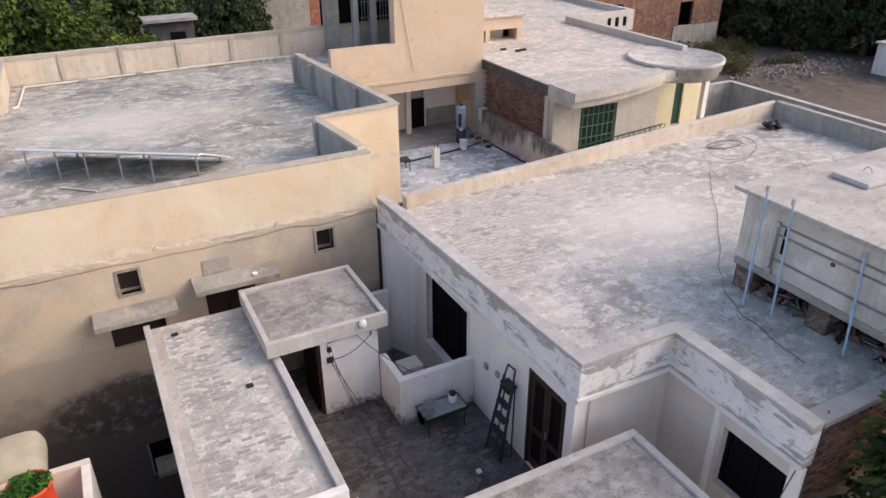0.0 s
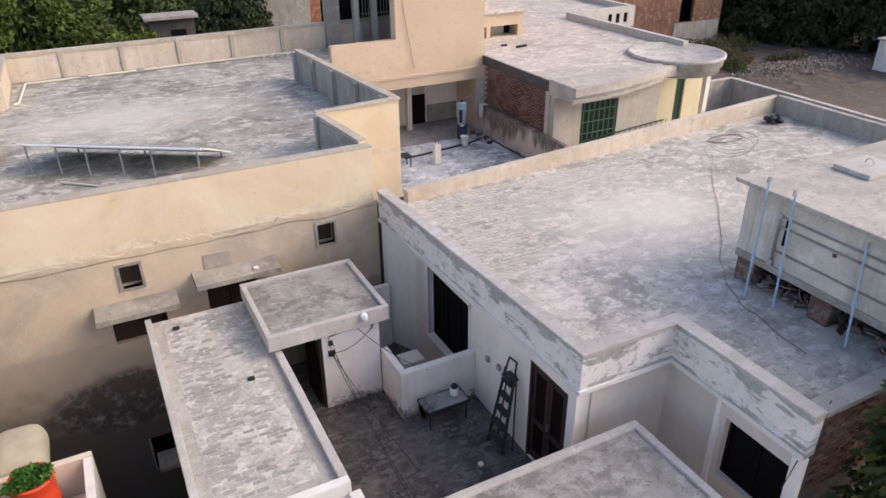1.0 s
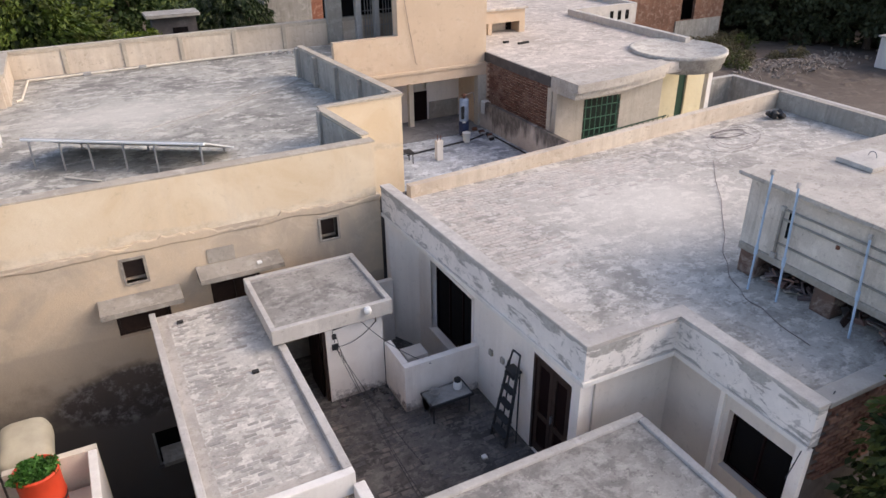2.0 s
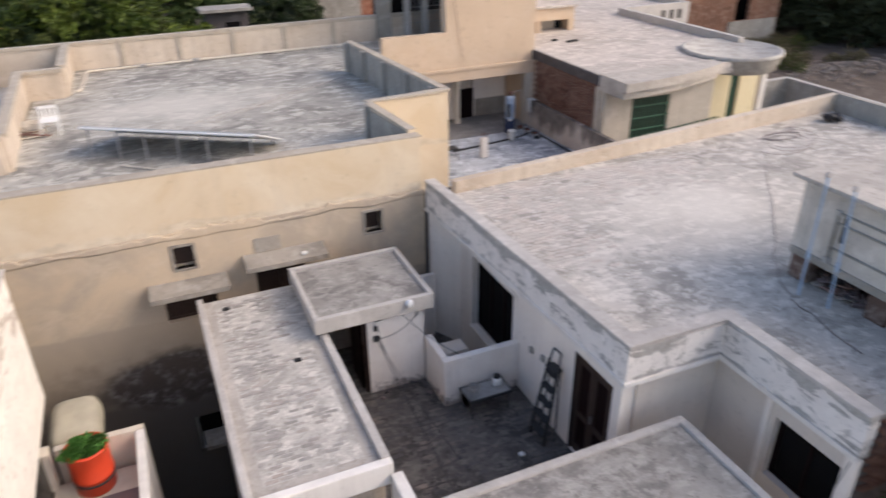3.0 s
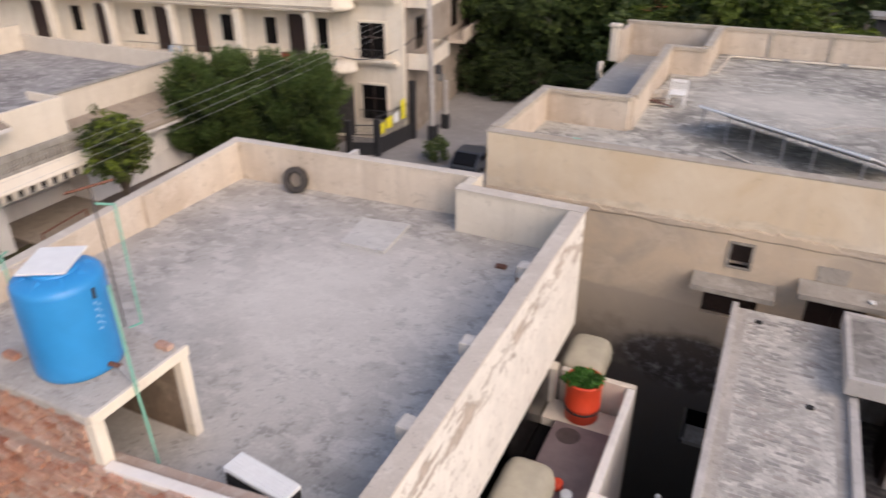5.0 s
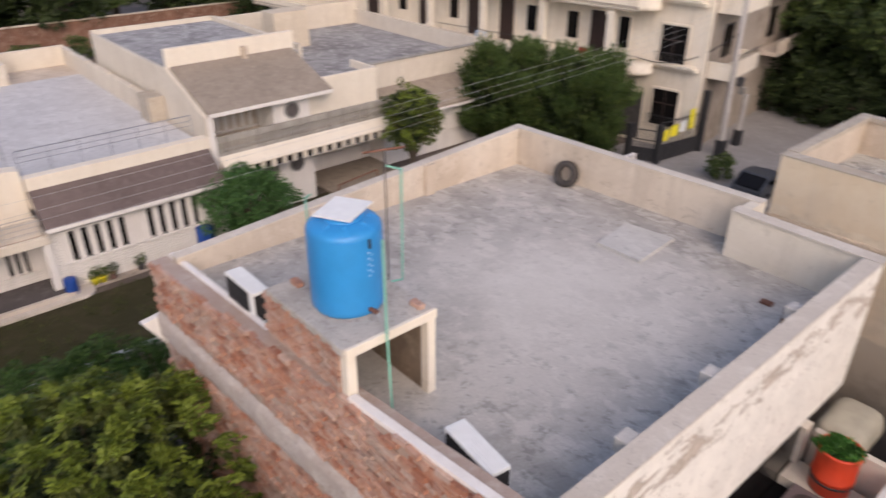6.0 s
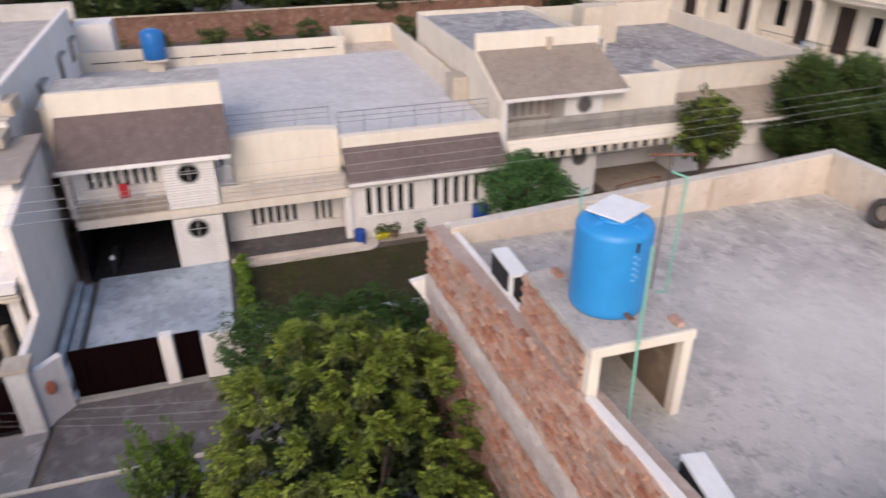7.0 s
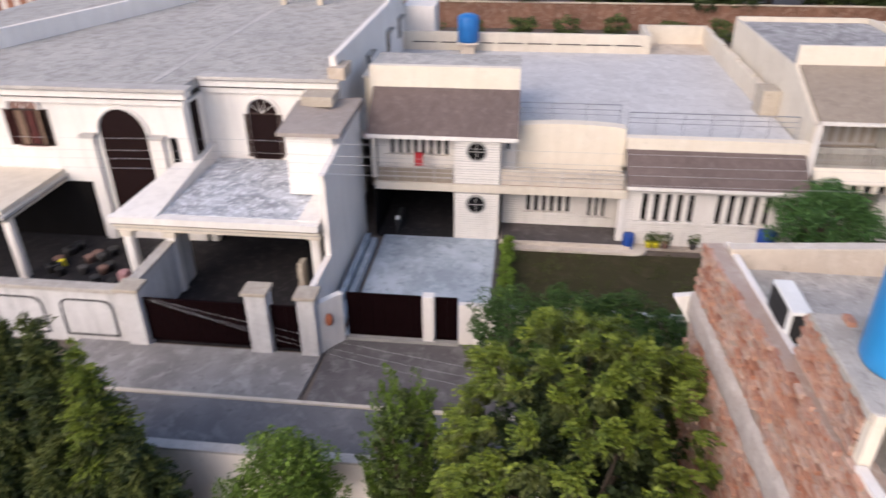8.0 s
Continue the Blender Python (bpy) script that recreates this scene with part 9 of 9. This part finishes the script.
for k in range(700):
    a = random.Random(1000 + k)
    s = a.uniform(0.05, 0.17)
    t = box(bmesh.new(), -s, s, -s * 0.7, s * 0.7, -s * 0.4, s * 0.4)
    px, py = 57 + a.gauss(0, 3.4), 42 + a.gauss(0, 1.3)
    t.transform(pose(px, py, max(0.10, 0.75 - 0.14 * math.hypot(px - 56, (py - 41) * 1.4)) * a.uniform(0.2, 1), a.uniform(0, 90), a.uniform(0, 90), a.uniform(0, 180)))
    me = bpy.data.meshes.new("t"); t.to_mesh(me); t.free(); rm.from_mesh(me); bpy.data.meshes.remove(me)
part("lumps", rm, "rubble", rb)
hp = bmesh.new()
bmesh.ops.create_grid(hp, x_segments=24, y_segments=24, size=8, matrix=Matrix.Translation((56, 41, 0)))
for v in hp.verts:
    d = math.hypot(v.co.x - 56, (v.co.y - 41) * 1.3)
    v.co.z = max(-0.1, 0.35 * math.exp(-d * d / 14) + 0.25 * noise.noise(v.co * 0.8) - 0.08)
part("mound", hp, "earth", rb)
shd = thing("shed", (62, 36, 0), "pale blue-white shed at the edge of the plot", "shed")
part("wall", boxes((62, 68, 34, 38.2, 0, 2.6)), "white_clean", shd)
part("roof", boxes((61.8, 68.2, 33.8, 38.4, 2.6, 2.72)), "coping", shd)

# raw brick house behind the pale roof
rbh = thing("brick_house", (44, 58, 0), "unfinished raw brick house with dark openings", "house")
w = bmesh.new()
wall(w, "y", 52.0, 52.3, 38, 57.5, 0, 7.5, [(52.1, 53.8, 2.7, 4.9), (44, 45.2, 3.4, 5.2)])
part("wall", w, "brick_dusty", rbh)
part("plaster", boxes((51.5, 57.3, 51.9, 51.99, 0, 2.7)), "grey_wall", rbh)
# Black sheet, the brick house's unlit inside put in as colour.
part("inner", boxes((38, 57.4, 54, 54.2, 0, 7.4)), "deep_shade", rbh)
blocks("side_wall", "grey_wall", rbh, (37.8, 38, 52, 64, 0, 7.5), (57.5, 57.7, 52.3, 64, 0, 7.5))
gh = thing("grey_house", (16, 52, 0), "plain grey house with a raw brick end", "house")
part("wall", boxes((11.5, 14.64, 48, 50, 0, 13)), "grey_wall", gh)
part("brick_end", boxes((14.64, 19, 48, 50, 0, 12)), "brick_far_wall", gh)
lows = thing("low_house", (4.5, 44, 0), "low grey house between the trees", "house")
# Wall coloured near black for the shading below the roof slab.
part("wall", boxes((3.9, 6.2, 42, 43, 0, 8.6)), "apron_dark", lows)
part("roof", boxes((3.6, 6.4, 41.6, 43.2, 8.6, 8.76)), "grey_wall", lows)
part("opening", boxes((4.9, 5.7, 41.97, 42.0, 6.6, 8.0)), "deep_shade", lows)
tree("tree", (3.3, 40.5, 0), 8.9, (1.7, 1.5, 2.2), 60, 90, 0.13, "leaf_bright", "light green tree before the low grey house", 37, clump=0.3)
bunched_tree("tree", (8.8, 45, 0), 10.5, (2.6, 2.2, 4.6), 420, 44, 0.13, ("leaf_dark", "leaf_dull"), "dark drooping tree beside the grey house", 38, 0.3, 2.6, -0.8)
mh = thing("maroon_house", (-10, 64, 0), "dark maroon house front between the trees", "house")
part("wall", boxes((-13.5, -7.0, 62, 63, 0, 6.5)), "plaque_red", mh)
part("roof", boxes((-13.7, -6.8, 61.7, 63.2, 6.5, 6.7)), "grey_wall", mh)
sth = thing("striped_house", (-55, -41, 0), "far white house with orange brick piers", "house")
part("wall", boxes((-56, -55, -52, -36.6, 0, 6.6)), "white_clean", sth)
for k in range(9):
    part("pier", boxes((-55, -54.85, -46.6 + 1.15 * k, -46.0 + 1.15 * k, 3.1, 6.6)), "brick_far_wall", sth)
part("coping", boxes((-56.1, -54.8, -52, -36.5, 6.6, 6.8)), "coping", sth)
# red boundary wall and woods far across
fw = thing("red_wall", (-72, 0, 0), "long far red brick boundary wall", "wall")
for k in range(16):
    part("panel", boxes((-72.2, -72, -50 + 7 * k, -43.2 + 7 * k, 0, 2.5)), "brick_dusty", fw)
    part("post", boxes((-72.3, -71.9, -43.2 + 7 * k, -43.0 + 7 * k, 0, 2.65)), "brick_dusty", fw)
part("coping", boxes((-72.3, -71.9, -50, 62, 2.5, 2.6)), "tan_wall", fw)
fl = bmesh.new()
box(fl, -71.9, -48.5, -40, 40, -0.2, 0.06)
single("ground_2", fl, "earth", "bare reddish earth behind the villas", "ground", kind="structure")
for k in range(22):
    tree("tree", (-78 - 3 * math.sin(k * 2.1), -48 + 6.0 * k, 0), 9 + 2 * math.sin(1.7 * k), (4.6, 4.6, 4.2), 70, 90, 0.34, "leaf_dark" if k % 3 else "leaf_mid", "dark tree behind the far red wall", 130 + k, clump=0.28, low=0.2, group="woods behind the red wall")
for k in range(10):
    tree("shrub", (-68 + math.sin(k), -14 + 4.4 * k, 0), 2.0, (1.5, 1.5, 1.0), 20, 60, 0.13, "leaf_mid", "green bush before the red wall", 170 + k, clump=0.4, group="bushes at the red wall")
bunched_tree("tree", (8.5, 3.05, 0), 10.2, (0.95, 0.75, 2.8), 220, 40, 0.07, ("leaf_olive", "leaf_dark"), "leafy climber at the corner of the brick wall", 180, 0.17, 1.6)
woods = [(-40 + 14 * k, 100 + 5 * math.sin(k * 1.9)) for k in range(10)]
for k, (x, y) in enumerate(woods):
    tree("tree", (x, y, 0), 13, (8, 7, 6), 90, 90, 0.5, "leaf_dark", "dark dense trees far behind the houses", 190 + k, clump=0.3, low=0.1, group="far woods")

# ---- single bricks and tiles ----
UNIT = {}


def brick_mesh(size, mat):
    key = (*size, mat)
    if key not in UNIT:
        bm = box(bmesh.new(), -size[0] / 2, size[0] / 2, -size[1] / 2, size[1] / 2, -size[2] / 2, size[2] / 2)
        bmesh.ops.bevel(bm, geom=[e for e in bm.edges if abs(e.verts[0].co.y - e.verts[1].co.y) < 1e-6 and e.verts[0].co.y < 0] if size[1] < size[0] and size[2] < 0.2 and size[1] < 0.1 else bm.edges[:], offset=0.008, segments=1, affect="EDGES")
        me = bpy.data.meshes.new("brick")
        bm.to_mesh(me)
        bm.free()
        me.materials.append(M[mat])
        UNIT[key] = me
    return UNIT[key]


count = {}
rest = {}
rng = random.Random(77)
order = sorted(BRICKS, key=lambda b: (b[1][0] + 6) ** 2 + (b[1][1] - 4) ** 2)
for parent, c, size in order:
    k = count[parent.name] = count.get(parent.name, 0) + 1
    lean = 6 if parent in (eb, stand) else 4
    tilt = Euler([radians(rng.uniform(-lean, lean)) for _ in range(3)])
    if k <= 300:
        ob = new("brick", brick_mesh(size, "brick" if parent in (eb, stand) else "brick_brown"))
        ob.parent = parent
        ob.matrix_basis = Matrix.LocRotScale(Vector(c) - ORG[parent.name], tilt, (rng.uniform(0.6 if rng.random() < 0.25 else 0.88, 1.04), 1, rng.uniform(0.85, 1.06)))
    else:
        rest.setdefault(parent.name, (parent, []))[1].append((c, size, tilt))
for parent, rows in rest.values():
    vs, fs = [], []
    for c, (a, b, h), tilt in rows:
        m = Matrix.LocRotScale(Vector(c), tilt, None)
        o = len(vs)
        vs += [m @ Vector((sx * a / 2, sy * b / 2, sz * h / 2)) for sz in (-1, 1) for sy in (-1, 1) for sx in (-1, 1)]
        fs += [tuple(o + i for i in f) for f in ((0, 2, 3, 1), (4, 5, 7, 6), (0, 1, 5, 4), (2, 6, 7, 3), (0, 4, 6, 2), (1, 3, 7, 5))]
    ob = mesh_part("brickwork", vs, fs, "brick_joined" if parent in (eb, stand) else "brick_far", parent)
    tagged(ob, kind="stuff")



# ---- worn brick tiles on the flat roofs and the yard ----
def tiles(parent, x0, x1, y0, y1, z, w, d, mat, joined_mat, keep, seed, lift=0.006):
    """Courses of thin worn tiles; those nearest the yard's corner are parts, the rest one joined sheet."""
    r = random.Random(seed)
    cells = []
    for j in range(int((y1 - y0) / d)):
        for i in range(int((x1 - x0) / w)):
            x, y = x0 + (i + 0.5 + (0.5 if j % 2 else 0)) * w, y0 + (j + 0.5) * d
            if x < x1 - w / 2 and r.random() < keep(x, y):
                cells.append((x, y, z + r.uniform(0, lift)))
    me = bpy.data.meshes.new("tile")
    bm = box(bmesh.new(), -w * 0.45, w * 0.45, -d * 0.40, d * 0.40, -0.02, 0.002)
    bm.to_mesh(me)
    bm.free()
    me.materials.append(M[mat])
    cells.sort(key=lambda c: (c[0] - 5.6) ** 2 + (c[1] - 9.5) ** 2)
    vs, fs = [], []
    for k, c in enumerate(cells):
        turn = radians(r.uniform(-2, 2))
        if k < 290:
            ob = new("tile", me)
            ob.parent = parent
            ob.matrix_basis = Matrix.LocRotScale(Vector(c) - ORG[parent.name], Euler((0, 0, turn)), (r.uniform(0.9, 1.02), r.uniform(0.85, 1.02), 1))
        else:
            m = Matrix.LocRotScale(Vector(c), Euler((0, 0, turn)), (r.uniform(0.9, 1.02), r.uniform(0.85, 1.02), 1))
            o = len(vs)
            vs += [m @ v.co for v in me.vertices]
            fs += [tuple(o + i for i in p.vertices) for p in me.polygons]
    if vs:
        tagged(mesh_part("tilework", vs, fs, joined_mat, parent), kind="stuff")


def laid(x, y):
    """The tiles still show along the yard side and the back parapet, and vanish under the wash in the middle."""
    g = max((8.3 - x) / 2.0, (y - 10.7) / 1.8)
    p = min(1.0, g) * min(1.0, (14.0 - x) / 3.5) * min(1.0, (y - 8.5) / 1.6)
    k = p + 0.30 * noise.noise(Vector((x * 0.9, y * 1.4, 3))) + 0.18 * noise.noise(Vector((x * 3.1, y * 4.3, 6)))
    return 0.90 * max(0.0, min(1.0, (k - 0.22) / 0.45))


tiles(house, 5.82, 14.0, 8.4, 13.1, MF, 0.235, 0.12, "tile", "tile_joined", laid, 3, 0.003)
blocks("border", "smooth_cement", room, (0.165, 0.34, 7.2, 12.7, SL - 0.06, SL - 0.046), (1.80, 1.975, 7.2, 10.5, SL - 0.06, SL - 0.046), (0.345, 1.795, 7.2, 7.42, SL - 0.06, SL - 0.046))
tiles(room, 0.36, 1.80, 7.44, 12.62, SL - 0.05, 0.21, 0.085, "slab_tile", "slab_tile_joined", lambda x, y: 0.42 + 0.9 * noise.noise(Vector((x * 1.7, y * 1.5, 8))), 4)
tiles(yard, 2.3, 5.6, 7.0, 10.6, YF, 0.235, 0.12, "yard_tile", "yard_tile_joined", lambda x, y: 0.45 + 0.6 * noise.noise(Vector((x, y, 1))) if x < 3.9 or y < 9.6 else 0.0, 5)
